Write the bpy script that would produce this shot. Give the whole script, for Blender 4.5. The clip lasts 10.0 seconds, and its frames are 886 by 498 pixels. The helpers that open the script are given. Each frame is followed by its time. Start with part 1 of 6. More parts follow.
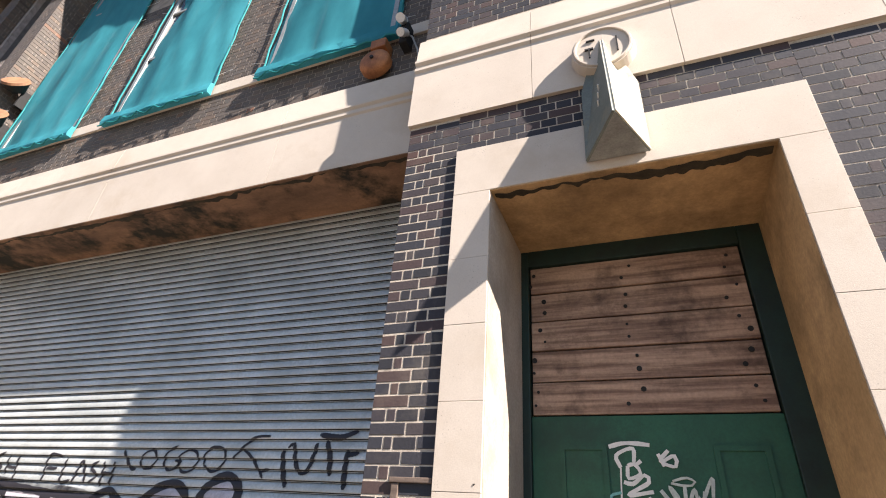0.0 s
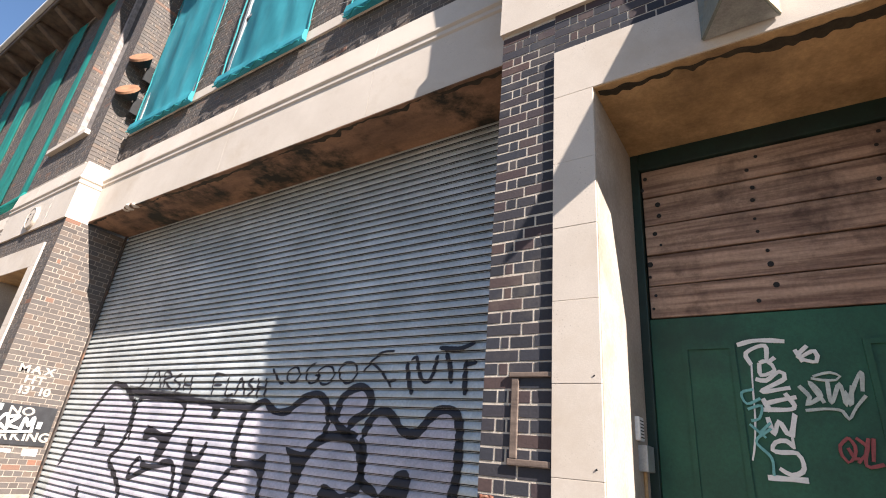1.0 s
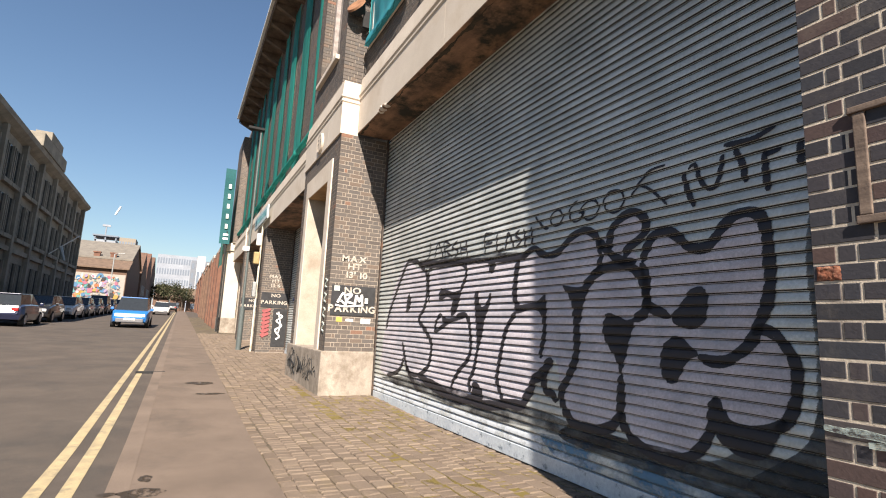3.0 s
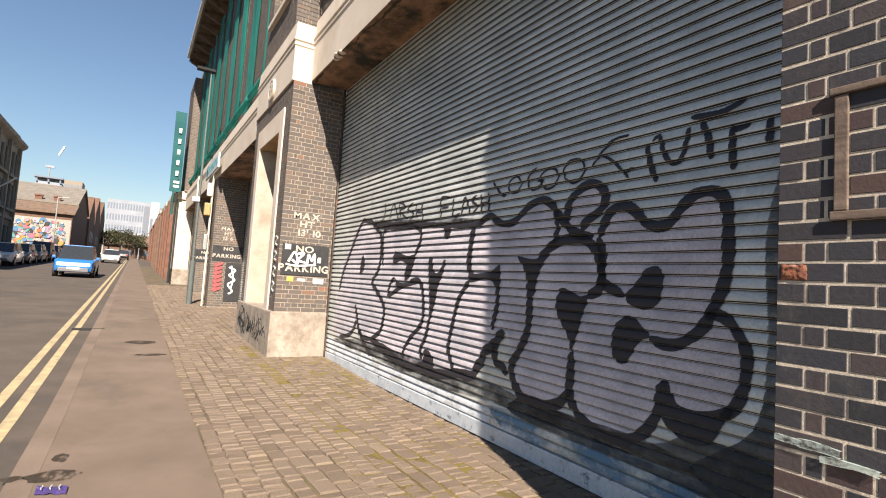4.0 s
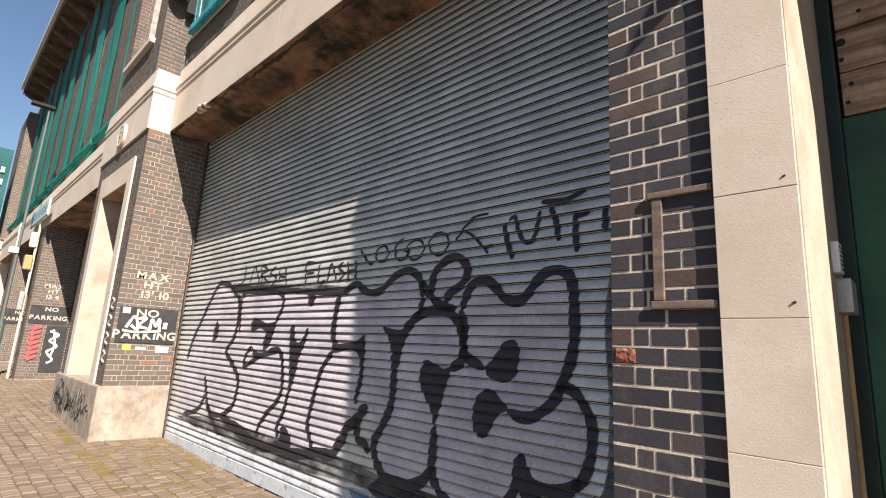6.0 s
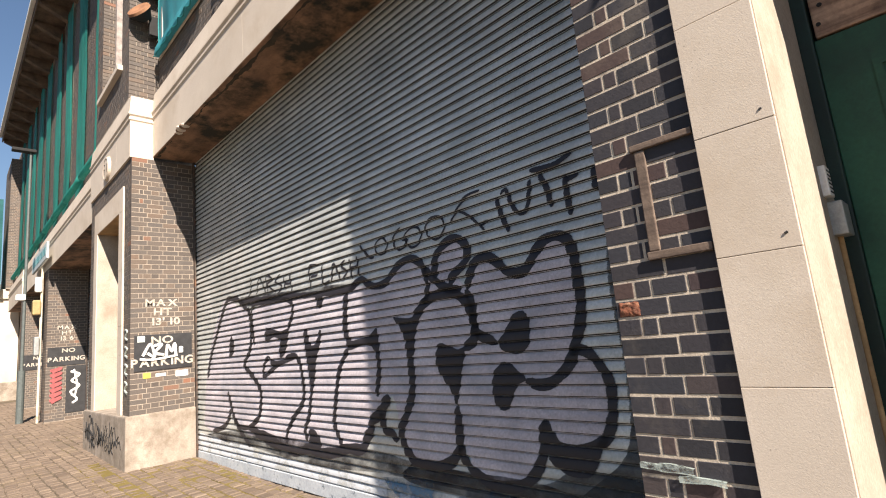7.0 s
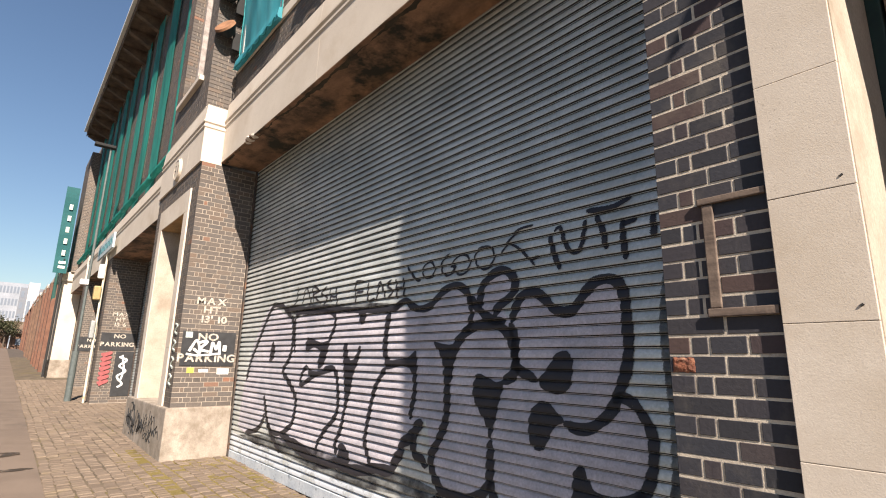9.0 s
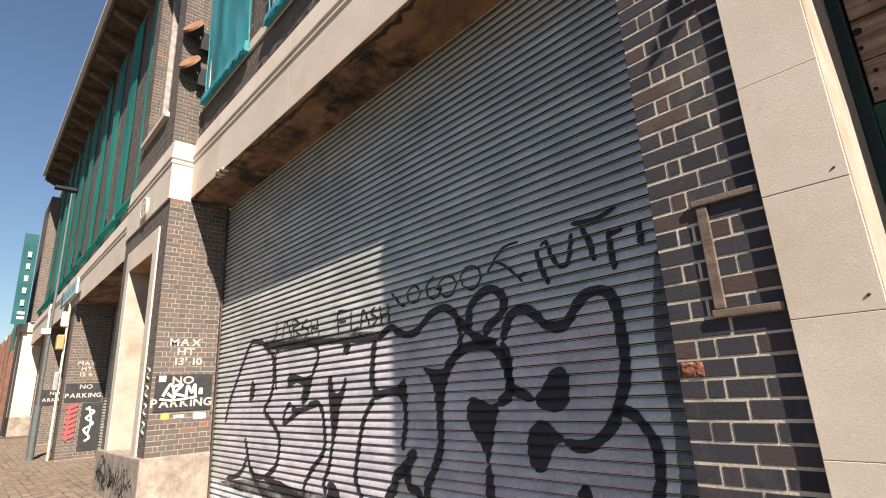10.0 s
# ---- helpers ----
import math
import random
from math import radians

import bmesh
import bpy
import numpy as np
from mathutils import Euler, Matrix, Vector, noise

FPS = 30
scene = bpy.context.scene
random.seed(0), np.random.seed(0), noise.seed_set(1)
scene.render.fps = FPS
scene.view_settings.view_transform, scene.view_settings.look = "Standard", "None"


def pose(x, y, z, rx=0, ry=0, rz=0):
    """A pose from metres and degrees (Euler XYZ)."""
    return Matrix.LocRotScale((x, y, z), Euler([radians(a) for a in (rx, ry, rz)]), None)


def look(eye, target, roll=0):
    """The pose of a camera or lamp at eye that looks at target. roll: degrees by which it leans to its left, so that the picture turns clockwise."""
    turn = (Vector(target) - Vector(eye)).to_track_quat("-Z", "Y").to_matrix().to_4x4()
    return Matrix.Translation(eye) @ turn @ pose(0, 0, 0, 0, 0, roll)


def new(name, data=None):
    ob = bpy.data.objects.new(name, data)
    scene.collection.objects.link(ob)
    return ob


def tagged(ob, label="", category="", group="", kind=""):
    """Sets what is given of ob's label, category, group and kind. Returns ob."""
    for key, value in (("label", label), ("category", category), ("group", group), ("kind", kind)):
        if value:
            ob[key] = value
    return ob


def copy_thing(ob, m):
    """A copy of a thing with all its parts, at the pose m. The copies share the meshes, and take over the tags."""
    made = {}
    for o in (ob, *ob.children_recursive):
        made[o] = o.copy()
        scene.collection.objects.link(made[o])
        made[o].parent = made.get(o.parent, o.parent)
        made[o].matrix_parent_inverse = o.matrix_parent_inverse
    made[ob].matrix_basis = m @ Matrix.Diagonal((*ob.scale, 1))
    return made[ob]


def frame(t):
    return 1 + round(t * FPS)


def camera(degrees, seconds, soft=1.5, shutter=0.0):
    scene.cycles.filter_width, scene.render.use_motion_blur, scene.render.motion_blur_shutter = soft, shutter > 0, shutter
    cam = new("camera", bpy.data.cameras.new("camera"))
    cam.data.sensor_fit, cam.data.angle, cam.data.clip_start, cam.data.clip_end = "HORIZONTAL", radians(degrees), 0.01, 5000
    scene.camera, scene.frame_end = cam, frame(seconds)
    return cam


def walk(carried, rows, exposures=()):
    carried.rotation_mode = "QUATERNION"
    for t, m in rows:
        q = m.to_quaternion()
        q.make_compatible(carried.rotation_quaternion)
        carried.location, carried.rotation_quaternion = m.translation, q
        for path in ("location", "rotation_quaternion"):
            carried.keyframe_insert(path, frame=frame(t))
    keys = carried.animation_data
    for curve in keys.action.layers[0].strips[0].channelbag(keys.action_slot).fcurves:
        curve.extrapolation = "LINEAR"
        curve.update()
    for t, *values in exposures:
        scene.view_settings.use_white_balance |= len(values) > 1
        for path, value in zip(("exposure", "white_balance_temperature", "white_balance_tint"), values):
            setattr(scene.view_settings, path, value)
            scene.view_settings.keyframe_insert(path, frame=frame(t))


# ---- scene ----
cam = camera(82.42, 10.0, soft=1.05)
PATH = [
    (0, look((1.505, -2.617, 1.909), (0.817, -1.042, 2.931), 4.68)),
    (0.5, look((1.479, -2.564, 1.819), (0.658, -1.003, 2.762), 4.30)),
    (1, look((1.451, -2.569, 1.716), (0.385, -1.070, 2.502), 5.71)),
    (1.5, look((1.338, -2.546, 1.567), (-0.018, -1.288, 2.328), 3.64)),
    (2, look((1.224, -2.506, 1.477), (-0.278, -1.332, 2.083), 1.32)),
    (2.5, look((1.165, -2.406, 1.321), (-0.536, -1.431, 1.715), 3.96)),
    (2.7, look((1.180, -2.367, 1.256), (-0.564, -1.462, 1.630), 2.70)),
    (3.8, look((0.967, -2.086, 1.423), (-0.767, -1.099, 1.560), 3.88)),
    (4, look((0.968, -2.067, 1.443), (-0.737, -1.030, 1.583), 3.75)),
    (4.5, look((0.982, -2.023, 1.500), (-0.610, -0.841, 1.764), 5.15)),
    (5, look((0.978, -2.003, 1.549), (-0.501, -0.711, 1.930), 4.99)),
    (5.5, look((0.984, -1.993, 1.574), (-0.434, -0.641, 1.975), 4.25)),
    (5.7, look((0.969, -1.988, 1.562), (-0.421, -0.610, 1.973), 5.24)),
    (6.8, look((1.005, -2.029, 1.530), (-0.381, -0.626, 1.867), -5.58)),
    (7, look((1.008, -1.984, 1.539), (-0.386, -0.591, 1.875), -5.51)),
    (7.5, look((1.010, -1.995, 1.552), (-0.398, -0.616, 1.888), -4.50)),
    (8, look((1.015, -2.037, 1.566), (-0.438, -0.715, 1.943), -1.91)),
    (8.5, look((1.013, -2.053, 1.572), (-0.466, -0.776, 2.002), -0.14)),
    (9, look((0.994, -2.060, 1.561), (-0.494, -0.797, 2.000), 1.15)),
    (9.5, look((0.943, -2.076, 1.549), (-0.546, -0.815, 1.990), 0.93)),
    (10, look((0.880, -2.078, 1.540), (-0.519, -0.754, 2.079), -2.89)),
]
walk(cam, PATH, exposures=[(0.0, 1.90, 6700, 16), (1.0, 1.79, 6500, 15), (2.0, 1.46, 6550, 14), (2.7, 1.34, 6800, 13), (4.0, 1.38, 7150, 14), (5.5, 1.40, 7050, 15), (7.5, 1.40, 7150, 15), (10.0, 1.31, 7080, 15)])

# ---- light ----
SUN = Vector((3.33, -1.0, 2.80)).normalized()
world = bpy.data.worlds.new("world")
scene.world = world
world.use_nodes = True
wn = world.node_tree.nodes
sky = wn.new("ShaderNodeTexSky")
sky.sky_type = "NISHITA"
sky.sun_disc = False
sky.sun_elevation = math.asin(SUN.z)
sky.sun_rotation = math.atan2(SUN.x, SUN.y)
sky.altitude = 0
sky.air_density = 1.35
sky.dust_density = 0.2
sky.ozone_density = 6.0
wn["Background"].inputs["Strength"].default_value = 0.049
world.node_tree.links.new(sky.outputs[0], wn["Background"].inputs[0])
sun_data = bpy.data.lights.new("sun", "SUN")
sun_data.energy = 4.7
sun_data.angle = radians(0.55)
sun_data.color = (1.0, 0.94, 0.865)
sun_lamp = new("sun", sun_data)
sun_lamp.matrix_world = look(SUN * 60, (0, 0, 0))

# ---- materials ----
def nodes_of(name):
    m = bpy.data.materials.new(name)
    m.use_nodes = True
    return m, m.node_tree.nodes, m.node_tree.links, m.node_tree.nodes["Principled BSDF"]


def ramp(n, l, src, stops):
    r = n.new("ShaderNodeValToRGB")
    e = r.color_ramp.elements
    e[0].position, e[0].color = stops[0][0], (*stops[0][1], 1)
    e[1].position, e[1].color = stops[-1][0], (*stops[-1][1], 1)
    for p, c in stops[1:-1]:
        q = e.new(p)
        q.color = (*c, 1)
    l.new(src, r.inputs[0])
    return r.outputs[0]


def tex(n, l, scale, detail=6.0, rough=0.6, stretch=(1, 1, 1), offset=0.0):
    c = n.new("ShaderNodeTexCoord")
    g = n.new("ShaderNodeNewGeometry")
    mp = n.new("ShaderNodeMapping")
    mp.inputs["Scale"].default_value = stretch
    mp.inputs["Location"].default_value = (offset, offset * 0.7, offset * 1.3)
    l.new(g.outputs["Position"], mp.inputs[0])
    t = n.new("ShaderNodeTexNoise")
    t.inputs["Scale"].default_value = scale
    t.inputs["Detail"].default_value = detail
    t.inputs["Roughness"].default_value = rough
    l.new(mp.outputs[0], t.inputs[0])
    return t.outputs[0]


def mix(n, l, fac, a, b, mode="MIX"):
    m = n.new("ShaderNodeMix")
    m.data_type = "RGBA"
    m.blend_type = mode
    for sock, v in ((m.inputs[0], fac), (m.inputs[6], a), (m.inputs[7], b)):
        if isinstance(v, (int, float)):
            sock.default_value = v
        elif isinstance(v, tuple):
            sock.default_value = (*v, 1)
        else:
            l.new(v, sock)
    return m.outputs[2]


def bump(n, l, p, src, strength, dist=0.01):
    b = n.new("ShaderNodeBump")
    b.inputs["Strength"].default_value = strength
    b.inputs["Distance"].default_value = dist
    l.new(src, b.inputs["Height"])
    l.new(b.outputs[0], p.inputs["Normal"])


def rough_surface(name, base, dark, scale=8.0, roughness=0.85, fine=90.0, strength=0.3, stain=None, stain_scale=1.2, stretch=(1, 1, 1), metal=0.0, low=0.35, high=0.65, cover=(0.52, 0.68), grain=0.35, pits=0.0):
    """Two scales of variation between two colours, an optional stain, and a fine relief."""
    m, n, l, p = nodes_of(name)
    big = tex(n, l, scale, stretch=stretch)
    col = ramp(n, l, big, [(low, dark), (high, base)])
    small = tex(n, l, fine, 3, 0.7, offset=3.1)
    col = mix(n, l, grain, col, ramp(n, l, small, [(0.3, (0.35, 0.35, 0.35)), (0.7, (0.8, 0.8, 0.8))]), "OVERLAY")
    if pits:
        v = n.new("ShaderNodeTexVoronoi")
        v.inputs["Scale"].default_value = 55.0
        l.new(n.new("ShaderNodeNewGeometry").outputs["Position"], v.inputs["Vector"])
        spot = ramp(n, l, v.outputs["Distance"], [(0.10, (1, 1, 1)), (0.22, (0, 0, 0))])
        spread = ramp(n, l, tex(n, l, 5.0, 4, 0.6, offset=7.7), [(0.50, (0, 0, 0)), (0.68, (pits, pits, pits))])
        col = mix(n, l, mix(n, l, 1.0, spot, spread, "MULTIPLY"), col, tuple(c * 0.42 for c in dark))
    if stain:
        s = tex(n, l, stain_scale, 8, 0.7, offset=9.0)
        mask = ramp(n, l, s, [(cover[0], (0, 0, 0)), (cover[1], (1, 1, 1))])
        col = mix(n, l, mask, col, stain)
    l.new(col, p.inputs["Base Color"])
    p.inputs["Roughness"].default_value = roughness
    p.inputs["Metallic"].default_value = metal
    bump(n, l, p, small, strength, 0.004)
    return m


def per_piece(name, stops, source, roughness=0.6, fine=60.0, strength=0.4, grime=(0.26, 0.22, 0.17)):
    """Pieces that each take their own colour; source: 'object' for pieces that are objects, 'island' for joined ones."""
    m, n, l, p = nodes_of(name)
    if source == "object":
        rnd = n.new("ShaderNodeObjectInfo").outputs["Random"]
    else:
        rnd = n.new("ShaderNodeNewGeometry").outputs["Random Per Island"]
    col = ramp(n, l, rnd, stops)
    small = tex(n, l, fine, 4, 0.7)
    col = mix(n, l, 0.45, col, ramp(n, l, small, [(0.3, (0.3, 0.3, 0.3)), (0.72, (0.75, 0.75, 0.75))]), "OVERLAY")
    dirt = tex(n, l, 2.2, 8, 0.7, offset=5.0)
    col = mix(n, l, ramp(n, l, dirt, [(0.55, (0, 0, 0)), (0.85, (0.4, 0.4, 0.4))]), col, grime)
    l.new(col, p.inputs["Base Color"])
    r = n.new("ShaderNodeMapRange")
    r.inputs["To Min"].default_value = roughness - 0.15
    r.inputs["To Max"].default_value = roughness + 0.2
    l.new(small, r.inputs[0])
    l.new(r.outputs[0], p.inputs["Roughness"])
    p.inputs["Specular IOR Level"].default_value = 0.35
    bump(n, l, p, small, strength, 0.004)
    return m


def plain(name, col, roughness=0.6, metal=0.0, vary=0.25, scale=14.0):
    return rough_surface(name, col, tuple(c * (1 - vary) for c in col), scale, roughness, 70.0, 0.12, metal=metal)


BRICKS = [(0.0, (0.024, 0.025, 0.030)), (0.3, (0.040, 0.037, 0.042)), (0.55, (0.032, 0.034, 0.042)), (0.72, (0.062, 0.041, 0.040)), (0.86, (0.053, 0.048, 0.050)), (1.0, (0.078, 0.045, 0.038))]
WARM = [(0.0, (0.074, 0.062, 0.054)), (0.3, (0.108, 0.090, 0.077)), (0.6, (0.090, 0.079, 0.071)), (0.85, (0.120, 0.095, 0.077)), (0.985, (0.128, 0.094, 0.072)), (1.0, (0.20, 0.095, 0.06))]
M_BRICK = per_piece("dark_brick", BRICKS, "object", 0.75)
M_BRICK_J = per_piece("dark_brick_joined", BRICKS, "island", 0.75)
M_WARM = per_piece("weathered_brick", WARM, "object", 0.75)
M_WARM_J = per_piece("weathered_brick_joined", WARM, "island", 0.75)
M_MORTAR = rough_surface("mortar", (0.55, 0.475, 0.375), (0.36, 0.31, 0.25), 4.0, 0.95, 120.0, 0.5, stain=(0.24, 0.20, 0.165), stain_scale=7.0, cover=(0.52, 0.66))
M_MORTAR2 = rough_surface("tan_mortar", (0.33, 0.28, 0.225), (0.20, 0.168, 0.135), 6.0, 0.95, 120.0, 0.5)
M_STONE = rough_surface("cream_stone", (0.56, 0.49, 0.41), (0.50, 0.435, 0.36), 1.6, 0.9, 190.0, 0.22, stain=(0.475, 0.40, 0.315), stain_scale=0.9, grain=0.16, pits=0.75)
# Black blotches are stains; the dark base also carries the underside's shade.
M_SOFFIT = rough_surface("shaded_stained_soffit", (0.31, 0.175, 0.10), (0.15, 0.085, 0.05), 1.8, 0.9, 40.0, 0.35, stain=(0.024, 0.022, 0.014), stain_scale=1.5, stretch=(0.6, 2.2, 1), cover=(0.47, 0.62))
# Ochre mixes stains with the warm bounce that falls on the shaded sides.
M_REVEAL = rough_surface("ochre_reveal", (0.52, 0.34, 0.17), (0.38, 0.24, 0.11), 1.6, 0.9, 40.0, 0.2, stain=(0.20, 0.125, 0.06), stain_scale=1.1, cover=(0.47, 0.66))
# Stone darkened to temper full sun on the reveal, with dirt stains over it.
M_JAMB = rough_surface("toned_dirty_jamb_stone", (0.41, 0.35, 0.285), (0.32, 0.27, 0.215), 2.2, 0.9, 50.0, 0.3, stain=(0.22, 0.175, 0.125), stain_scale=1.8, cover=(0.5, 0.8))
M_PLINTH = rough_surface("rendered_plinth", (0.34, 0.29, 0.24), (0.22, 0.187, 0.15), 4.0, 0.95, 50.0, 0.5, stain=(0.17, 0.135, 0.10), stain_scale=3.0, stretch=(1, 1, 0.6), cover=(0.46, 0.66))
M_SLAT = rough_surface("galvanised_slat", (0.63, 0.655, 0.625), (0.46, 0.485, 0.465), 2.5, 0.42, 48.0, 0.14, stretch=(0.25, 1, 3), metal=0.3, stain=(0.33, 0.355, 0.34), stain_scale=2.4, cover=(0.40, 0.80), grain=0.55)
M_BLACK = plain("black_paint", (0.019, 0.017, 0.022), 0.55)
M_SILVER = rough_surface("lilac_silver_paint", (0.545, 0.505, 0.535), (0.37, 0.345, 0.375), 3.2, 0.5, 55.0, 0.14, stretch=(0.6, 1, 1.6), stain=(0.29, 0.30, 0.34), stain_scale=2.0, cover=(0.48, 0.74), grain=0.5)


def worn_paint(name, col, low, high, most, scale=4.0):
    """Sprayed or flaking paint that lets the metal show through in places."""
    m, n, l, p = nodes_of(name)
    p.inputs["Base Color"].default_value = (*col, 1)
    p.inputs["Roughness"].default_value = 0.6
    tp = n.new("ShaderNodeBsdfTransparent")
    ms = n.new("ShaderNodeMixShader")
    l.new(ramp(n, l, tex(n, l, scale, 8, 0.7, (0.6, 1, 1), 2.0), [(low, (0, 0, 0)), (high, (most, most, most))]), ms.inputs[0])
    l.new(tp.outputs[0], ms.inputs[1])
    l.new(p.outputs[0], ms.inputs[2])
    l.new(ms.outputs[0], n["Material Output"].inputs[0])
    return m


M_MIST = worn_paint("black_overspray", (0.015, 0.014, 0.018), 0.30, 0.62, 0.85)
# Dark film that paints in occlusion shade together with some dirt.
M_SHADEHAZE = worn_paint("shade_and_dirt_haze", (0.03, 0.034, 0.038), 0.22, 0.62, 0.85, 1.6)
M_BLUEPAINT = worn_paint("flaking_blue_paint", (0.07, 0.20, 0.33), 0.42, 0.60, 0.8, 3.0)
M_PALEPAINT = worn_paint("flaking_white_paint", (0.62, 0.66, 0.70), 0.36, 0.52, 0.85, 5.0)
M_WHITE = plain("white_paint", (0.75, 0.74, 0.70), 0.6, 0, 0.12)
M_GREEN = rough_surface("green_door_paint", (0.016, 0.094, 0.050), (0.011, 0.062, 0.034), 3.0, 0.62, 60.0, 0.12, stain=(0.010, 0.045, 0.027), stain_scale=1.3)
M_DKGREEN = rough_surface("dark_green_frame", (0.006, 0.026, 0.018), (0.004, 0.015, 0.011), 5.0, 0.6, 60.0, 0.15)
M_DARK = plain("dark_void", (0.02, 0.02, 0.02), 0.9)
M_ASPHALT = rough_surface("asphalt", (0.088, 0.070, 0.056), (0.061, 0.049, 0.040), 1.2, 0.92, 160.0, 0.6, stain=(0.05, 0.043, 0.037), stain_scale=0.5)
M_PATH = rough_surface("footway_asphalt", (0.152, 0.114, 0.087), (0.118, 0.088, 0.067), 1.4, 0.92, 140.0, 0.6, stain=(0.10, 0.076, 0.059), stain_scale=0.8)
M_KERB = rough_surface("worn_kerb", (0.172, 0.130, 0.100), (0.125, 0.094, 0.072), 1.1, 0.92, 120.0, 0.5, stain=(0.115, 0.087, 0.067), stain_scale=0.9)
M_YELLOW = rough_surface("worn_yellow_line", (0.42, 0.335, 0.19), (0.30, 0.245, 0.15), 6.0, 0.85, 120.0, 0.4, stain=(0.20, 0.17, 0.12), stain_scale=6.0)
SETTS = [(0.0, (0.125, 0.094, 0.070)), (0.4, (0.168, 0.128, 0.096)), (0.7, (0.146, 0.111, 0.083)), (1.0, (0.190, 0.146, 0.108))]
M_SETT = per_piece("stone_sett", SETTS, "object", 0.8, grime=(0.19, 0.145, 0.05))
M_SETT_J = per_piece("stone_sett_joined", SETTS, "island", 0.8, grime=(0.19, 0.145, 0.05))
M_SAND = rough_surface("sandy_joint", (0.128, 0.098, 0.066), (0.060, 0.046, 0.030), 2.6, 0.95, 120.0, 0.5, stain=(0.125, 0.10, 0.034), stain_scale=1.2)


def net_material(name, dark, light, shut=0.03, gap=0.22):
    m, n, l, p = nodes_of(name)
    big = tex(n, l, 1.1, 6, 0.6, (1, 1, 0.35))
    col = ramp(n, l, big, [(0.35, dark), (0.65, light)])
    l.new(col, p.inputs["Base Color"])
    p.inputs["Roughness"].default_value = 0.7
    tr = n.new("ShaderNodeBsdfTranslucent")
    l.new(col, tr.inputs[0])
    ad = n.new("ShaderNodeMixShader")
    ad.inputs[0].default_value = 0.35
    l.new(p.outputs[0], ad.inputs[1])
    l.new(tr.outputs[0], ad.inputs[2])
    tp = n.new("ShaderNodeBsdfTransparent")
    ms = n.new("ShaderNodeMixShader")
    holes = ramp(n, l, tex(n, l, 3.0, 6, 0.7, (1, 1, 0.5), 4.0), [(0.3, (shut, shut, shut)), (0.75, (gap, gap, gap))])
    l.new(holes, ms.inputs[0])
    l.new(ad.outputs[0], ms.inputs[1])
    l.new(tp.outputs[0], ms.inputs[2])
    l.new(ms.outputs[0], n["Material Output"].inputs[0])
    return m


M_NET = net_material("teal_netting", (0.022, 0.26, 0.32), (0.055, 0.39, 0.46))
M_NETFAR = net_material("green_netting", (0.004, 0.21, 0.175), (0.012, 0.33, 0.275), 0.04, 0.34)
M_WOOD = rough_surface("weathered_timber", (0.17, 0.125, 0.095), (0.085, 0.06, 0.047), 5.0, 0.85, 60.0, 0.4, stretch=(0.5, 1, 6))
M_PLANK = rough_surface("old_boards", (0.43, 0.285, 0.20), (0.17, 0.10, 0.070), 3.6, 0.8, 50.0, 0.35, stain=(0.045, 0.026, 0.02), stain_scale=2.6, stretch=(0.30, 1, 6), cover=(0.50, 0.74), low=0.38, high=0.60)
M_RUST = rough_surface("rusted_copper", (0.50, 0.20, 0.07), (0.24, 0.09, 0.035), 6.0, 0.6, 60.0, 0.4, metal=0.2)
M_GREY = plain("grey_metal", (0.33, 0.34, 0.33), 0.5, 0.3)
M_BOX = rough_surface("faded_sign_metal", (0.17, 0.19, 0.165), (0.11, 0.13, 0.115), 3.0, 0.6, 50.0, 0.2, stain=(0.24, 0.21, 0.14), stain_scale=2.5)
M_CREAM = rough_surface("faded_cream_metal", (0.66, 0.62, 0.50), (0.5, 0.46, 0.36), 4.0, 0.6, 50.0, 0.2, stain=(0.36, 0.30, 0.16), stain_scale=3.0)
M_GLASS = plain("dark_window_glass", (0.03, 0.035, 0.04), 0.12)
M_CREAMCU = rough_surface("tarnished_copper", (0.27, 0.13, 0.065), (0.17, 0.08, 0.04), 7.0, 0.75, 50.0, 0.3)
M_LAMP = plain("grey_lamp_post", (0.11, 0.13, 0.125), 0.5, 0.2)

# ---- building helpers ----
def mesh_ob(name, bm, mat, parent=None, label="", smooth=False):
    me = bpy.data.meshes.new(name)
    bm.to_mesh(me)
    bm.free()
    if mat:
        me.materials.append(mat)
    if smooth:
        for f in me.polygons:
            f.use_smooth = True
    ob = new(name, me)
    if parent:
        ob.parent = parent
    if label:
        ob["label"] = label
    return ob


def part(name, bm, mat, parent, label="", smooth=False):
    return mesh_ob(name, bm, mat, parent, label, smooth)


def empty(name, label="", category="", group="", kind=""):
    return tagged(new(name), label, category, group, kind)


def box(bm, x0, x1, y0, y1, z0, z1, bevel=0.0):
    r = bmesh.ops.create_cube(bm, size=1.0, matrix=Matrix.LocRotScale(((x0 + x1) / 2, (y0 + y1) / 2, (z0 + z1) / 2), None, (abs(x1 - x0), abs(y1 - y0), abs(z1 - z0))))
    if bevel:
        es = list({e for v in r["verts"] for e in v.link_edges})
        bmesh.ops.bevel(bm, geom=es, offset=bevel, segments=2, affect="EDGES", profile=0.6)
    return bm


def boxes(*args, bevel=0.0):
    bm = bmesh.new()
    for a in args:
        box(bm, *a, bevel=bevel)
    return bm


def cyl(bm, a, b, r, r2=None, seg=14):
    a, b = Vector(a), Vector(b)
    d = b - a
    m = Matrix.Translation((a + b) / 2) @ d.to_track_quat("Z", "Y").to_matrix().to_4x4()
    bmesh.ops.create_cone(bm, cap_ends=True, segments=seg, radius1=r, radius2=r if r2 is None else r2, depth=d.length, matrix=m)
    return bm


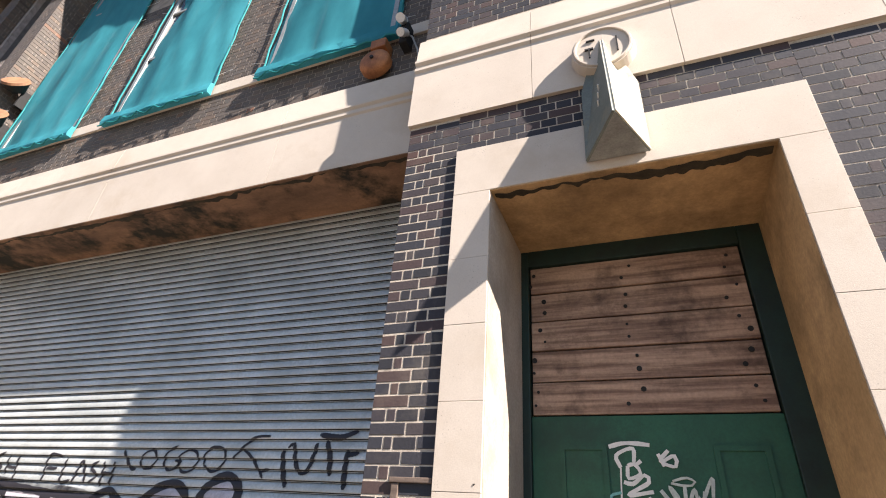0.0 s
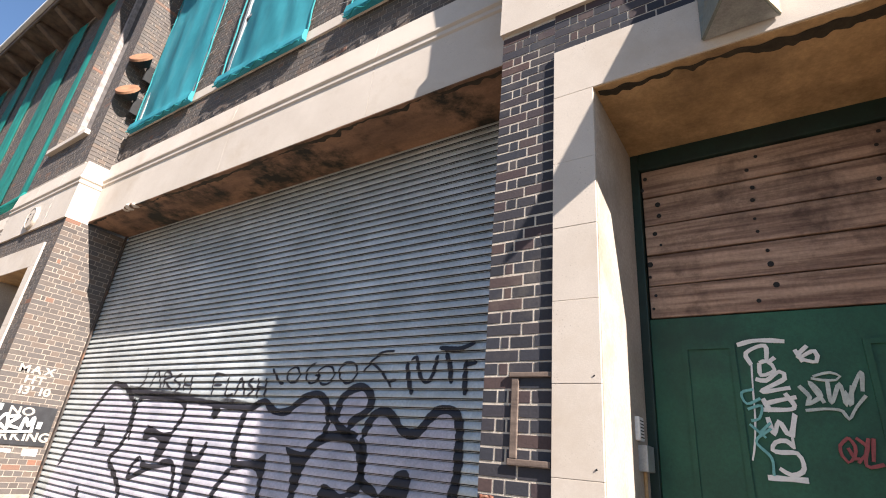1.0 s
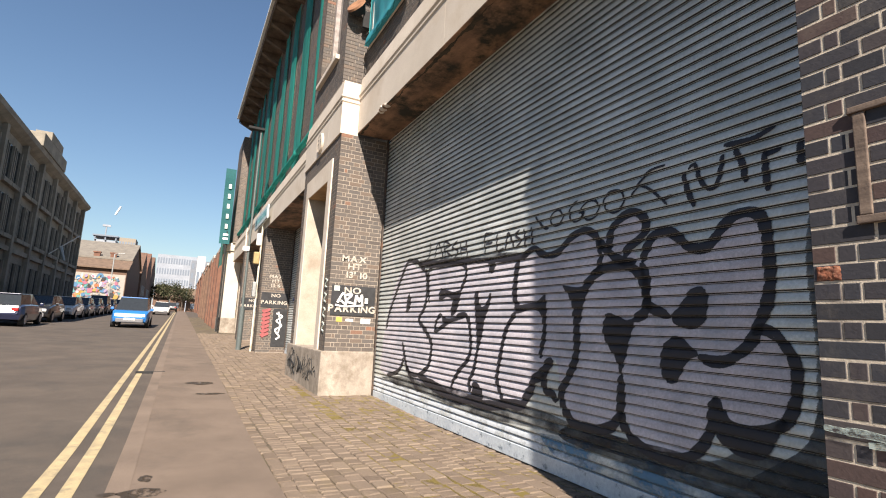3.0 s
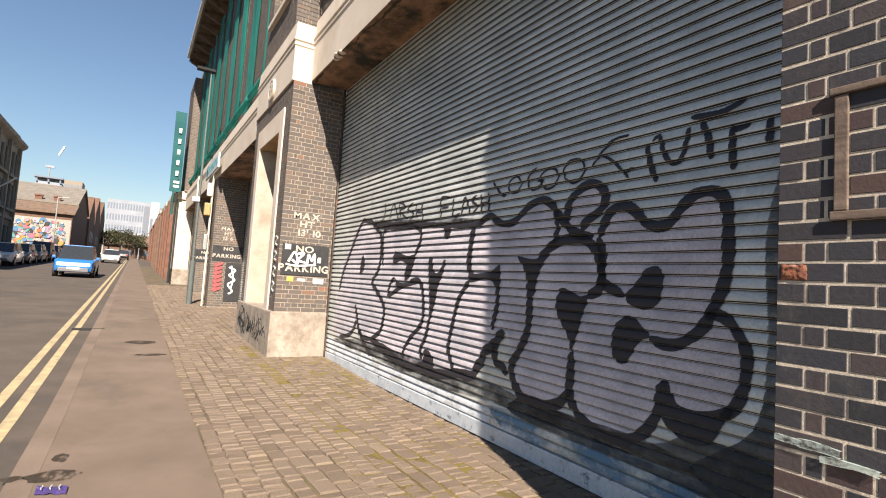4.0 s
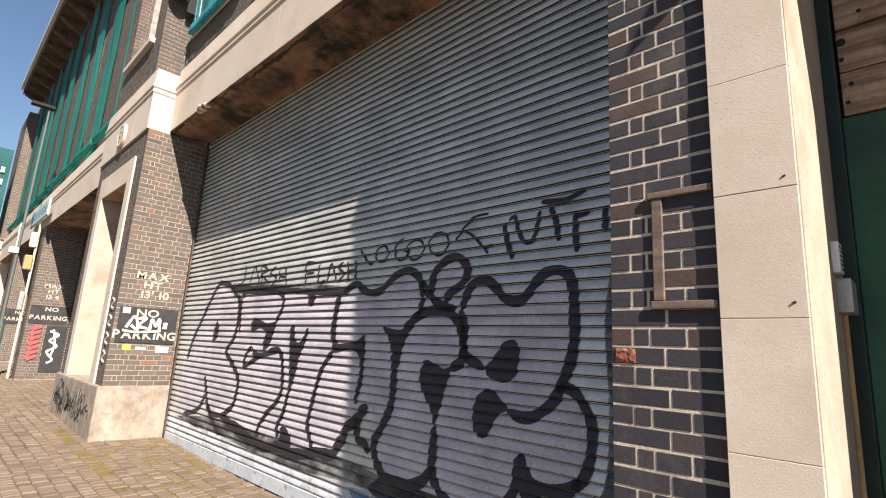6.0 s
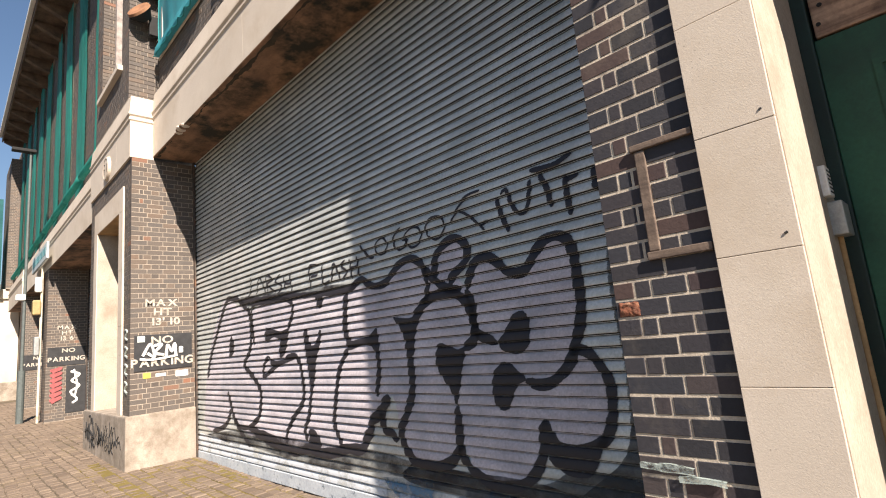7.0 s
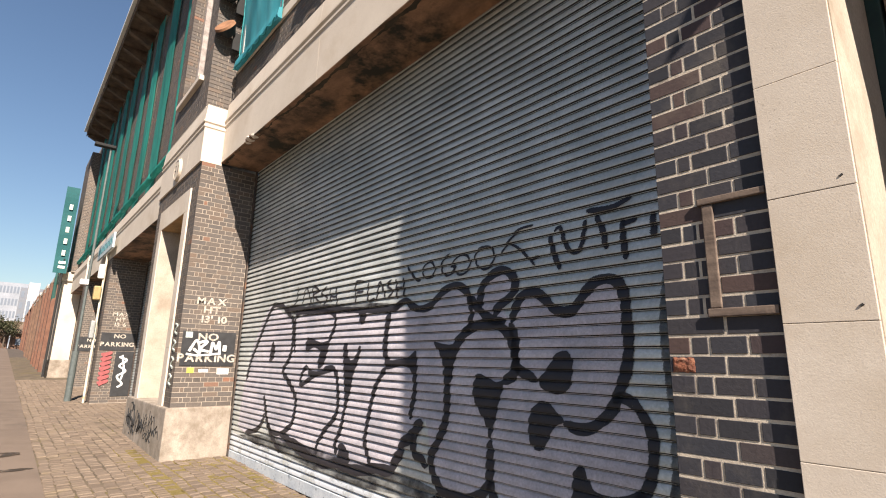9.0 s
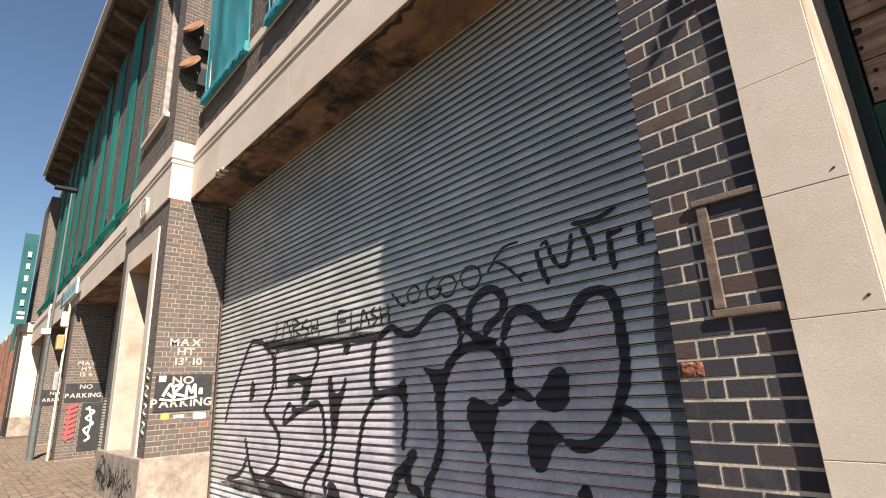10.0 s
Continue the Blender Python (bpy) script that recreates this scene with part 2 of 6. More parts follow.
def extrude_profile(pts, x0, x1):
    """A closed profile of (y, z) drawn out along x."""
    bm = bmesh.new()
    a = [bm.verts.new((x0, y, z)) for y, z in pts]
    b = [bm.verts.new((x1, y, z)) for y, z in pts]
    bm.faces.new(a)
    bm.faces.new(list(reversed(b)))
    for i in range(len(pts)):
        j = (i + 1) % len(pts)
        bm.faces.new((a[j], a[i], b[i], b[j]))
    bmesh.ops.recalc_face_normals(bm, faces=bm.faces)
    if bm.calc_volume(signed=True) < 0:
        bmesh.ops.reverse_faces(bm, faces=bm.faces)
    return bm


def tube(pts, r, seg=7):
    """One continuous tube through the points."""
    bm, rings = bmesh.new(), []
    ps = [Vector(p) for p in pts]
    for i, p in enumerate(ps):
        t = (ps[min(i + 1, len(ps) - 1)] - ps[max(i - 1, 0)]).normalized()
        a = t.cross(Vector((0.13, 0.9, 0.31))).normalized()
        b = t.cross(a)
        rings.append([bm.verts.new(p + (a * math.cos(k * math.tau / seg) + b * math.sin(k * math.tau / seg)) * r) for k in range(seg)])
    for g, h in zip(rings, rings[1:]):
        for k in range(seg):
            bm.faces.new((g[k], g[(k + 1) % seg], h[(k + 1) % seg], h[k]))
    bm.faces.new(rings[0])
    bm.faces.new(rings[-1])
    bmesh.ops.recalc_face_normals(bm, faces=bm.faces)
    return bm


def ground_z(x):
    """The street climbs gently away from the first doorway."""
    return 0.0235 * min(max(-x - 5.0, 0.0), 95.0) + 0.010 * max(-x - 100.0, 0.0)


# ---- layout, metres ----
XL, DEPTH, YLIN, ZLIN, ZP = -7.72, 0.95, 0.30, 4.84, 4.786
XO, XI, XJ, XR, ZO, ZI, BLOCK = 0.417, 0.678, 2.359, 2.587, 4.414, 4.014, 3.0
COURSE, BL, BH, JT = 0.075, 0.215, 0.065, 0.010

# ---- bricks ----
BRICK_MESH = {}


def brick_mesh(length, mat, high=BH):
    key = (round(length, 3), mat.name, round(high, 3))
    if key not in BRICK_MESH:
        c, d, L, h = 0.0018, 0.03, length / 2, high / 2
        vs, fs = [], []
        for y, s in ((0.0, 0.0), (c, c), (d, c)):
            q = 0.0 if y else c
            vs += [(-L + q, y, -h + q), (L - q, y, -h + q), (L - q, y, h - q), (-L + q, y, h - q)]
        fs.append((0, 1, 2, 3))
        for k in (0, 4):
            for i in range(4):
                j = (i + 1) % 4
                fs.append((k + j, k + i, k + 4 + i, k + 4 + j))
        me = bpy.data.meshes.new("brick")
        me.from_pydata(vs, [], fs)
        me.materials.append(mat)
        BRICK_MESH[key] = me
    return BRICK_MESH[key]


def pier_layout(u0, u1, z0, z1, seed, skip=None):
    """The narrow near pier: two stretchers, then a header, a closer and two cut bricks, with uneven joints."""
    rnd = random.Random(seed)
    out, k, z = [], 0, z0
    while z + COURSE * 0.6 < z1:
        cuts = [0.0, 0.227] if k % 2 == 0 else [0.0, 0.098, 0.164, 0.302]
        cuts = [u0 + c + (rnd.uniform(-0.007, 0.007) if c else 0.0) for c in cuts] + [u1 + 0.012]
        for a, b in zip(cuts, cuts[1:]):
            mid = ((a + b - 0.012) / 2, z + COURSE / 2)
            if not skip or not skip(*mid):
                out.append((mid[0], mid[1] + rnd.uniform(-0.002, 0.002), b - a - 0.012))
        z += COURSE
        k += 1
    return out


def brick_layout(u0, u1, z0, z1, seed, skip=None):
    """Courses of stretchers and headers, as (middle u, middle z, length)."""
    rnd = random.Random(seed)
    out, k, z = [], 0, z0
    while z + COURSE * 0.6 < z1:
        u, step = u0, (BL if k % 2 == 0 else 0.1025)
        first = True
        while u < u1 - 0.02:
            w = step
            if k % 2 and first:
                w = 0.1025
            elif k % 2 and abs(u - u0 - 0.1125) < 0.002:
                w = 0.047
            w = min(w, u1 - u)
            if u1 - (u + w + JT) < 0.03:
                w = u1 - u
            mid = (u + w / 2, z + COURSE / 2)
            if not skip or not skip(*mid):
                out.append((mid[0], mid[1] + rnd.uniform(-0.001, 0.001), w))
            u += w + JT
            first = False
        z += COURSE
        k += 1
    return out


def face_matrix(facing, plane, u, z, out=0.0):
    if facing == "-y":
        return pose(u, plane - out, z)
    if facing == "+x":
        return pose(plane + out, u, z, 0, 0, 90)
    return pose(plane - out, u, z, 0, 0, -90)


def bricks_single(parent, facing, plane, u0, u1, z0, z1, mat, seed, skip=None, bond=brick_layout, high=BH):
    rnd = random.Random(seed + 50)
    for u, z, w in bond(u0, u1, z0, z1, seed, skip):
        ob = new("brick", brick_mesh(w, mat, high))
        ob.matrix_world = face_matrix(facing, plane, u, z, rnd.uniform(-0.0004, 0.0012)) @ pose(0, 0, 0, 0, rnd.uniform(-0.5, 0.5), 0)
        ob.parent = parent


def bricks_joined(parent, faces, mat, seed, name="bricks"):
    """faces: rows of (facing, plane, u0, u1, z0, z1, skip), joined into one mesh."""
    vs, fs = [], []
    rnd = random.Random(seed)
    for facing, plane, u0, u1, z0, z1, skip in faces:
        for u, z, w in brick_layout(u0, u1, z0, z1, seed, skip):
            m = face_matrix(facing, plane, u, z, rnd.uniform(-0.0003, 0.0014))
            L, h, n0 = w / 2, BH / 2, len(vs)
            for y in (0.0, 0.03):
                vs += [tuple(m @ Vector(q)) for q in ((-L, y, -h), (L, y, -h), (L, y, h), (-L, y, h))]
            fs += [tuple(n0 + i for i in f) for f in ((0, 1, 2, 3), (1, 0, 4, 5), (2, 1, 5, 6), (3, 2, 6, 7), (0, 3, 7, 4))]
    me = bpy.data.meshes.new(name)
    me.from_pydata(vs, [], fs)
    me.materials.append(mat)
    ob = new(name, me)
    ob.parent = parent
    ob["kind"] = "stuff"
    return ob


# ---- ground ----
def strip(name, y0, y1, x0, x1, dz, mat, label, kind="structure", thick=0.0):
    """A long strip along the street that follows its slope."""
    bm = bmesh.new()
    rows = []
    for x in [x0] + [q for q in (-5.0, -100.0) if x1 < q < x0] + [x1]:
        ys = [(y0, dz), (y1, dz)] + ([(y1, dz - thick), (y0, dz - thick)] if thick else [])
        rows.append([bm.verts.new((x, y, ground_z(x) + d)) for y, d in ys])
    for a, b in zip(rows, rows[1:]):
        k = len(a)
        for j in range(k if thick else 1):
            bm.faces.new((a[j], a[(j + 1) % k], b[(j + 1) % k], b[j]))
    if thick:
        bm.faces.new(rows[0])
        bm.faces.new(rows[-1])
    bmesh.ops.recalc_face_normals(bm, faces=bm.faces)
    if not thick:
        for f in bm.faces:
            if f.normal.z < 0:
                f.normal_flip()
    return tagged(mesh_ob(name, bm, mat), label, kind=kind)


strip("ground", -900, 900, 900, -1500, -0.06, M_ASPHALT, "wide grey asphalt ground of the street")
strip("road", -10.6, -2.62, 60, -400, -0.02, M_ASPHALT, "worn grey-brown asphalt road")
strip("pavement", -2.47, -1.45, 40, -160, 0.02, M_PATH, "patched light asphalt footway", thick=0.1)
strip("pavement_far", -12.6, -10.6, 40, -160, 0.09, M_PATH, "narrow footway across the road", thick=0.16)
strip("kerb", -2.62, -2.47, 40, -160, 0.022, M_KERB, "low worn kerb edging", thick=0.1)
strip("pavement_bed", -1.45, 1.2, 40, -60, -0.012, M_SAND, "sandy joints of the sett paving", thick=0.05)
M_MOSS = worn_paint("yellow_green_moss", (0.165, 0.125, 0.035), 0.34, 0.50, 0.95, 2.0)
strip("moss", -0.55, 0.88, -0.3, -9.0, -0.0065, M_MOSS, "yellow-green moss in the sett joints before the shutter", kind="stuff")
for yy in (-2.87, -3.07):
    tagged(strip("yellow_line", yy - 0.05, yy + 0.05, 40, -160, -0.016, M_YELLOW, "worn double yellow parking line on the asphalt"), category="road marking", group="double yellow lines", kind="structure")

# ---- right door block ----
wall = tagged(mesh_ob("wall_doorway", boxes((0.0, XO + 0.02, 0.0022, 1.5, -0.1, ZP), (XR - 0.02, 9.0, 0.0022, 1.5, -0.1, ZP), (XO + 0.02, XR - 0.02, 0.0022, 1.5, ZO - 0.01, ZP), (0.03, 9.0, 0.0022, 1.5, ZP, 12.2)), M_MORTAR), "dark brick wall of the doorway bay", kind="structure")
BASE = 1.609 - 21 * COURSE
RED = lambda u, z: u < 0.09 and abs(z - (1.609 - COURSE / 2)) < 0.02
bricks_single(wall, "-y", 0.0, 0.0, XO - 0.003, BASE, ZO + 0.1, M_BRICK, 1, RED, pier_layout, 0.0625)
bricks_joined(wall, [("-y", 0.0, 0.0, XO - 0.003, ZO + 0.1 + 0.02, ZP, None), ("-y", 0.0, XO, XR, ZO + 0.005, ZP, None), ("-y", 0.0, XR + 0.003, 6.0, BASE, ZP, None), ("-y", 0.0, 0.03, 5.0, 5.87, 9.0, None), ("-x", 0.03, 0.01, 0.45, 5.87, 9.0, None)], M_BRICK_J, 2)
rb = part("brick", boxes((0.002, 0.10, 0.004, 0.03, 1.609 - 0.070, 1.609 - 0.005), bevel=0.004), rough_surface("red_spalled_brick", (0.30, 0.12, 0.07), (0.16, 0.06, 0.04), 25.0, 0.9, 90.0, 0.8), wall, "spalled red brick")


def cornice(name, x0, x1, face, zb, zt, joints, label):
    """A band of stones with a moulded top, as separate blocks."""
    top = empty(name, label, kind="structure")
    zc = zb + (zt - zb) * 0.60
    prof = [(face + 0.34, zb), (face, zb), (face, zc - 0.02), (face - 0.018, zc + 0.0), (face - 0.018, zc + 0.03), (face - 0.006, zc + 0.045), (face - 0.006, zc + 0.06), (face - 0.03, zc + 0.085), (face - 0.03, zc + 0.11), (face - 0.012, zc + 0.125), (face + 0.015, zt), (face + 0.34, zt + 0.04)]
    xs = [x0] + sorted(joints) + [x1]
    for a, b in zip(xs, xs[1:]):
        bm = extrude_profile(prof, a + 0.002, b - 0.002)
        part("stone", bm, M_STONE, top)
    return top


cornice("trim_band", -0.02, 9.0, -0.03, ZP, 5.83, (0.985, 2.0, 3.1, 5.0, 7.0), "cream stone band over the doorway")
med = tagged(mesh_ob("stone_medallion", cyl(bmesh.new(), (1.505, 0.0, 5.04), (1.505, -0.11, 5.04), 0.23, 0.21, 40), M_STONE), "round carved cream stone medallion on the band", "medallion")
bm = bmesh.new()
for a in range(40):
    p, q = [(1.505 + 0.19 * math.cos(w), -0.115, 5.04 + 0.19 * math.sin(w)) for w in (a * math.tau / 40, (a + 1) * math.tau / 40)]
    cyl(bm, p, q, 0.012, seg=6)
part("ring", bm, M_STONE, med)
for q in ((1.385, 1.445, 5.03, 5.045), (1.41, 1.42, 4.95, 5.03), (1.40, 1.46, 5.12, 5.13), (1.60, 1.61, 4.96, 5.11)):
    part("carving", boxes((q[0], q[1], -0.122, -0.10, q[2], q[3])), M_DARK, med)


def surround(name, x0, xi, xj, x1, ground, label, joints):
    """A stone doorway: jambs of stacked blocks, a lintel, and the returns behind them."""
    top = empty(name, label, kind="structure")
    zs = [ground] + [z for z in joints if z > ground + 0.1] + [ZI]
    for a, b in ((x0, xi), (xj, x1)):
        for z0, z1 in zip(zs, zs[1:]):
            part("stone", boxes((a, b, -0.025 - 0.0012 * (int(z0 * 7) % 2), 0.95, z0 + 0.0009, z1 - 0.0009), bevel=0.0022), M_STONE, top)
    part("stone", boxes((x0, x1, -0.025, 0.95, ZI + 0.001, ZO), bevel=0.003), M_STONE, top)
    part("soffit", boxes((xi + 0.002, xj - 0.002, -0.015, 0.94, ZI - 0.006, ZI + 0.003)), M_REVEAL, top, "stained stone soffit, ochre for the warm bounced light")
    # Added skin of darker stone on the side that faces the sun.
    part("jamb_lining", boxes((xi - 0.006, xi + 0.004, -0.012, 0.94, ground, ZI - 0.008)), M_JAMB, top, "dirt-streaked reveal, toned down where full sun strikes")
    part("reveal_lining", boxes((xj - 0.004, xj + 0.006, -0.012, 0.94, ground, ZI - 0.008)), M_REVEAL, top, "stained reveal, ochre for the warm bounced light")
    return top


JOINTS = [3.5 - 0.4463 * k for k in range(8)][::-1]
surround("trim_doorway", XO, XI, XJ, XR, -0.1, "cream stone doorway surround", JOINTS)

# ---- the door ----
door = empty("door_1", "boarded doorway with a green panelled door", kind="structure")
YD = 0.87
part("frame", boxes((XI, XI + 0.06, YD - 0.03, YD + 0.1, 0, ZI), (XJ - 0.15, XJ, YD - 0.03, YD + 0.1, 0, ZI), (XI + 0.06, XJ - 0.15, YD - 0.03, YD + 0.1, 3.87, ZI), bevel=0.008), M_DKGREEN, door, "dark green frame")
part("backing", boxes((XI, XJ, YD + 0.06, YD + 0.12, 0, ZI)), M_DARK, door)
for k in range(5):
    h = (3.87 - 2.735) / 5
    z0 = 2.735 + h * k
    part("plank", boxes((XI + 0.07, XJ - 0.16, YD + 0.002 + 0.006 * (k % 2), YD + 0.04, z0 + 0.005, z0 + h - 0.005), bevel=0.007), M_PLANK, door)
rr = random.Random(4)
for k in range(5):
    h = (3.87 - 2.735) / 5
    for xx in (0.80, 1.42, 2.10):
        for q in range(2):
            u = xx + rr.uniform(-0.06, 0.06)
            part("knot", cyl(bmesh.new(), (u, YD + 0.006, 2.735 + h * (k + 0.3 + 0.4 * q)), (u, YD - 0.001, 2.735 + h * (k + 0.3 + 0.4 * q)), rr.uniform(0.009, 0.02), seg=9), M_DARK, door)
part("door_leaf", boxes((XI + 0.06, XJ - 0.15, YD + 0.004, YD + 0.05, 0.02, 2.73), bevel=0.004), M_GREEN, door, "green painted door leaf")
for a, b in ((XI + 0.24, XI + 0.53), (XI + 1.13, XI + 1.42)):
    for c, d in ((0.25, 1.1), (1.3, 2.55)):
        fr = boxes((a, b, YD - 0.008, YD + 0.006, c, c + 0.03), (a, b, YD - 0.008, YD + 0.006, d - 0.03, d), (a, a + 0.03, YD - 0.008, YD + 0.006, c + 0.03, d - 0.03), (b - 0.03, b, YD - 0.008, YD + 0.006, c + 0.03, d - 0.03))
        part("panel_moulding", fr, M_GREEN, door)


# ---- shutter bays ----
PITCH, SEAM = 0.076, 1 / 7
M_BASERAIL = rough_surface("chipped_pale_rail", (0.52, 0.57, 0.61), (0.40, 0.45, 0.50), 3.0, 0.6, 40.0, 0.3, stain=(0.13, 0.17, 0.21), stain_scale=9.0, cover=(0.56, 0.64))
M_GUIDE = rough_surface("dark_rusty_guide", (0.075, 0.06, 0.05), (0.035, 0.03, 0.027), 6.0, 0.7, 60.0, 0.3, stain=(0.16, 0.08, 0.045), stain_scale=5.0, metal=0.2)
# Near black: the grooves' shade is in this colour along with joint grime.
M_SEAM = rough_surface("shaded_grimy_seam", (0.030, 0.030, 0.028), (0.016, 0.016, 0.015), 9.0, 0.85, 60.0, 0.3)


def slat_y(z):
    """How far the shutter's curtain stands out at a height: a hooked lip in a tight groove, then a bowed slat."""
    f = (z / PITCH) % 1.0
    if f < SEAM:
        return 0.006 * max(0.0, 1 - abs(f - SEAM / 2) / (SEAM / 2)) ** 0.5
    g = (f - SEAM) / (1 - SEAM)
    if g < 0.08:
        return 0.019 * math.sin(math.pi / 2 * g / 0.08) ** 0.7
    return 0.019 * (1 - ((g - 0.08) / 0.92) ** 1.8) ** 0.75


def slat_mesh(x0, x1):
    bm = bmesh.new()
    n, rows = 21, []
    for i in range(n + 1):
        f = 0.0001 + (i / n) * 0.9998
        y = -slat_y(f * PITCH)
        rows.append((bm.verts.new((x0, y, f * PITCH)), bm.verts.new((x1, y, f * PITCH))))
    for a, b in zip(rows, rows[1:]):
        bm.faces.new((a[0], a[1], b[1], b[0]))
    back = bm.verts.new((x0, 0.012, 0.0)), bm.verts.new((x1, 0.012, 0.0)), bm.verts.new((x1, 0.012, PITCH)), bm.verts.new((x0, 0.012, PITCH))
    bm.faces.new((back[0], back[3], back[2], back[1]))
    bm.faces.new((rows[0][0], back[0], back[1], rows[0][1]))
    bm.faces.new((rows[-1][0], rows[-1][1], back[2], back[3]))
    me = bpy.data.meshes.new("slat")
    bm.to_mesh(me)
    bm.free()
    for f in me.polygons:
        f.use_smooth = f.index < n
        # Groove faces and the slat's underside get the shade-dark seam colour.
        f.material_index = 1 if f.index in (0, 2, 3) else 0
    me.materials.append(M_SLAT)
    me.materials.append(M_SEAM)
    return me


def shutter(name, x0, x1, y, zb, zt, label):
    top = empty(name, label, "roller shutter", "roller shutters", "structure")
    me = slat_mesh(x0 + 0.03, x1 - 0.03)
    k = 0
    while zb + 0.13 + PITCH * k < zt:
        ob = new("slat", me)
        ob.matrix_world = pose(0, y, math.ceil((zb + 0.12) / PITCH) * PITCH + PITCH * k)
        ob.parent = top
        k += 1
    part("bottom_rail", boxes((x0 + 0.03, x1 - 0.03, y - 0.03, y + 0.02, zb + 0.01, math.ceil((zb + 0.12) / PITCH) * PITCH), bevel=0.006), M_BASERAIL, top, "chipped pale blue-white bottom rail")
    part("guide", boxes((x0, x0 + 0.07, y - 0.05, y - 0.028, zb, zt), bevel=0.004), M_GUIDE, top, "dark rusty steel guide")
    part("guide", boxes((x1 - 0.07, x1, y - 0.05, y - 0.028, zb, zt), bevel=0.004), M_GUIDE, top, "dark rusty steel guide")
    part("backing", boxes((x0, x1, y + 0.02, y + 0.06, zb, zt + 0.3)), M_DARK, top)
    return top


def bay(x0, x1, zl, zt, joints, label, face=YLIN):
    top = cornice("trim_lintel", x0, x1, face, zl, zt, joints, label)
    part("soffit", boxes((x0, x1, face + 0.002, DEPTH + 0.05, zl - 0.010, zl + 0.004)), M_SOFFIT, top, "stained concrete soffit, coloured darker for the shade under the lintel")


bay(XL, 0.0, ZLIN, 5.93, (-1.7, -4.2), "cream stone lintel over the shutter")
shutter("roller_shutter", XL, 0.0, DEPTH, 0.0, 4.9, "grey steel roller shutter with black and silver graffiti")

# ---- left door block ----
B2 = XL - BLOCK
copy_thing(med, Matrix.Translation((XL - 3.005, -0.02, 0)) @ Matrix.Diagonal((1, 0.45, 1, 1)))
lw = tagged(mesh_ob("wall_pier", boxes((B2, B2 + 0.44, 0.0022, 1.5, -0.1, ZP), (XL - 0.44, XL - 0.0022, 0.0022, 1.5, -0.1, ZP), (B2 + 0.44, XL - 0.44, 0.0022, 1.5, ZO - 0.01, ZP), (B2 + 0.44, XL - 0.44, 1.0, 1.5, -0.1, ZO), (B2 + 0.25, XL - 0.25, 0.0022, 1.0, ZP, 6.6), (B2 + 0.25, B2 + 0.72, 0.0022, 1.0, 6.6, 12.2), (XL - 0.72, XL - 0.25, 0.0022, 1.0, 6.6, 12.2), (B2 + 0.72, XL - 0.72, 0.35, 1.0, 6.6, 12.2)), M_MORTAR2), "weathered brick pier with a stone doorway", kind="structure")
ZPL = 0.815
bricks_single(lw, "+x", XL, 0.0, DEPTH, ZPL, ZP - 0.01, M_WARM, 5)
LDX0, LDX1 = B2 + 0.417, XL - 0.417
bricks_joined(lw, [("-y", 0.0, B2, LDX0 - 0.004, ZPL, ZP - 0.01, None), ("-y", 0.0, LDX1 + 0.004, XL - 0.002, ZPL, ZP - 0.01, None), ("-y", 0.0, LDX0, LDX1, ZO + 0.004, ZP - 0.01, None), ("-y", 0.0, B2 + 0.25, B2 + 0.72, 5.9, 12.1, None), ("-y", 0.0, XL - 0.72, XL - 0.25, 5.9, 12.1, None), ("-y", 0.0, B2 + 0.72, XL - 0.72, 5.9, 6.55, None), ("+x", XL - 0.243, 0.0, 0.45, 5.9, 12.1, None), ("+x", B2 + 0.727, 0.0, 0.35, 6.7, 12.1, None)], M_WARM_J, 6)
surround("trim_doorway", LDX0, LDX0 + 0.26, LDX1 - 0.26, LDX1, ZPL, "cream stone doorway surround on the pier", JOINTS)
part("door_leaf", boxes((LDX0 + 0.26, LDX1 - 0.26, 0.87, 0.93, ZPL, ZI)), M_DKGREEN, lw, "dark green door leaf")
band = cornice("trim_band", B2, XL - 0.9, -0.03, ZP, 5.83, (XL - 1.9,), "cream stone band on the pier")
zc = ZP + (5.83 - ZP) * 0.60
BAND = [(-0.3, ZP), (0.0, ZP), (0.0, zc - 0.02), (0.018, zc), (0.018, zc + 0.03), (0.006, zc + 0.045), (0.006, zc + 0.06), (0.03, zc + 0.085), (0.03, zc + 0.11), (0.012, zc + 0.125), (-0.015, 5.83), (-0.3, 5.86)]
bm = bmesh.new()
loops = [[bm.verts.new(p) for p in q] for q in ([(XL - 0.898, -0.03 - o, z) for o, z in BAND], [(XL + 0.002 + o, -0.03 - o, z) for o, z in BAND], [(XL + 0.002 + o, YLIN + 0.01, z) for o, z in BAND])]
for p, q in zip(loops, loops[1:]):
    for i in range(len(BAND)):
        j = (i + 1) % len(BAND)
        bm.faces.new((p[i], p[j], q[j], q[i]))
bm.faces.new(loops[0])
bm.faces.new(loops[-1])
bmesh.ops.recalc_face_normals(bm, faces=bm.faces)
part("stone", bm, M_STONE, band, "corner stone with the moulding carried round")
pl = tagged(mesh_ob("plinth", boxes((B2 - 0.04, XL + 0.03, -0.06, DEPTH - 0.04, -0.2, ZPL), bevel=0.02), M_PLINTH), "rendered cream plinth with dirt and scrawls", kind="structure")
M_OLDFRAME = rough_surface("peeling_frame", (0.34, 0.30, 0.275), (0.20, 0.17, 0.155), 9.0, 0.9, 60.0, 0.4)
win = empty("window_1", "narrow boarded window with a pale frame", kind="structure")
part("window_sill", boxes((B2 + 0.66, XL - 0.66, -0.08, 0.34, 6.58, 6.68), bevel=0.01), M_STONE, win)
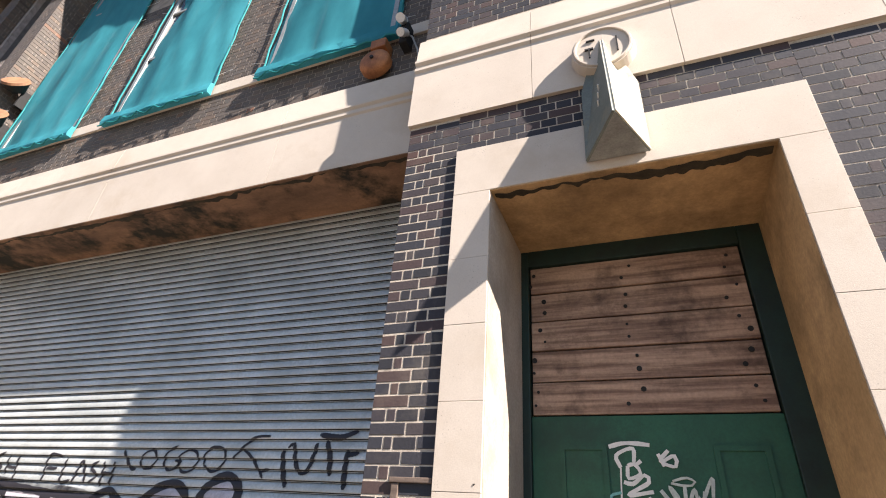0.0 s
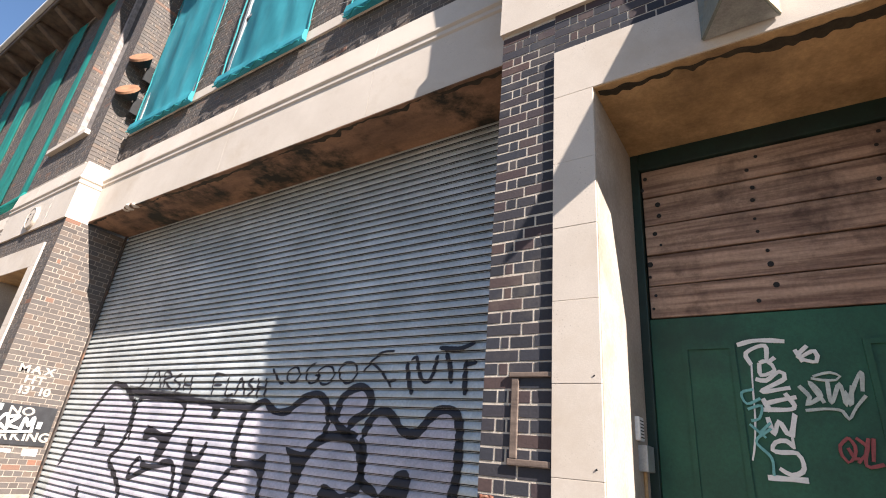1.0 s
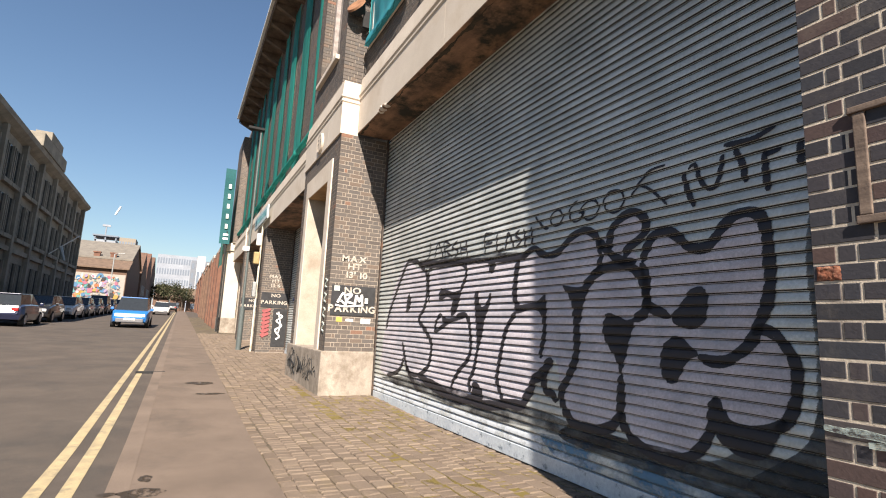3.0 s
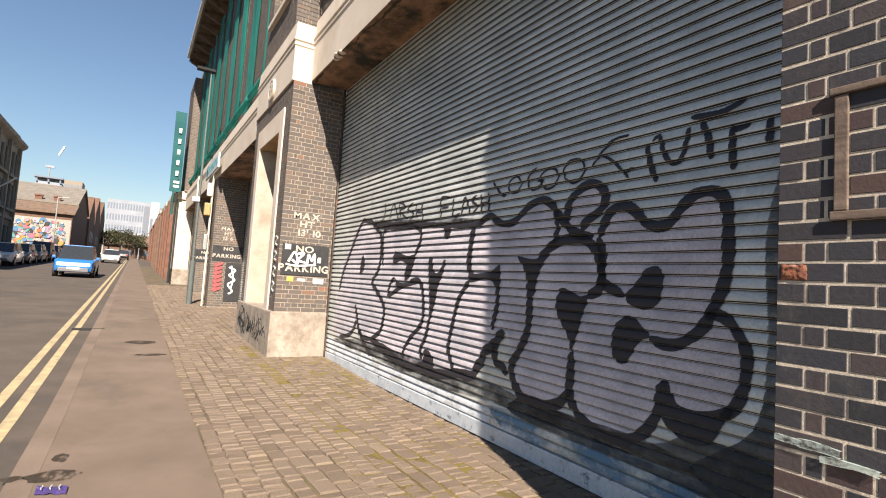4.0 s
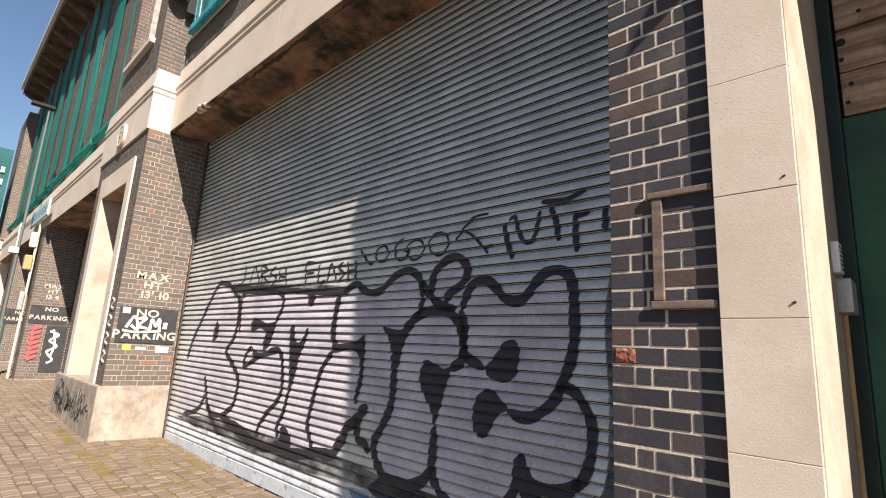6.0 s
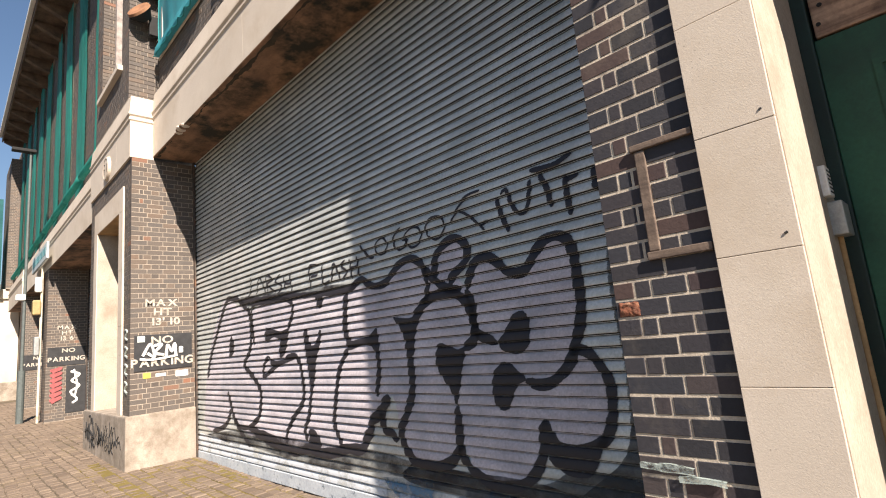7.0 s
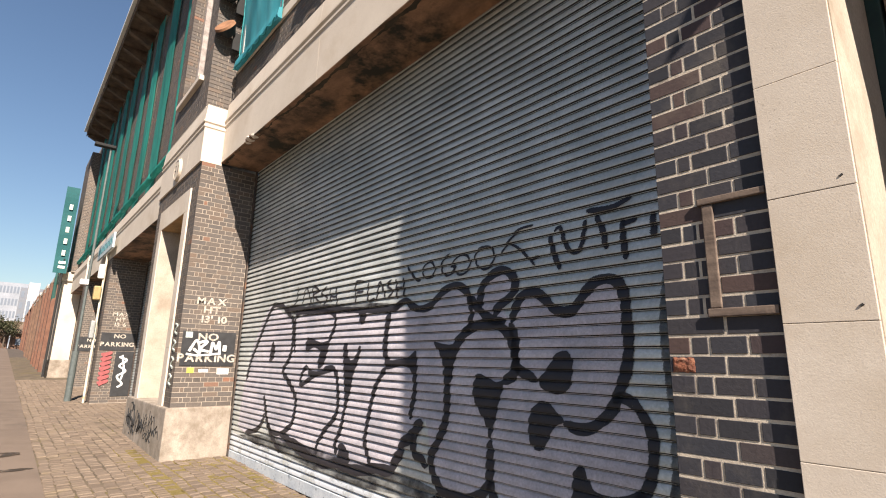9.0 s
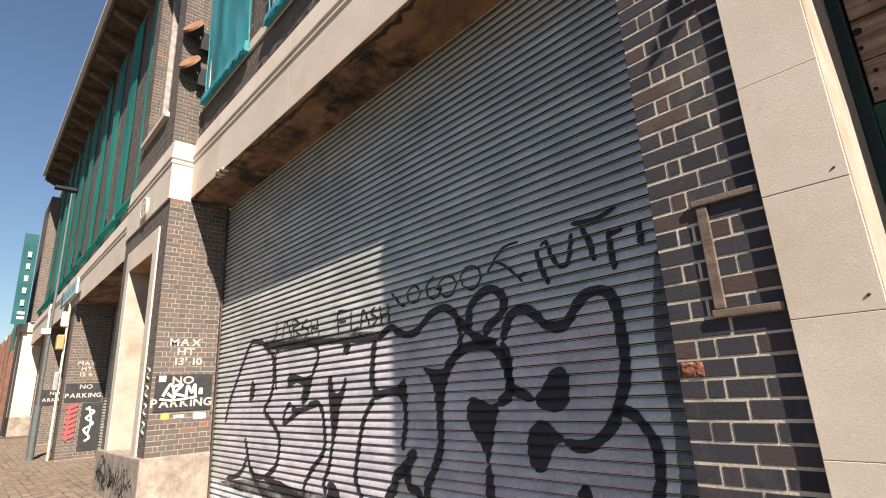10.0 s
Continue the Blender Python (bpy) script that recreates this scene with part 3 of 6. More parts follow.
part("window_frame", boxes((B2 + 0.735, B2 + 0.85, 0.20, 0.34, 6.68, 12.1), (XL - 0.85, XL - 0.735, 0.20, 0.34, 6.68, 12.1)), M_OLDFRAME, win, "peeling grey-white frame")
part("pane", boxes((B2 + 0.85, XL - 0.85, 0.30, 0.33, 6.68, 12.1)), M_GLASS, win)

# ---- upper walls ----
def upper(x0, x1, y=0.45, seed=11):
    w = tagged(mesh_ob("wall_upper", boxes((x0, x1, y + 0.0022, 1.5, 5.85, 12.2)), M_MORTAR2), "weathered brick upper wall behind green netting", kind="structure")
    bricks_joined(w, [("-y", y, x0, x1, 5.95, 9.6 if x0 > -9 else 8.0, None)], M_WARM_J, seed)
    return w


upper(XL - 0.25, 0.03)

# ---- the bays further down the street ----
B2R, B2L = B2, -16.4
bay(B2L - 0.6, B2R, 4.40, 5.45, (-13.5,), "stained cream stone lintel over a shutter", 0.0)
shutter("roller_shutter", B2L, B2R, 0.95, ground_z(-13), 4.45, "grey steel roller shutter covered in tags")


def far_pier(x0, x1, zt):
    w = tagged(mesh_ob("wall_pier", boxes((x0, x1 - 0.0022, 0.0022, 1.5, 0, zt)), M_MORTAR2), "weathered brick pier with painted warnings", kind="structure")
    zb = ground_z(x0)
    bricks_joined(w, [("+x", x1, 0.0, 0.95, zb, zt, None), ("-y", 0.0, x0, x1, zb, zt, None)], M_WARM_J, int(-x0))
    return w


far_pier(-17.1, B2L, 4.42)
bay(-22.6, -17.0, 4.40, 5.45, (-20.0,), "stained cream stone lintel over an open bay", 0.0)
far_pier(-23.3, -22.6, 4.42)
shutter("roller_shutter", -22.6, -17.1, 0.95, ground_z(-20), 4.45, "grey steel roller shutter in deep shade")
bay(-28.6, -23.2, 4.40, 5.45, (-26.0,), "stained cream stone lintel over an open bay", 0.0)
shutter("roller_shutter", -28.6, -23.3, 0.95, ground_z(-26), 4.45, "grey steel roller shutter in deep shade")
end = empty("pier_block", "cream stone doorway block with a scrawled base", "stone pier", kind="structure")
part("block", boxes((-30.6, -28.9, -0.38, 0.42, 0.3, 5.0), bevel=0.03), M_STONE, end)
part("cap", boxes((-30.7, -28.8, -0.46, 0.5, 5.0, 5.45), bevel=0.05), M_STONE, end)
part("base", boxes((-30.65, -28.85, -0.44, 0.46, 0.2, 1.35), bevel=0.03), M_PLINTH, end)

YU = 0.25
tagged(mesh_ob("wall_end", boxes((-31.5, -28.6, 0.44, 1.5, 0.2, 5.5)), M_MORTAR2), "plain wall behind the end block", kind="structure")
uw = tagged(mesh_ob("wall_upper", boxes((-31.5, B2 + 0.25, YU + 0.0022, 1.5, 5.3, 12.2)), M_MORTAR2), "brick upper wall behind hanging green netting", kind="structure")
eb = tagged(mesh_ob("wall_end_bay", boxes((-31.5, -28.7, -0.12, 1.4, 5.45, 11.6)), M_MORTAR2), "projecting brick end bay over the stone block", kind="structure")
bricks_joined(eb, [("+x", -28.698, -0.12, 0.26, 5.5, 11.6, None), ("-y", -0.122, -31.5, -28.7, 5.5, 11.6, None)], M_WARM_J, 47)
NETS_FAR = [B2 - 0.30 - 1.95 * k for k in range(9)]
behind = lambda u, z: any(a - 0.95 < u < a - 0.25 for a in NETS_FAR) and z > 6.6
bricks_joined(uw, [("-y", YU, -31.5, B2 + 0.25, 5.4, 12.1, behind)], M_WARM_J, 31)

# ---- eaves ----
eaves = empty("eaves", "dark timber eaves with brackets and a pale gutter", kind="structure")
M_EAVES = rough_surface("dark_eaves_timber", (0.16, 0.11, 0.075), (0.07, 0.05, 0.04), 4.0, 0.9, 50.0, 0.3)
part("soffit", boxes((-28.2, 9.0, -0.50, 1.6, 12.2, 12.28)), M_EAVES, eaves)
part("fascia", boxes((-28.2, 9.0, -0.54, -0.50, 12.14, 12.42)), M_EAVES, eaves)
part("gutter", boxes((-28.2, 9.0, -0.66, -0.545, 12.34, 12.46), bevel=0.02), M_WHITE, eaves, "pale gutter")
part("roof", extrude_profile([(-0.52, 12.43), (-0.52, 12.5), (5.5, 15.0), (5.5, 12.43)], -28.2, 9.0), M_DARK, eaves)
for k in range(26):
    x = 2.0 - 1.2 * k
    part("bracket", extrude_profile([(0.25, 11.75), (0.25, 12.2), (-0.48, 12.2), (-0.48, 12.08), (0.10, 11.80)], x - 0.09, x + 0.09), M_EAVES, eaves)


# ---- netting ----
M_TIE = plain("white_cable_tie", (0.75, 0.76, 0.74), 0.5)
M_HEM = plain("teal_hem", (0.0, 0.20, 0.21), 0.7)


def net(x0, x1, y, z0, z1, seed, ties, label, slack=0.06, mat=None):
    """A sheet of netting with folds, a hem, a bagged bottom and ties at its sides."""
    top = empty("netting", label, "safety netting", "netting over the windows")
    rnd = random.Random(seed)
    nx, nz = 22, 44
    bm = bmesh.new()
    g = []
    for j in range(nz + 1):
        v = j / nz
        z = z0 + (z1 - z0) * v
        row = []
        for i in range(nx + 1):
            u = i / nx
            sag = math.sin(math.pi * u) * slack * 0.8
            fold = noise.noise(Vector((u * 3.0 + seed * 7, v * 1.3, seed))) * slack + noise.noise(Vector((u * 9 + v * 3, v * 5 + seed, 2.0))) * slack * 0.35
            edge = 0.03 * noise.noise(Vector((v * 14, seed * 3.3, 7.0 if u > 0.5 else 1.0))) + 0.022 * abs(math.sin(v * math.pi * 9))
            x = x0 + (x1 - x0) * u + (edge if u < 0.5 else -edge) * abs(2 * u - 1) ** 3
            yy = y - sag - fold - (0.05 * max(0.0, 1 - v * 22) if slack > 0.05 else 0)
            row.append(bm.verts.new((x, yy, z)))
        g.append(row)
    for a, b in zip(g, g[1:]):
        for i in range(nx):
            bm.faces.new((a[i], a[i + 1], b[i + 1], b[i]))
    part("sheet", bm, mat or M_NET, top, smooth=True)
    if ties:
        bm = bmesh.new()
        prof = []
        n = 30
        for i in range(n + 1):
            u = i / n
            x = x0 - 0.02 + (x1 - x0 + 0.04) * u
            w = 0.02 * noise.noise(Vector((u * 8, seed, 3.0)))
            prof.append([bm.verts.new((x, yy + w, zz + w)) for yy, zz in ((y - 0.07, z0 + 0.15), (y - 0.09, z0 + 0.02), (y - 0.08, z0 - 0.02), (y - 0.01, z0 - 0.02), (y - 0.03, z0 + 0.17))])
        for a, b in zip(prof, prof[1:]):
            for k in range(5):
                bm.faces.new((a[k], a[(k + 1) % 5], b[(k + 1) % 5], b[k]))
        bm.faces.new(prof[0])
        bm.faces.new(prof[-1])
        bmesh.ops.recalc_face_normals(bm, faces=bm.faces)
        part("bottom_fold", bm, M_NET, top, "bagged netting fold")
        part("cord", tube([(x0 + (x1 - x0) * i / 48, y - 0.10 + 0.015 * math.sin(i * 0.9), z0 - 0.03 - 0.05 * abs(math.sin(i / 48 * math.pi * 6 + seed))) for i in range(49)], 0.010), M_HEM, top, "dark teal lacing cord")
        for side, x in ((-1, x0), (1, x1)):
            part("hem", tube([(x + 0.015 * math.sin(j * 2.1), y - 0.02, z0 + (z1 - z0) * j / 18) for j in range(19)], 0.012), M_HEM, top)
            for j in range(8):
                z = z0 + 0.35 + 0.55 * j + rnd.uniform(-0.1, 0.1)
                part("tie", cyl(bmesh.new(), (x, y - 0.03, z), (x + side * rnd.uniform(0.12, 0.26), y - 0.01, z + rnd.uniform(0.02, 0.12)), 0.0022, seg=6), M_TIE, top)
    return top


def window_behind(x0, x1, y, z0, z1):
    w = empty("window_tall", "tall dark window behind netting", kind="structure")
    part("pane", boxes((x0, x1, y - 0.02, y - 0.006, z0, z1)), M_GLASS, w)
    for k in range(4):
        x = x0 + (x1 - x0) * k / 3
        part("mullion", boxes((x - 0.03, x + 0.03, y - 0.05, y - 0.02, z0, z1)), M_GREY, w)
    for k in range(5):
        z = z0 + (z1 - z0) * k / 4
        part("transom", boxes((x0, x1, y - 0.045, y - 0.021, z - 0.025, z + 0.025)), M_GREY, w)


for k, (a, b) in enumerate(((-2.42, -0.55), (-5.10, -3.20), (-7.72, -5.82))):
    window_behind(a + 0.1, b - 0.1, 0.45, 6.9, 11.4)
    net(a, b, 0.405, 6.66, 11.6, k + 1, True, "taut teal safety netting tied over a tall window")
part("sill_course", boxes((XL - 0.2, -0.02, 0.42, 0.46, 6.68, 6.86), bevel=0.008), M_STONE, tagged(empty("trim_sill"), "white stone sill course under the windows", kind="structure"))
for k, a in enumerate(NETS_FAR):
    w = 1.10 if k % 3 else 0.90
    net(a - w, a - 0.15 + 0.1 * (k % 2), YU - 0.05, 5.75, 11.9, 20 + k, False, "long green safety netting hanging down the brick wall", 0.035, M_NETFAR)
    bag = [(a - w - 0.85 + (w + 0.9) * i / 14, YU - 0.12 - 0.10 * math.sin(math.pi * i / 14), 5.78 + 0.22 * (2 * i / 14 - 1) ** 2 + 0.03 * noise.noise(Vector((i * 0.8, k, 0)))) for i in range(15)]
    tagged(mesh_ob("net_swag", tube(bag, 0.075, 9), M_NETFAR, smooth=True), "slack green netting swag along the stone ledge", "netting swag", "netting swags")

# ---- graffiti ----
M_PALE = plain("faded_white_marker", (0.50, 0.55, 0.50), 0.6)
M_TEAL = plain("teal_marker", (0.16, 0.42, 0.40), 0.6)
M_BLUETAG = plain("blue_tag", (0.07, 0.10, 0.30), 0.6)
M_RED = plain("dull_red_marker", (0.30, 0.075, 0.075), 0.7)


def smooth_path(pts, step):
    """A rounded path through the points, at even steps."""
    if len(pts) < 2:
        return pts
    p = [Vector(q) for q in pts]
    p = [2 * p[0] - p[1]] + p + [2 * p[-1] - p[-2]]
    out = []
    for a, b, c, d in zip(p, p[1:], p[2:], p[3:]):
        n = max(1, int((c - b).length / step))
        for i in range(n):
            t = i / n
            out.append(0.5 * ((2 * b) + (c - a) * t + (2 * a - 5 * b + 4 * c - d) * t * t + (3 * b - a - 3 * c + d) * t ** 3))
    return out + [p[-2]]


def curtain_y(z, off):
    return DEPTH - slat_y(z) - off


STRIP = PITCH / 21


def strips(name, spans, off, mat, parent, seed):
    """Paint on the ridges: spans gives the stretches of x at a height; the tight grooves stay bare."""
    rnd = random.Random(seed)
    vs, fs = [], []
    for k in sorted(spans):
        if k % 21 in (0, 2, 3):
            continue
        z, wob = k * STRIP, rnd.uniform(-0.003, 0.003)
        merged = []
        for a, b in sorted(spans[k]):
            if merged and a <= merged[-1][1]:
                merged[-1][1] = max(merged[-1][1], b)
            else:
                merged.append([a, b])
        lo, hi = curtain_y(z + 1e-6, off), curtain_y(z + STRIP - 1e-6, off)
        for a, b in merged:
            n0 = len(vs)
            a, b = a + wob + rnd.uniform(-0.002, 0.002), b + wob + rnd.uniform(-0.002, 0.002)
            vs += [(a, lo, z), (b, lo, z), (b, hi, z + STRIP), (a, hi, z + STRIP)]
            fs.append((n0, n0 + 1, n0 + 2, n0 + 3))
    me = bpy.data.meshes.new(name)
    me.from_pydata(vs, [], fs)
    me.materials.append(mat)
    ob = new(name, me)
    ob.parent = parent
    return ob


def spans_of(polygon, spans):
    z0, z1 = min(q[1] for q in polygon), max(q[1] for q in polygon)
    for k in range(math.floor(z0 / STRIP), math.ceil(z1 / STRIP)):
        zm, xs = (k + 0.5) * STRIP, []
        for (ax, az), (bx, bz) in zip(polygon, polygon[1:] + polygon[:1]):
            if (az <= zm) != (bz <= zm):
                xs.append(ax + (bx - ax) * (zm - az) / (bz - az))
        xs.sort()
        spans.setdefault(k, []).extend(zip(xs[::2], xs[1::2]))


def spray(name, width, pts, off, mat, parent):
    """A sprayed line that follows the shutter's ridges."""
    path = smooth_path(pts, 0.02)
    edge = []
    for i, q in enumerate(path):
        t = path[min(i + 1, len(path) - 1)] - path[max(i - 1, 0)]
        t = t.normalized() if t.length else Vector((1, 0))
        e = min(i, len(path) - 1 - i) * 0.02
        w = width * (math.sqrt(max(0.2, e / (width * 0.5))) if e < width * 0.5 else 1.0)
        w *= 1 + 0.10 * math.sin(i * 0.5 + pts[0][1] * 9)
        s = Vector((-t.y, t.x)) * w / 2
        edge.append((q + s, q - s))
    spans = {}
    for (a, b), (c, d) in zip(edge, edge[1:]):
        spans_of([tuple(a), tuple(c), tuple(d), tuple(b)], spans)
    return strips(name, spans, off, mat, parent, int(abs(pts[0][0]) * 1000))


def filled(name, pts, off, mat, parent, label=""):
    """A sprayed area with a rounded outline, laid over the ridges strip by strip."""
    spans = {}
    spans_of([tuple(q) for q in smooth_path(list(pts) + [pts[0]], 0.03)], spans)
    ob = strips(name, spans, off, mat, parent, 3)
    ob["kind"] = "stuff"
    if label:
        ob["label"] = label
    return ob


LAYER = [0]


def flat_line(name, width, pts, y, mat, parent, to_world=None):
    """A painted stroke with a slight thickness on a flat face."""
    LAYER[0] = (LAYER[0] + 1) % 40
    y -= 0.0004 * LAYER[0]
    path = smooth_path(pts, 0.02)
    bm, rows = bmesh.new(), []
    for i, q in enumerate(path):
        t = path[min(i + 1, len(path) - 1)] - path[max(i - 1, 0)]
        t = t.normalized() if t.length else Vector((1, 0))
        s = Vector((-t.y, t.x)) * width * (0.5 + 0.06 * math.sin(i * 0.9))
        row = []
        for v in (q + s, q - s):
            for yy in (y - 0.0001 * i, y + 0.02):
                p = Vector((v.x, yy, v.y))
                row.append(bm.verts.new(to_world @ p if to_world else p))
        rows.append(row)
    for a, b in zip(rows, rows[1:]):
        bm.faces.new((a[0], a[2], b[2], b[0]))
        bm.faces.new((a[1], a[0], b[0], b[1]))
        bm.faces.new((a[2], a[3], b[3], b[2]))
    bmesh.ops.recalc_face_normals(bm, faces=bm.faces)
    return part(name, bm, mat, parent)


graffiti = empty('graffiti', 'black outlined silver bubble letters sprayed on the roller shutter', 'graffiti')
FILL_TOP = [(-7.4, 0.53), (-7.3, 1.18), (-7.02, 1.83), (-6.67, 2.23), (-6.42, 2.34), (-5.66, 2.1), (-5.27, 2.2), (-4.55, 2.13), (-3.65, 2.1), (-3.23, 2.1), (-2.94, 2.08), (-2.8, 2.06), (-2.53, 2.19), (-2.31, 2.23), (-2.17, 2.12), (-2.01, 2.19), (-1.87, 2.29), (-1.75, 2.3), (-1.66, 2.23), (-1.65, 2.14), (-1.78, 2.01), (-1.69, 1.92), (-1.56, 2.09), (-1.47, 2.1), (-1.29, 1.97), (-1.17, 1.93), (-1.02, 2.04), (-0.94, 2.11), (-0.8, 2.12), (-0.72, 2.01), (-0.71, 1.83), (-0.71, 1.67), (-0.79, 1.37), (-0.64, 1.27), (-0.59, 1.06), (-0.66, 0.83), (-0.9, 0.74)]
FILL_LOW = [(-0.9, 0.74), (-1.01, 0.76), (-1.11, 0.92), (-1.15, 0.69), (-1.36, 0.47), (-1.57, 0.44), (-1.77, 0.49), (-1.91, 0.7), (-2.05, 0.55), (-2.25, 0.5), (-2.47, 0.51), (-2.64, 0.76), (-2.75, 1.05), (-3.1, 0.72), (-3.25, 0.55), (-3.74, 0.47), (-4.27, 0.47), (-4.89, 0.46), (-5.4, 0.53), (-5.82, 0.5), (-6.2, 0.66), (-6.44, 0.74), (-6.65, 0.56), (-7.05, 0.48), (-7.4, 0.53)]
filled('fill', FILL_TOP + FILL_LOW, 0.003, M_SILVER, graffiti, 'silver lilac fill')
filled('shade', [(-2.65, 1.75), (-2.4, 1.72), (-2.22, 1.77), (-2.3, 1.66), (-2.36, 1.53), (-2.39, 1.39), (-2.47, 1.48), (-2.54, 1.63)], 0.0065, M_BLACK, graffiti)
filled('shade', [(-2.08, 1.47), (-2.02, 1.48), (-1.85, 1.42), (-1.78, 1.44), (-1.84, 1.3), (-1.86, 1.16), (-1.9, 1.03), (-1.92, 0.97), (-1.97, 1.1), (-2.09, 1.25), (-2.12, 1.36)], 0.0065, M_BLACK, graffiti)
filled('shade', [(-1.44, 1.45), (-1.34, 1.55), (-1.27, 1.64), (-1.18, 1.66), (-1.13, 1.6), (-1.14, 1.49), (-1.17, 1.4), (-1.28, 1.36), (-1.41, 1.4)], 0.0065, M_BLACK, graffiti)
filled('shade', [(-1.5, 1.25), (-1.42, 1.31), (-1.35, 1.3), (-1.27, 1.24), (-1.21, 1.18), (-1.29, 1.15), (-1.35, 1.06), (-1.4, 0.98), (-1.48, 0.97), (-1.53, 1.04), (-1.53, 1.17)], 0.0065, M_BLACK, graffiti)
filled('shade', [(-1.11, 0.92), (-1.06, 0.81), (-1.0, 0.74), (-0.88, 0.73), (-0.71, 0.78), (-0.74, 0.68), (-0.81, 0.59), (-0.97, 0.58), (-1.08, 0.64), (-1.12, 0.71)], 0.0065, M_BLACK, graffiti)
spray('line', 0.0731, [(-7.23, 1.24), (-7.11, 1.53), (-6.9, 1.8), (-6.66, 2.1), (-6.46, 2.31), (-6.32, 2.35), (-6.04, 2.3), (-5.84, 2.19), (-5.74, 2.12)], 0.005, M_BLACK, graffiti)
spray('line', 0.0731, [(-5.72, 2.16), (-5.66, 1.97), (-5.65, 1.75), (-5.72, 1.57), (-5.88, 1.41), (-5.67, 1.27), (-5.48, 1.14), (-5.41, 1.03), (-5.43, 0.89), (-5.49, 0.75), (-5.67, 0.65), (-5.82, 0.58)], 0.005, M_BLACK, graffiti)
spray('line', 0.05, [(-5.62, 2.12), (-5.6, 1.9), (-5.56, 1.65)], 0.005, M_BLACK, graffiti)
spray('line', 0.0731, [(-6.47, 1.05), (-6.38, 0.89), (-6.28, 0.71), (-6.11, 0.56), (-5.92, 0.45), (-5.78, 0.37)], 0.005, M_BLACK, graffiti)
spray('line', 0.0688, [(-7.05, 0.48), (-6.65, 0.56), (-6.46, 0.68), (-6.39, 0.81)], 0.005, M_BLACK, graffiti)
spray('line', 0.0602, [(-6.27, 0.68), (-6.09, 0.6), (-5.82, 0.59)], 0.005, M_BLACK, graffiti)
spray('line', 0.065, [(-5.99, 2.27), (-4.82, 2.19), (-4.07, 2.13), (-3.37, 2.09), (-3.19, 2.13)], 0.005, M_BLACK, graffiti)
spray('line', 0.06, [(-5.61, 2.13), (-5.46, 2.19), (-5.02, 2.18), (-4.64, 2.14), (-4.51, 2.08), (-4.51, 1.95), (-4.58, 1.86), (-4.64, 1.76)], 0.005, M_BLACK, graffiti)
spray('line', 0.0645, [(-4.71, 1.45), (-4.52, 1.48), (-4.4, 1.41), (-4.34, 1.24), (-4.32, 1.04), (-4.39, 0.92), (-4.54, 0.81), (-4.66, 0.72)], 0.005, M_BLACK, graffiti)
spray('line', 0.06, [(-5.16, 1.49), (-5.29, 1.39), (-5.3, 1.25), (-5.07, 1.33), (-4.84, 1.41)], 0.005, M_BLACK, graffiti)
spray('line', 0.06, [(-4.64, 1.76), (-4.71, 1.64), (-4.72, 1.54)], 0.005, M_BLACK, graffiti)
spray('line', 0.086, [(-3.36, 2.06), (-3.39, 1.96), (-3.41, 1.82), (-3.42, 1.71), (-3.4, 1.62), (-3.34, 1.54)], 0.005, M_BLACK, graffiti)
spray('line', 0.0645, [(-3.39, 1.5), (-3.5, 1.39), (-3.58, 1.28), (-3.63, 1.14), (-3.67, 1.0), (-3.71, 0.84), (-3.72, 0.75), (-3.66, 0.64), (-3.6, 0.56)], 0.005, M_BLACK, graffiti)
spray('line', 0.0645, [(-2.92, 1.5), (-2.9, 1.36), (-2.91, 1.24), (-2.94, 1.14), (-2.96, 1.04)], 0.005, M_BLACK, graffiti)
spray('line', 0.086, [(-5.74, 0.58), (-5.49, 0.55), (-5.18, 0.52), (-4.89, 0.44), (-4.56, 0.4), (-4.27, 0.47)], 0.005, M_BLACK, graffiti)
spray('line', 0.103, [(-4.27, 0.47), (-4.0, 0.45), (-3.74, 0.47), (-3.51, 0.53), (-3.25, 0.55), (-3.17, 0.65), (-3.1, 0.72), (-3.06, 0.82), (-2.95, 0.88), (-2.88, 0.97)], 0.005, M_BLACK, graffiti)
spray('line', 0.086, [(-2.81, 1.04), (-2.88, 0.93), (-2.9, 0.84), (-2.87, 0.75), (-2.76, 0.71), (-2.7, 0.66)], 0.005, M_BLACK, graffiti)
spray('line', 0.0645, [(-4.18, 1.02), (-4.2, 0.9), (-4.25, 0.78), (-4.33, 0.66), (-4.28, 0.55)], 0.005, M_BLACK, graffiti)
spray('line', 0.06, [(-4.61, 0.74), (-4.75, 0.61), (-4.76, 0.48)], 0.005, M_BLACK, graffiti)
filled('shade', [(-6.32, 1.83), (-6.22, 1.73), (-6.25, 1.57), (-6.38, 1.53), (-6.37, 1.69)], 0.0065, M_BLACK, graffiti)
filled('shade', [(-5.19, 1.85), (-4.83, 1.78), (-4.62, 1.78), (-4.71, 1.54), (-4.83, 1.46), (-4.88, 1.54), (-4.84, 1.67), (-5.01, 1.72), (-5.19, 1.67), (-5.25, 1.76)], 0.0065, M_BLACK, graffiti)
filled('shade', [(-5.16, 1.5), (-5.0, 1.43), (-4.71, 1.45), (-4.53, 1.49), (-4.46, 1.45), (-4.7, 1.4), (-4.9, 1.37), (-5.07, 1.36)], 0.0065, M_BLACK, graffiti)
filled('shade', [(-3.97, 2.11), (-3.82, 2.1), (-3.84, 1.98), (-3.93, 1.97)], 0.0065, M_BLACK, graffiti)
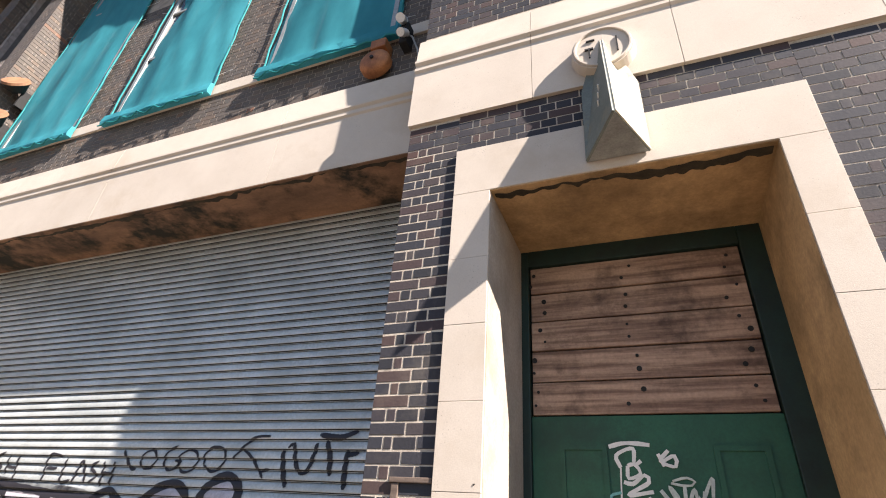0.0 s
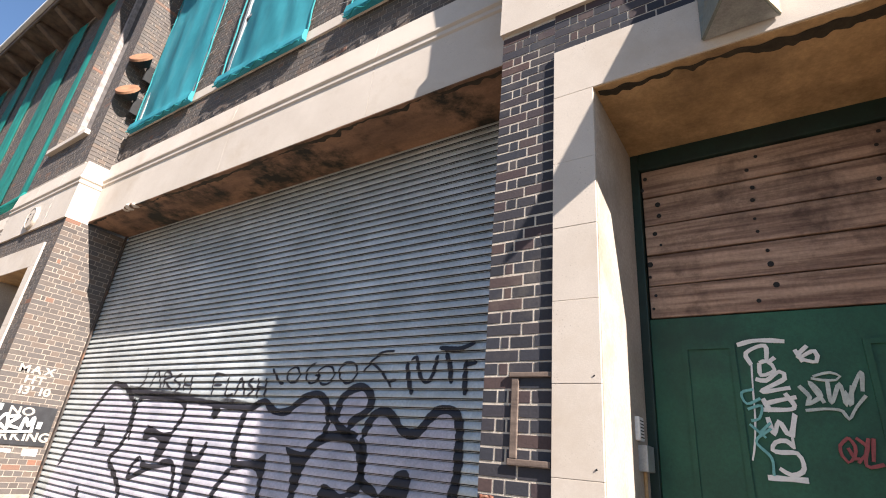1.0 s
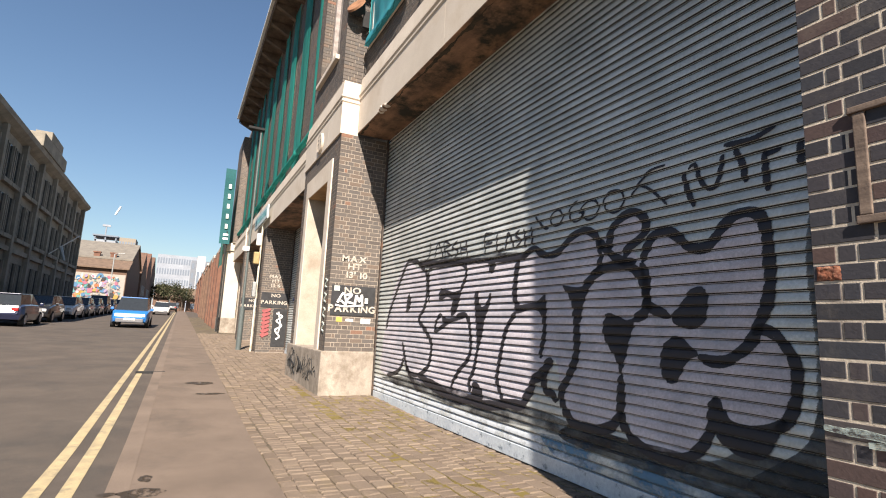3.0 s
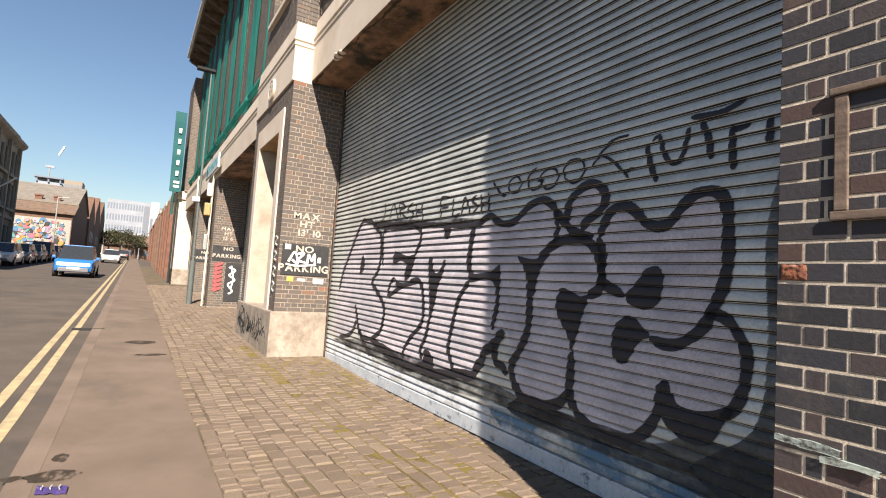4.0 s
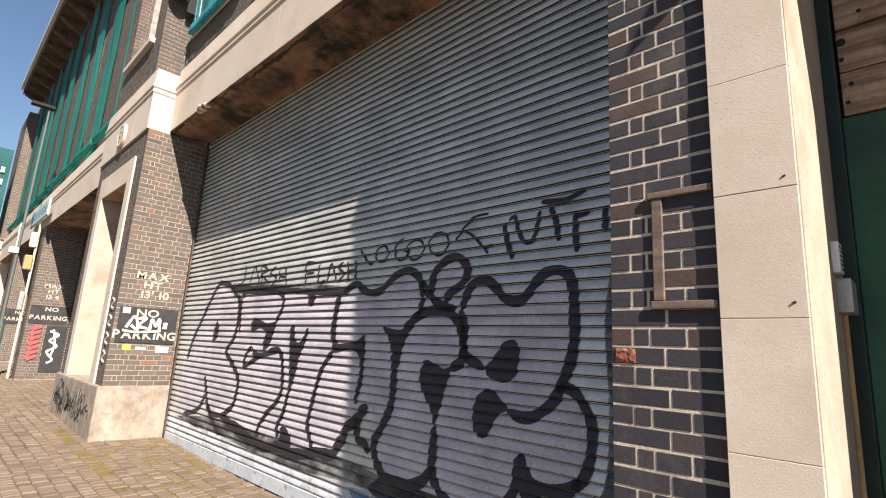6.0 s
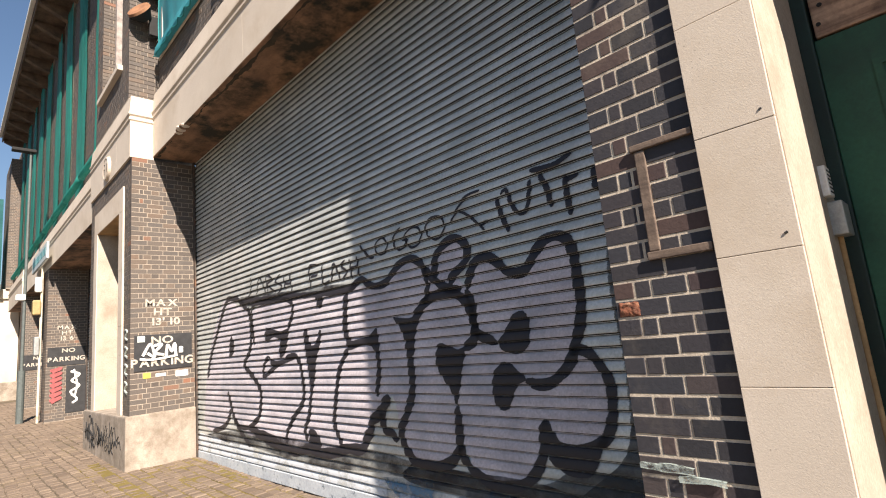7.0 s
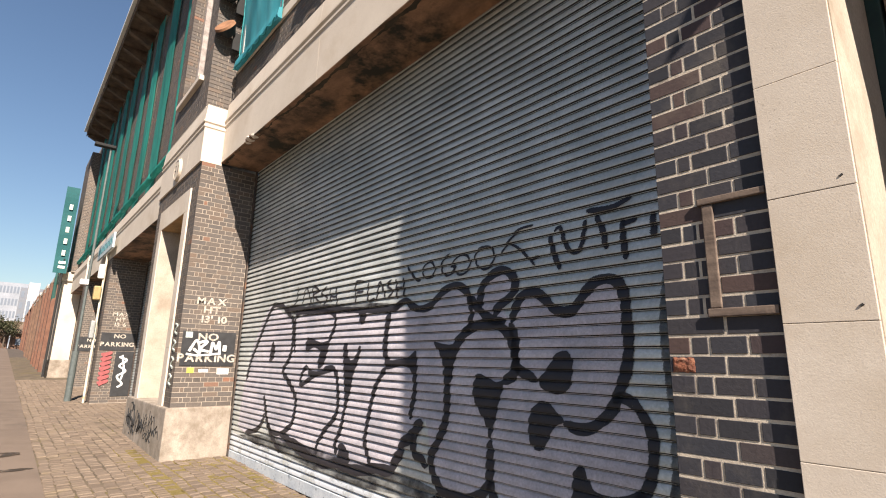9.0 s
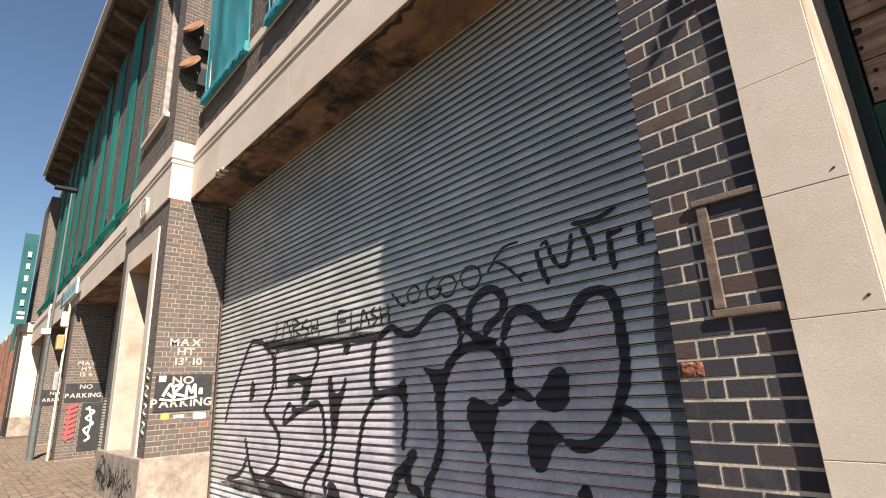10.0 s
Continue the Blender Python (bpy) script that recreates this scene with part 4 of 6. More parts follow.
filled('shade', [(-4.27, 1.76), (-4.19, 1.75), (-4.14, 1.6), (-4.06, 1.57), (-3.97, 1.64), (-3.92, 1.73), (-3.88, 1.72), (-3.92, 1.58), (-4.02, 1.4), (-4.05, 1.26), (-4.14, 1.02), (-4.2, 0.93), (-4.18, 1.16), (-4.25, 1.55)], 0.0065, M_BLACK, graffiti)
filled('shade', [(-3.4, 1.63), (-3.33, 1.58), (-3.16, 1.59), (-3.0, 1.61), (-2.9, 1.67), (-2.87, 1.47), (-2.93, 1.44), (-2.99, 1.5), (-3.15, 1.52), (-3.39, 1.49)], 0.0065, M_BLACK, graffiti)
filled('shade', [(-5.82, 0.58), (-5.49, 0.56), (-4.89, 0.47), (-4.57, 0.45), (-4.27, 0.53), (-4.24, 0.67), (-4.07, 0.64), (-4.03, 0.48), (-4.55, 0.37), (-4.95, 0.4), (-5.39, 0.45)], 0.0065, M_BLACK, graffiti)
filled('shade', [(-2.95, 0.92), (-2.87, 1.04), (-2.8, 1.06), (-2.75, 1.03), (-2.81, 0.94), (-2.88, 0.89)], 0.0065, M_BLACK, graffiti)
filled('overspray', [(-7.3, 0.42), (-6.4, 0.52), (-5.4, 0.56), (-4.2, 0.52), (-3.2, 0.56), (-2.4, 0.50), (-1.2, 0.50), (-0.9, 0.40), (-1.8, 0.36), (-3.0, 0.36), (-4.2, 0.30), (-5.6, 0.36), (-6.6, 0.36)], 0.0045, M_MIST, graffiti, 'misty black overspray under the letters')
filled('overspray', [(-5.95, 2.33), (-4.8, 2.25), (-3.4, 2.16), (-3.4, 2.08), (-4.8, 2.12), (-5.9, 2.2)], 0.0045, M_MIST, graffiti, 'misty black overspray over the letters')
# Next two: shade beside the pier and at the foot, painted on with dirt.
filled('overspray', [(-0.42, 2.3), (-0.05, 2.4), (-0.05, 0.42), (-0.9, 0.40), (-0.55, 0.75), (-0.48, 1.2), (-0.5, 1.8)], 0.0035, M_SHADEHAZE, graffiti, 'painted shade and dirt at the edge of the shutter')
filled('overspray', [(-2.5, 0.52), (-1.3, 0.48), (-0.9, 0.62), (-0.5, 0.6), (-0.05, 0.5), (-0.05, 0.28), (-1.2, 0.30), (-2.6, 0.34)], 0.0038, M_SHADEHAZE, graffiti, 'painted shade and dirt low under the letters')
filled('paint_patch', [(-3.0, 0.33), (-2.0, 0.40), (-1.0, 0.36), (-0.1, 0.40), (-0.1, 0.16), (-1.4, 0.16), (-2.6, 0.16)], 0.003, M_BLUEPAINT, graffiti, 'flaking blue paint low on the shutter')
filled('paint_patch', [(-7.6, 0.42), (-6.2, 0.38), (-4.6, 0.30), (-3.0, 0.30), (-2.4, 0.25), (-2.4, 0.16), (-5.0, 0.16), (-7.6, 0.16)], 0.0025, M_PALEPAINT, graffiti, 'flaking white paint low on the shutter')
spray('line', 0.0731, [(-3.3, 2.09), (-3.23, 2.11), (-3.09, 2.16), (-2.94, 2.08), (-2.8, 2.06), (-2.68, 2.09), (-2.53, 2.19), (-2.37, 2.24), (-2.24, 2.2), (-2.17, 2.12), (-2.14, 2.0)], 0.005, M_BLACK, graffiti)
spray('line', 0.086, [(-2.46, 1.53), (-2.44, 1.33), (-2.45, 1.09), (-2.56, 0.88), (-2.64, 0.76), (-2.6, 0.62), (-2.47, 0.51), (-2.25, 0.5), (-2.05, 0.55), (-1.96, 0.63), (-1.93, 0.7), (-1.92, 0.85), (-1.92, 0.98)], 0.005, M_BLACK, graffiti)
spray('line', 0.086, [(-2.36, 1.71), (-2.19, 1.83), (-2.02, 1.88), (-1.86, 1.87), (-1.74, 1.81), (-1.68, 1.72), (-1.65, 1.57), (-1.68, 1.48), (-1.79, 1.42)], 0.005, M_BLACK, graffiti)
spray('line', 0.0774, [(-2.04, 2.01), (-2.01, 2.19), (-1.87, 2.29), (-1.75, 2.3), (-1.66, 2.23), (-1.65, 2.14), (-1.73, 2.06), (-1.83, 2.01), (-1.87, 1.93)], 0.005, M_BLACK, graffiti)
spray('line', 0.0774, [(-2.17, 2.12), (-2.04, 2.0), (-1.9, 1.91), (-1.75, 1.89)], 0.005, M_BLACK, graffiti)
spray('line', 0.0602, [(-2.13, 2.01), (-2.16, 1.88), (-2.22, 1.82)], 0.005, M_BLACK, graffiti)
spray('line', 0.0774, [(-1.7, 1.88), (-1.65, 1.74), (-1.65, 1.57), (-1.57, 1.5), (-1.44, 1.45)], 0.005, M_BLACK, graffiti)
spray('line', 0.0774, [(-1.69, 1.88), (-1.63, 2.01), (-1.56, 2.09), (-1.47, 2.1), (-1.37, 2.05), (-1.29, 1.97), (-1.2, 1.93), (-1.1, 1.95), (-1.02, 2.04), (-0.94, 2.11), (-0.84, 2.13), (-0.76, 2.1), (-0.72, 2.01), (-0.71, 1.83), (-0.71, 1.67), (-0.74, 1.52), (-0.79, 1.41), (-0.84, 1.3), (-0.92, 1.22), (-1.02, 1.16), (-1.13, 1.15), (-1.22, 1.18)], 0.005, M_BLACK, graffiti)
spray('line', 0.0688, [(-0.83, 1.33), (-0.79, 1.37), (-0.71, 1.35), (-0.64, 1.27), (-0.59, 1.17), (-0.59, 1.06), (-0.61, 0.94), (-0.66, 0.83), (-0.73, 0.77)], 0.005, M_BLACK, graffiti)
spray('line', 0.0774, [(-1.91, 0.7), (-1.9, 0.6), (-1.77, 0.49), (-1.57, 0.44), (-1.36, 0.47), (-1.23, 0.56), (-1.15, 0.69), (-1.13, 0.78), (-1.11, 0.91)], 0.005, M_BLACK, graffiti)
spray('line', 0.0688, [(-1.11, 0.92), (-1.07, 0.83), (-1.01, 0.76), (-0.9, 0.74), (-0.75, 0.78), (-0.66, 0.83)], 0.005, M_BLACK, graffiti)
spray('line', 0.05, [(-1.79, 1.42), (-1.84, 1.3), (-1.89, 1.12)], 0.005, M_BLACK, graffiti)
spray('line', 0.025, [(-5.61, 2.55), (-5.62, 2.37), (-5.74, 2.27)], 0.005, M_BLACK, graffiti)
spray('line', 0.025, [(-5.44, 2.3), (-5.35, 2.51), (-5.17, 2.29)], 0.005, M_BLACK, graffiti)
spray('line', 0.025, [(-5.11, 2.3), (-5.16, 2.5), (-4.98, 2.44), (-5.13, 2.39), (-4.91, 2.27)], 0.005, M_BLACK, graffiti)
spray('line', 0.025, [(-4.77, 2.47), (-4.91, 2.4), (-4.74, 2.32), (-4.84, 2.25)], 0.005, M_BLACK, graffiti)
spray('line', 0.025, [(-4.69, 2.44), (-4.65, 2.26)], 0.005, M_BLACK, graffiti)
spray('line', 0.025, [(-4.67, 2.34), (-4.52, 2.33), (-4.54, 2.43), (-4.48, 2.21)], 0.005, M_BLACK, graffiti)
spray('line', 0.028, [(-3.89, 2.44), (-4.07, 2.44), (-4.05, 2.21)], 0.005, M_BLACK, graffiti)
spray('line', 0.028, [(-4.05, 2.33), (-3.9, 2.33)], 0.005, M_BLACK, graffiti)
spray('line', 0.028, [(-3.8, 2.42), (-3.79, 2.22), (-3.65, 2.23)], 0.005, M_BLACK, graffiti)
spray('line', 0.028, [(-3.62, 2.21), (-3.57, 2.4), (-3.45, 2.22)], 0.005, M_BLACK, graffiti)
spray('line', 0.028, [(-3.35, 2.4), (-3.43, 2.35), (-3.33, 2.28), (-3.4, 2.21)], 0.005, M_BLACK, graffiti)
spray('line', 0.028, [(-3.27, 2.4), (-3.24, 2.19)], 0.005, M_BLACK, graffiti)
spray('line', 0.028, [(-3.26, 2.3), (-3.14, 2.3)], 0.005, M_BLACK, graffiti)
spray('line', 0.028, [(-3.14, 2.4), (-3.12, 2.2)], 0.005, M_BLACK, graffiti)
spray('line', 0.028, [(-3.08, 2.5), (-3.01, 2.43), (-2.92, 2.35), (-2.86, 2.34)], 0.005, M_BLACK, graffiti)
spray('line', 0.022, [(-2.78, 2.35), (-2.83, 2.42), (-2.78, 2.49), (-2.7, 2.5), (-2.64, 2.43), (-2.68, 2.36), (-2.78, 2.35)], 0.005, M_BLACK, graffiti)
spray('line', 0.022, [(-2.43, 2.54), (-2.53, 2.49), (-2.54, 2.4), (-2.47, 2.34), (-2.38, 2.37), (-2.35, 2.41), (-2.43, 2.42)], 0.005, M_BLACK, graffiti)
spray('line', 0.022, [(-2.35, 2.36), (-2.38, 2.45), (-2.29, 2.51), (-2.19, 2.48), (-2.16, 2.41), (-2.22, 2.34), (-2.3, 2.33), (-2.35, 2.36)], 0.005, M_BLACK, graffiti)
spray('line', 0.022, [(-2.08, 2.39), (-2.1, 2.47), (-2.03, 2.53), (-1.92, 2.52), (-1.87, 2.45), (-1.9, 2.37), (-1.99, 2.34), (-2.08, 2.39)], 0.005, M_BLACK, graffiti)
spray('line', 0.024, [(-1.79, 2.44), (-1.71, 2.53), (-1.6, 2.61), (-1.45, 2.62)], 0.005, M_BLACK, graffiti)
spray('line', 0.024, [(-1.71, 2.52), (-1.59, 2.45), (-1.44, 2.3)], 0.005, M_BLACK, graffiti)
spray('line', 0.024, [(-1.48, 2.35), (-1.4, 2.37)], 0.005, M_BLACK, graffiti)
spray('line', .044, [(-1.3, 2.52), (-1.26, 2.36), (-1.21, 2.24)], 0.005, M_BLACK, graffiti)
spray('line', 0.035, [(-1.25, 2.53), (-1.2, 2.56), (-1.16, 2.43), (-1.1, 2.35), (-1.04, 2.36), (-1.01, 2.43), (-0.98, 2.57)], 0.005, M_BLACK, graffiti)
spray('line', 0.045, [(-0.97, 2.63), (-0.78, 2.61), (-0.63, 2.66)], 0.005, M_BLACK, graffiti)
spray('line', .044, [(-0.9, 2.59), (-0.85, 2.47), (-0.83, 2.33)], 0.005, M_BLACK, graffiti)
spray('line', .044, [(-0.7, 2.52), (-0.7, 2.37), (-0.69, 2.24)], 0.005, M_BLACK, graffiti)
spray('line', 0.045, [(-0.7, 2.48), (-0.6, 2.5)], 0.005, M_BLACK, graffiti)
spray('line', 0.045, [(-0.49, 2.52), (-0.49, 2.36)], 0.005, M_BLACK, graffiti)
door_scrawl = empty('door_graffiti', 'white and teal marker tags scrawled on the green door', 'graffiti')
flat_line('stroke', 0.024, [(1.22, 2.54), (1.3, 2.56), (1.38, 2.56), (1.46, 2.55)], YD - 0.0005, M_WHITE, door_scrawl)
flat_line('stroke', 0.022, [(1.28, 2.42), (1.26, 2.49), (1.36, 2.53), (1.36, 2.44), (1.4, 2.46)], YD - 0.0005, M_WHITE, door_scrawl)
flat_line('stroke', 0.02, [(1.32, 2.43), (1.32, 2.36), (1.39, 2.39), (1.36, 2.44), (1.32, 2.43)], YD - 0.0005, M_WHITE, door_scrawl)
flat_line('stroke', 0.009, [(1.28, 2.42), (1.27, 2.28), (1.26, 2.12), (1.24, 1.98), (1.22, 1.9)], YD - 0.0005, M_WHITE, door_scrawl)
flat_line('stroke', 0.022, [(1.29, 2.34), (1.34, 2.33), (1.41, 2.38), (1.43, 2.34), (1.31, 2.27), (1.45, 2.29)], YD - 0.0005, M_WHITE, door_scrawl)
flat_line('stroke', 0.024, [(1.31, 2.23), (1.34, 2.16)], YD - 0.0005, M_WHITE, door_scrawl)
flat_line('stroke', 0.022, [(1.31, 2.2), (1.38, 2.22), (1.47, 2.24)], YD - 0.0005, M_WHITE, door_scrawl)
flat_line('stroke', 0.022, [(1.42, 2.26), (1.45, 2.18), (1.3, 2.17)], YD - 0.0005, M_WHITE, door_scrawl)
flat_line('stroke', 0.022, [(1.32, 2.13), (1.34, 2.04), (1.37, 2.11), (1.41, 2.04), (1.45, 2.15), (1.42, 2.03)], YD - 0.0005, M_WHITE, door_scrawl)
flat_line('stroke', 0.012, [(1.42, 2.03), (1.42, 1.97)], YD - 0.0005, M_WHITE, door_scrawl)
flat_line('stroke', 0.022, [(1.42, 1.98), (1.39, 2.01), (1.34, 2.0), (1.32, 1.96), (1.36, 1.95), (1.43, 1.95), (1.45, 1.9), (1.44, 1.86), (1.39, 1.84), (1.34, 1.87)], YD - 0.0005, M_WHITE, door_scrawl)
flat_line('stroke', 0.026, [(1.28, 1.82), (1.38, 1.82), (1.46, 1.82)], YD - 0.0005, M_WHITE, door_scrawl)
flat_line('stroke', 0.02, [(1.5, 2.5), (1.53, 2.43)], YD - 0.0005, M_WHITE, door_scrawl)
flat_line('stroke', 0.02, [(1.56, 2.52), (1.51, 2.46), (1.59, 2.43), (1.59, 2.49), (1.51, 2.45)], YD - 0.0005, M_WHITE, door_scrawl)
flat_line('stroke', 0.02, [(1.49, 2.3), (1.53, 2.24), (1.51, 2.2), (1.58, 2.25), (1.54, 2.32), (1.59, 2.21)], YD - 0.0005, M_PALE, door_scrawl)
flat_line('stroke', 0.018, [(1.62, 2.33), (1.62, 2.21), (1.67, 2.31), (1.68, 2.2), (1.69, 2.27), (1.7, 2.2), (1.72, 2.3)], YD - 0.0005, M_PALE, door_scrawl)
flat_line('stroke', 0.018, [(1.7, 2.24), (1.77, 2.37), (1.76, 2.27)], YD - 0.0005, M_PALE, door_scrawl)
flat_line('stroke', 0.012, [(1.56, 2.35), (1.59, 2.36), (1.64, 2.37), (1.68, 2.35), (1.66, 2.33), (1.6, 2.33), (1.55, 2.34)], YD - 0.0005, M_PALE, door_scrawl)
flat_line('stroke', 0.014, [(1.5, 2.17), (1.6, 2.18), (1.66, 2.17), (1.68, 2.13), (1.72, 2.19), (1.77, 2.25)], YD - 0.0005, M_PALE, door_scrawl)
flat_line('stroke', 0.014, [(1.27, 2.28), (1.21, 2.26), (1.23, 2.2), (1.3, 2.23)], YD - 0.0005, M_TEAL, door_scrawl)
flat_line('stroke', 0.014, [(1.23, 2.17), (1.3, 2.19), (1.28, 2.12), (1.24, 2.11)], YD - 0.0005, M_TEAL, door_scrawl)
flat_line('stroke', 0.014, [(1.27, 2.04), (1.33, 2.1)], YD - 0.0005, M_TEAL, door_scrawl)
flat_line('stroke', 0.014, [(1.33, 2.07), (1.25, 2.0), (1.31, 1.92), (1.31, 1.83)], YD - 0.0005, M_TEAL, door_scrawl)
flat_line('stroke', 0.012, [(1.23, 2.09), (1.3, 2.02)], YD - 0.0005, M_TEAL, door_scrawl)
flat_line('stroke', 0.014, [(1.66, 2.04), (1.62, 2.0), (1.62, 1.95), (1.64, 1.92), (1.67, 1.95), (1.68, 2.0), (1.66, 2.04)], YD - 0.0005, M_RED, door_scrawl)
flat_line('stroke', 0.014, [(1.65, 1.99), (1.67, 1.94), (1.69, 1.94)], YD - 0.0005, M_RED, door_scrawl)
flat_line('stroke', 0.014, [(1.69, 2.04), (1.73, 1.99), (1.68, 1.92)], YD - 0.0005, M_RED, door_scrawl)
flat_line('stroke', 0.016, [(1.74, 2.04), (1.71, 1.91), (1.78, 1.92)], YD - 0.0005, M_RED, door_scrawl)
flat_line('stroke', 0.016, [(1.76, 2.04), (1.74, 1.93)], YD - 0.0005, M_RED, door_scrawl)

# ---- things on the walls ----
def letter_mesh(ch, size, bold):
    cu = bpy.data.curves.new("letter", "FONT")
    cu.body, cu.size, cu.offset, cu.extrude = ch, size, bold, 0.0012
    cu.align_y = "CENTER"
    tmp = new("letter", cu)
    bpy.context.view_layer.update()
    me = bpy.data.meshes.new_from_object(tmp.evaluated_get(bpy.context.evaluated_depsgraph_get()))
    bpy.data.objects.remove(tmp)
    return me


def text_mesh(name, body, size, m, mat, parent, bold=0.0, sx=1.0):
    """Painted letters, each a thin mesh of its own, centred on m, in its xy plane."""
    items, x = [], 0.0
    for ch in body:
        if ch == " ":
            x += size * 0.35
            continue
        me = letter_mesh(ch, size, bold)
        lo, hi = min(v.co.x for v in me.vertices), max(v.co.x for v in me.vertices)
        items.append((me, x - lo))
        x += hi - lo + size * 0.10
    for me, at in items:
        me.materials.clear()
        me.materials.append(mat)
        ob = new("letter", me)
        ob.matrix_world = m @ Matrix.Diagonal((sx, 1, 1, 1)) @ Matrix.Translation((at - x / 2, 0, 0))
        ob.parent = parent


def on_reveal(x, y, z):
    """Facing +x, reading along +y."""
    return Matrix.Translation((x, y, z)) @ Matrix(((0, 0, 1, 0), (1, 0, 0, 0), (0, 1, 0, 0), (0, 0, 0, 1)))


M_PAINTED = rough_surface("worn_white_lettering", (0.50, 0.455, 0.385), (0.26, 0.22, 0.18), 26.0, 0.8, 90.0, 0.3)
limit = empty("painted_height_limit", "worn white painted height limit on the brick reveal", "painted sign")
text_mesh("lettering", "MAX", 0.15, on_reveal(XL + 0.005, 0.435, 2.455), M_PAINTED, limit, 0.004, 1.25)
text_mesh("lettering", "HT", 0.15, on_reveal(XL + 0.005, 0.45, 2.315), M_PAINTED, limit, 0.004, 1.25)
text_mesh("lettering", "13' 10", 0.15, on_reveal(XL + 0.005, 0.50, 2.165), M_PAINTED, limit, 0.004, 1.25)
M_BOARD = rough_surface("black_signboard", (0.03, 0.03, 0.032), (0.015, 0.015, 0.016), 6.0, 0.5, 60.0, 0.15)
sign = empty("no_parking_sign", "black no parking board covered with white tags", "sign")
part("board", boxes((XL, XL + 0.014, 0.05, 0.86, 1.44, 1.975), bevel=0.003), M_BOARD, sign)
text_mesh("lettering", "NO", 0.15, on_reveal(XL + 0.016, 0.44, 1.885), M_PAINTED, sign, 0.004, 1.3)
text_mesh("lettering", "PARKING", 0.165, on_reveal(XL + 0.016, 0.45, 1.555), M_PAINTED, sign, 0.005, 1.12)
REV = Matrix(((0, -1, 0, XL + 0.022), (1, 0, 0, 0), (0, 0, 1, 0), (0, 0, 0, 1)))
for w, pts in ((0.035, ((0.16, 1.66), (0.26, 1.83), (0.32, 1.64), (0.22, 1.70))), (0.035, ((0.30, 1.80), (0.42, 1.82), (0.33, 1.70), (0.45, 1.66))), (0.035, ((0.48, 1.62), (0.50, 1.80), (0.56, 1.70), (0.60, 1.82), (0.62, 1.62))), (0.03, ((0.12, 1.62), (0.3, 1.60), (0.6, 1.63))), (0.05, ((0.66, 1.74), (0.72, 1.74))), (0.05, ((0.66, 1.70), (0.72, 1.70)))):
    flat_line("tag", w, pts, 0.0, M_WHITE, sign, REV)
part("sticker", boxes((XL + 0.015, XL + 0.017, 0.09, 0.19, 1.87, 1.96)), M_PALE, sign, "small pale sticker")
stain = empty("paint_patch", "torn white and yellow poster scraps on the brick", "poster scrap")
part("scrap", boxes((XL + 0.003, XL + 0.007, 0.34, 0.48, 1.34, 1.385)), M_WHITE, stain)
part("scrap", boxes((XL + 0.003, XL + 0.007, 0.62, 0.80, 1.31, 1.40)), M_WHITE, stain)
part("scrap", boxes((XL + 0.003, XL + 0.007, 0.17, 0.27, 1.33, 1.41)), plain("yellow_scrap", (0.6, 0.5, 0.08), 0.8), stain)

scr = empty("plinth_scrawl", "black scribbled tags on the pale plinth", "graffiti")
for w, pts in ((0.015, ((-10.4, 0.62), (-10.3, 0.35), (-10.15, 0.6), (-10.1, 0.3))), (0.015, ((-9.9, 0.66), (-9.75, 0.4), (-9.95, 0.35), (-9.7, 0.25))), (0.012, ((-9.5, 0.6), (-9.3, 0.5), (-9.45, 0.3), (-9.2, 0.42))), (0.02, ((-10.5, 0.45), (-10.2, 0.5), (-9.8, 0.42))), (0.012, ((-9.0, 0.5), (-8.8, 0.38), (-8.95, 0.28)))):
    flat_line("stroke", w, pts, -0.062, M_DARK, scr)
rs = random.Random(33)
for k in range(22):
    x, z = rs.uniform(-10.55, -8.0), rs.uniform(0.30, 0.66)
    flat_line("stroke", rs.choice((0.008, 0.012, 0.018)), [(x + 0.07 * q + rs.uniform(-0.05, 0.05), z + rs.uniform(-0.13, 0.13)) for q in range(5)], -0.062, M_DARK, scr)
flat_line("stroke", 0.03, ((-9.4, 1.05), (-9.0, 1.45), (-8.7, 1.62)), 0.575, M_DARK, scr)

# second pier: smaller board and letters
lim2 = empty("painted_height_limit", "faded painted height limit on a brick pier", "painted sign")
text_mesh("lettering", "MAX", 0.15, on_reveal(B2L + 0.005, 0.46, 2.75), M_PAINTED, lim2, 0.004, 1.2)
text_mesh("lettering", "HT", 0.15, on_reveal(B2L + 0.005, 0.46, 2.60), M_PAINTED, lim2, 0.004, 1.2)
text_mesh("lettering", "13 6", 0.15, on_reveal(B2L + 0.005, 0.46, 2.45), M_PAINTED, lim2, 0.004, 1.2)
sign2 = empty("no_parking_sign", "black no parking board with scribbled tags", "sign")
part("board", boxes((B2L, B2L + 0.014, 0.03, 0.88, 1.72, 2.22), bevel=0.003), M_BOARD, sign2)
text_mesh("lettering", "NO", 0.15, on_reveal(B2L + 0.016, 0.5, 2.12), M_PAINTED, sign2, 0.004, 1.25)
text_mesh("lettering", "PARKING", 0.16, on_reveal(B2L + 0.016, 0.46, 1.89), M_PAINTED, sign2, 0.005, 1.1)
part("lower_board", boxes((B2L + 0.001, B2L + 0.012, 0.45, 0.9, 0.45, 1.70), bevel=0.003), M_BOARD, sign2, "black painted panel")
REV2 = Matrix(((0, -1, 0, B2L + 0.015), (1, 0, 0, 0), (0, 0, 1, 0), (0, 0, 0, 1)))
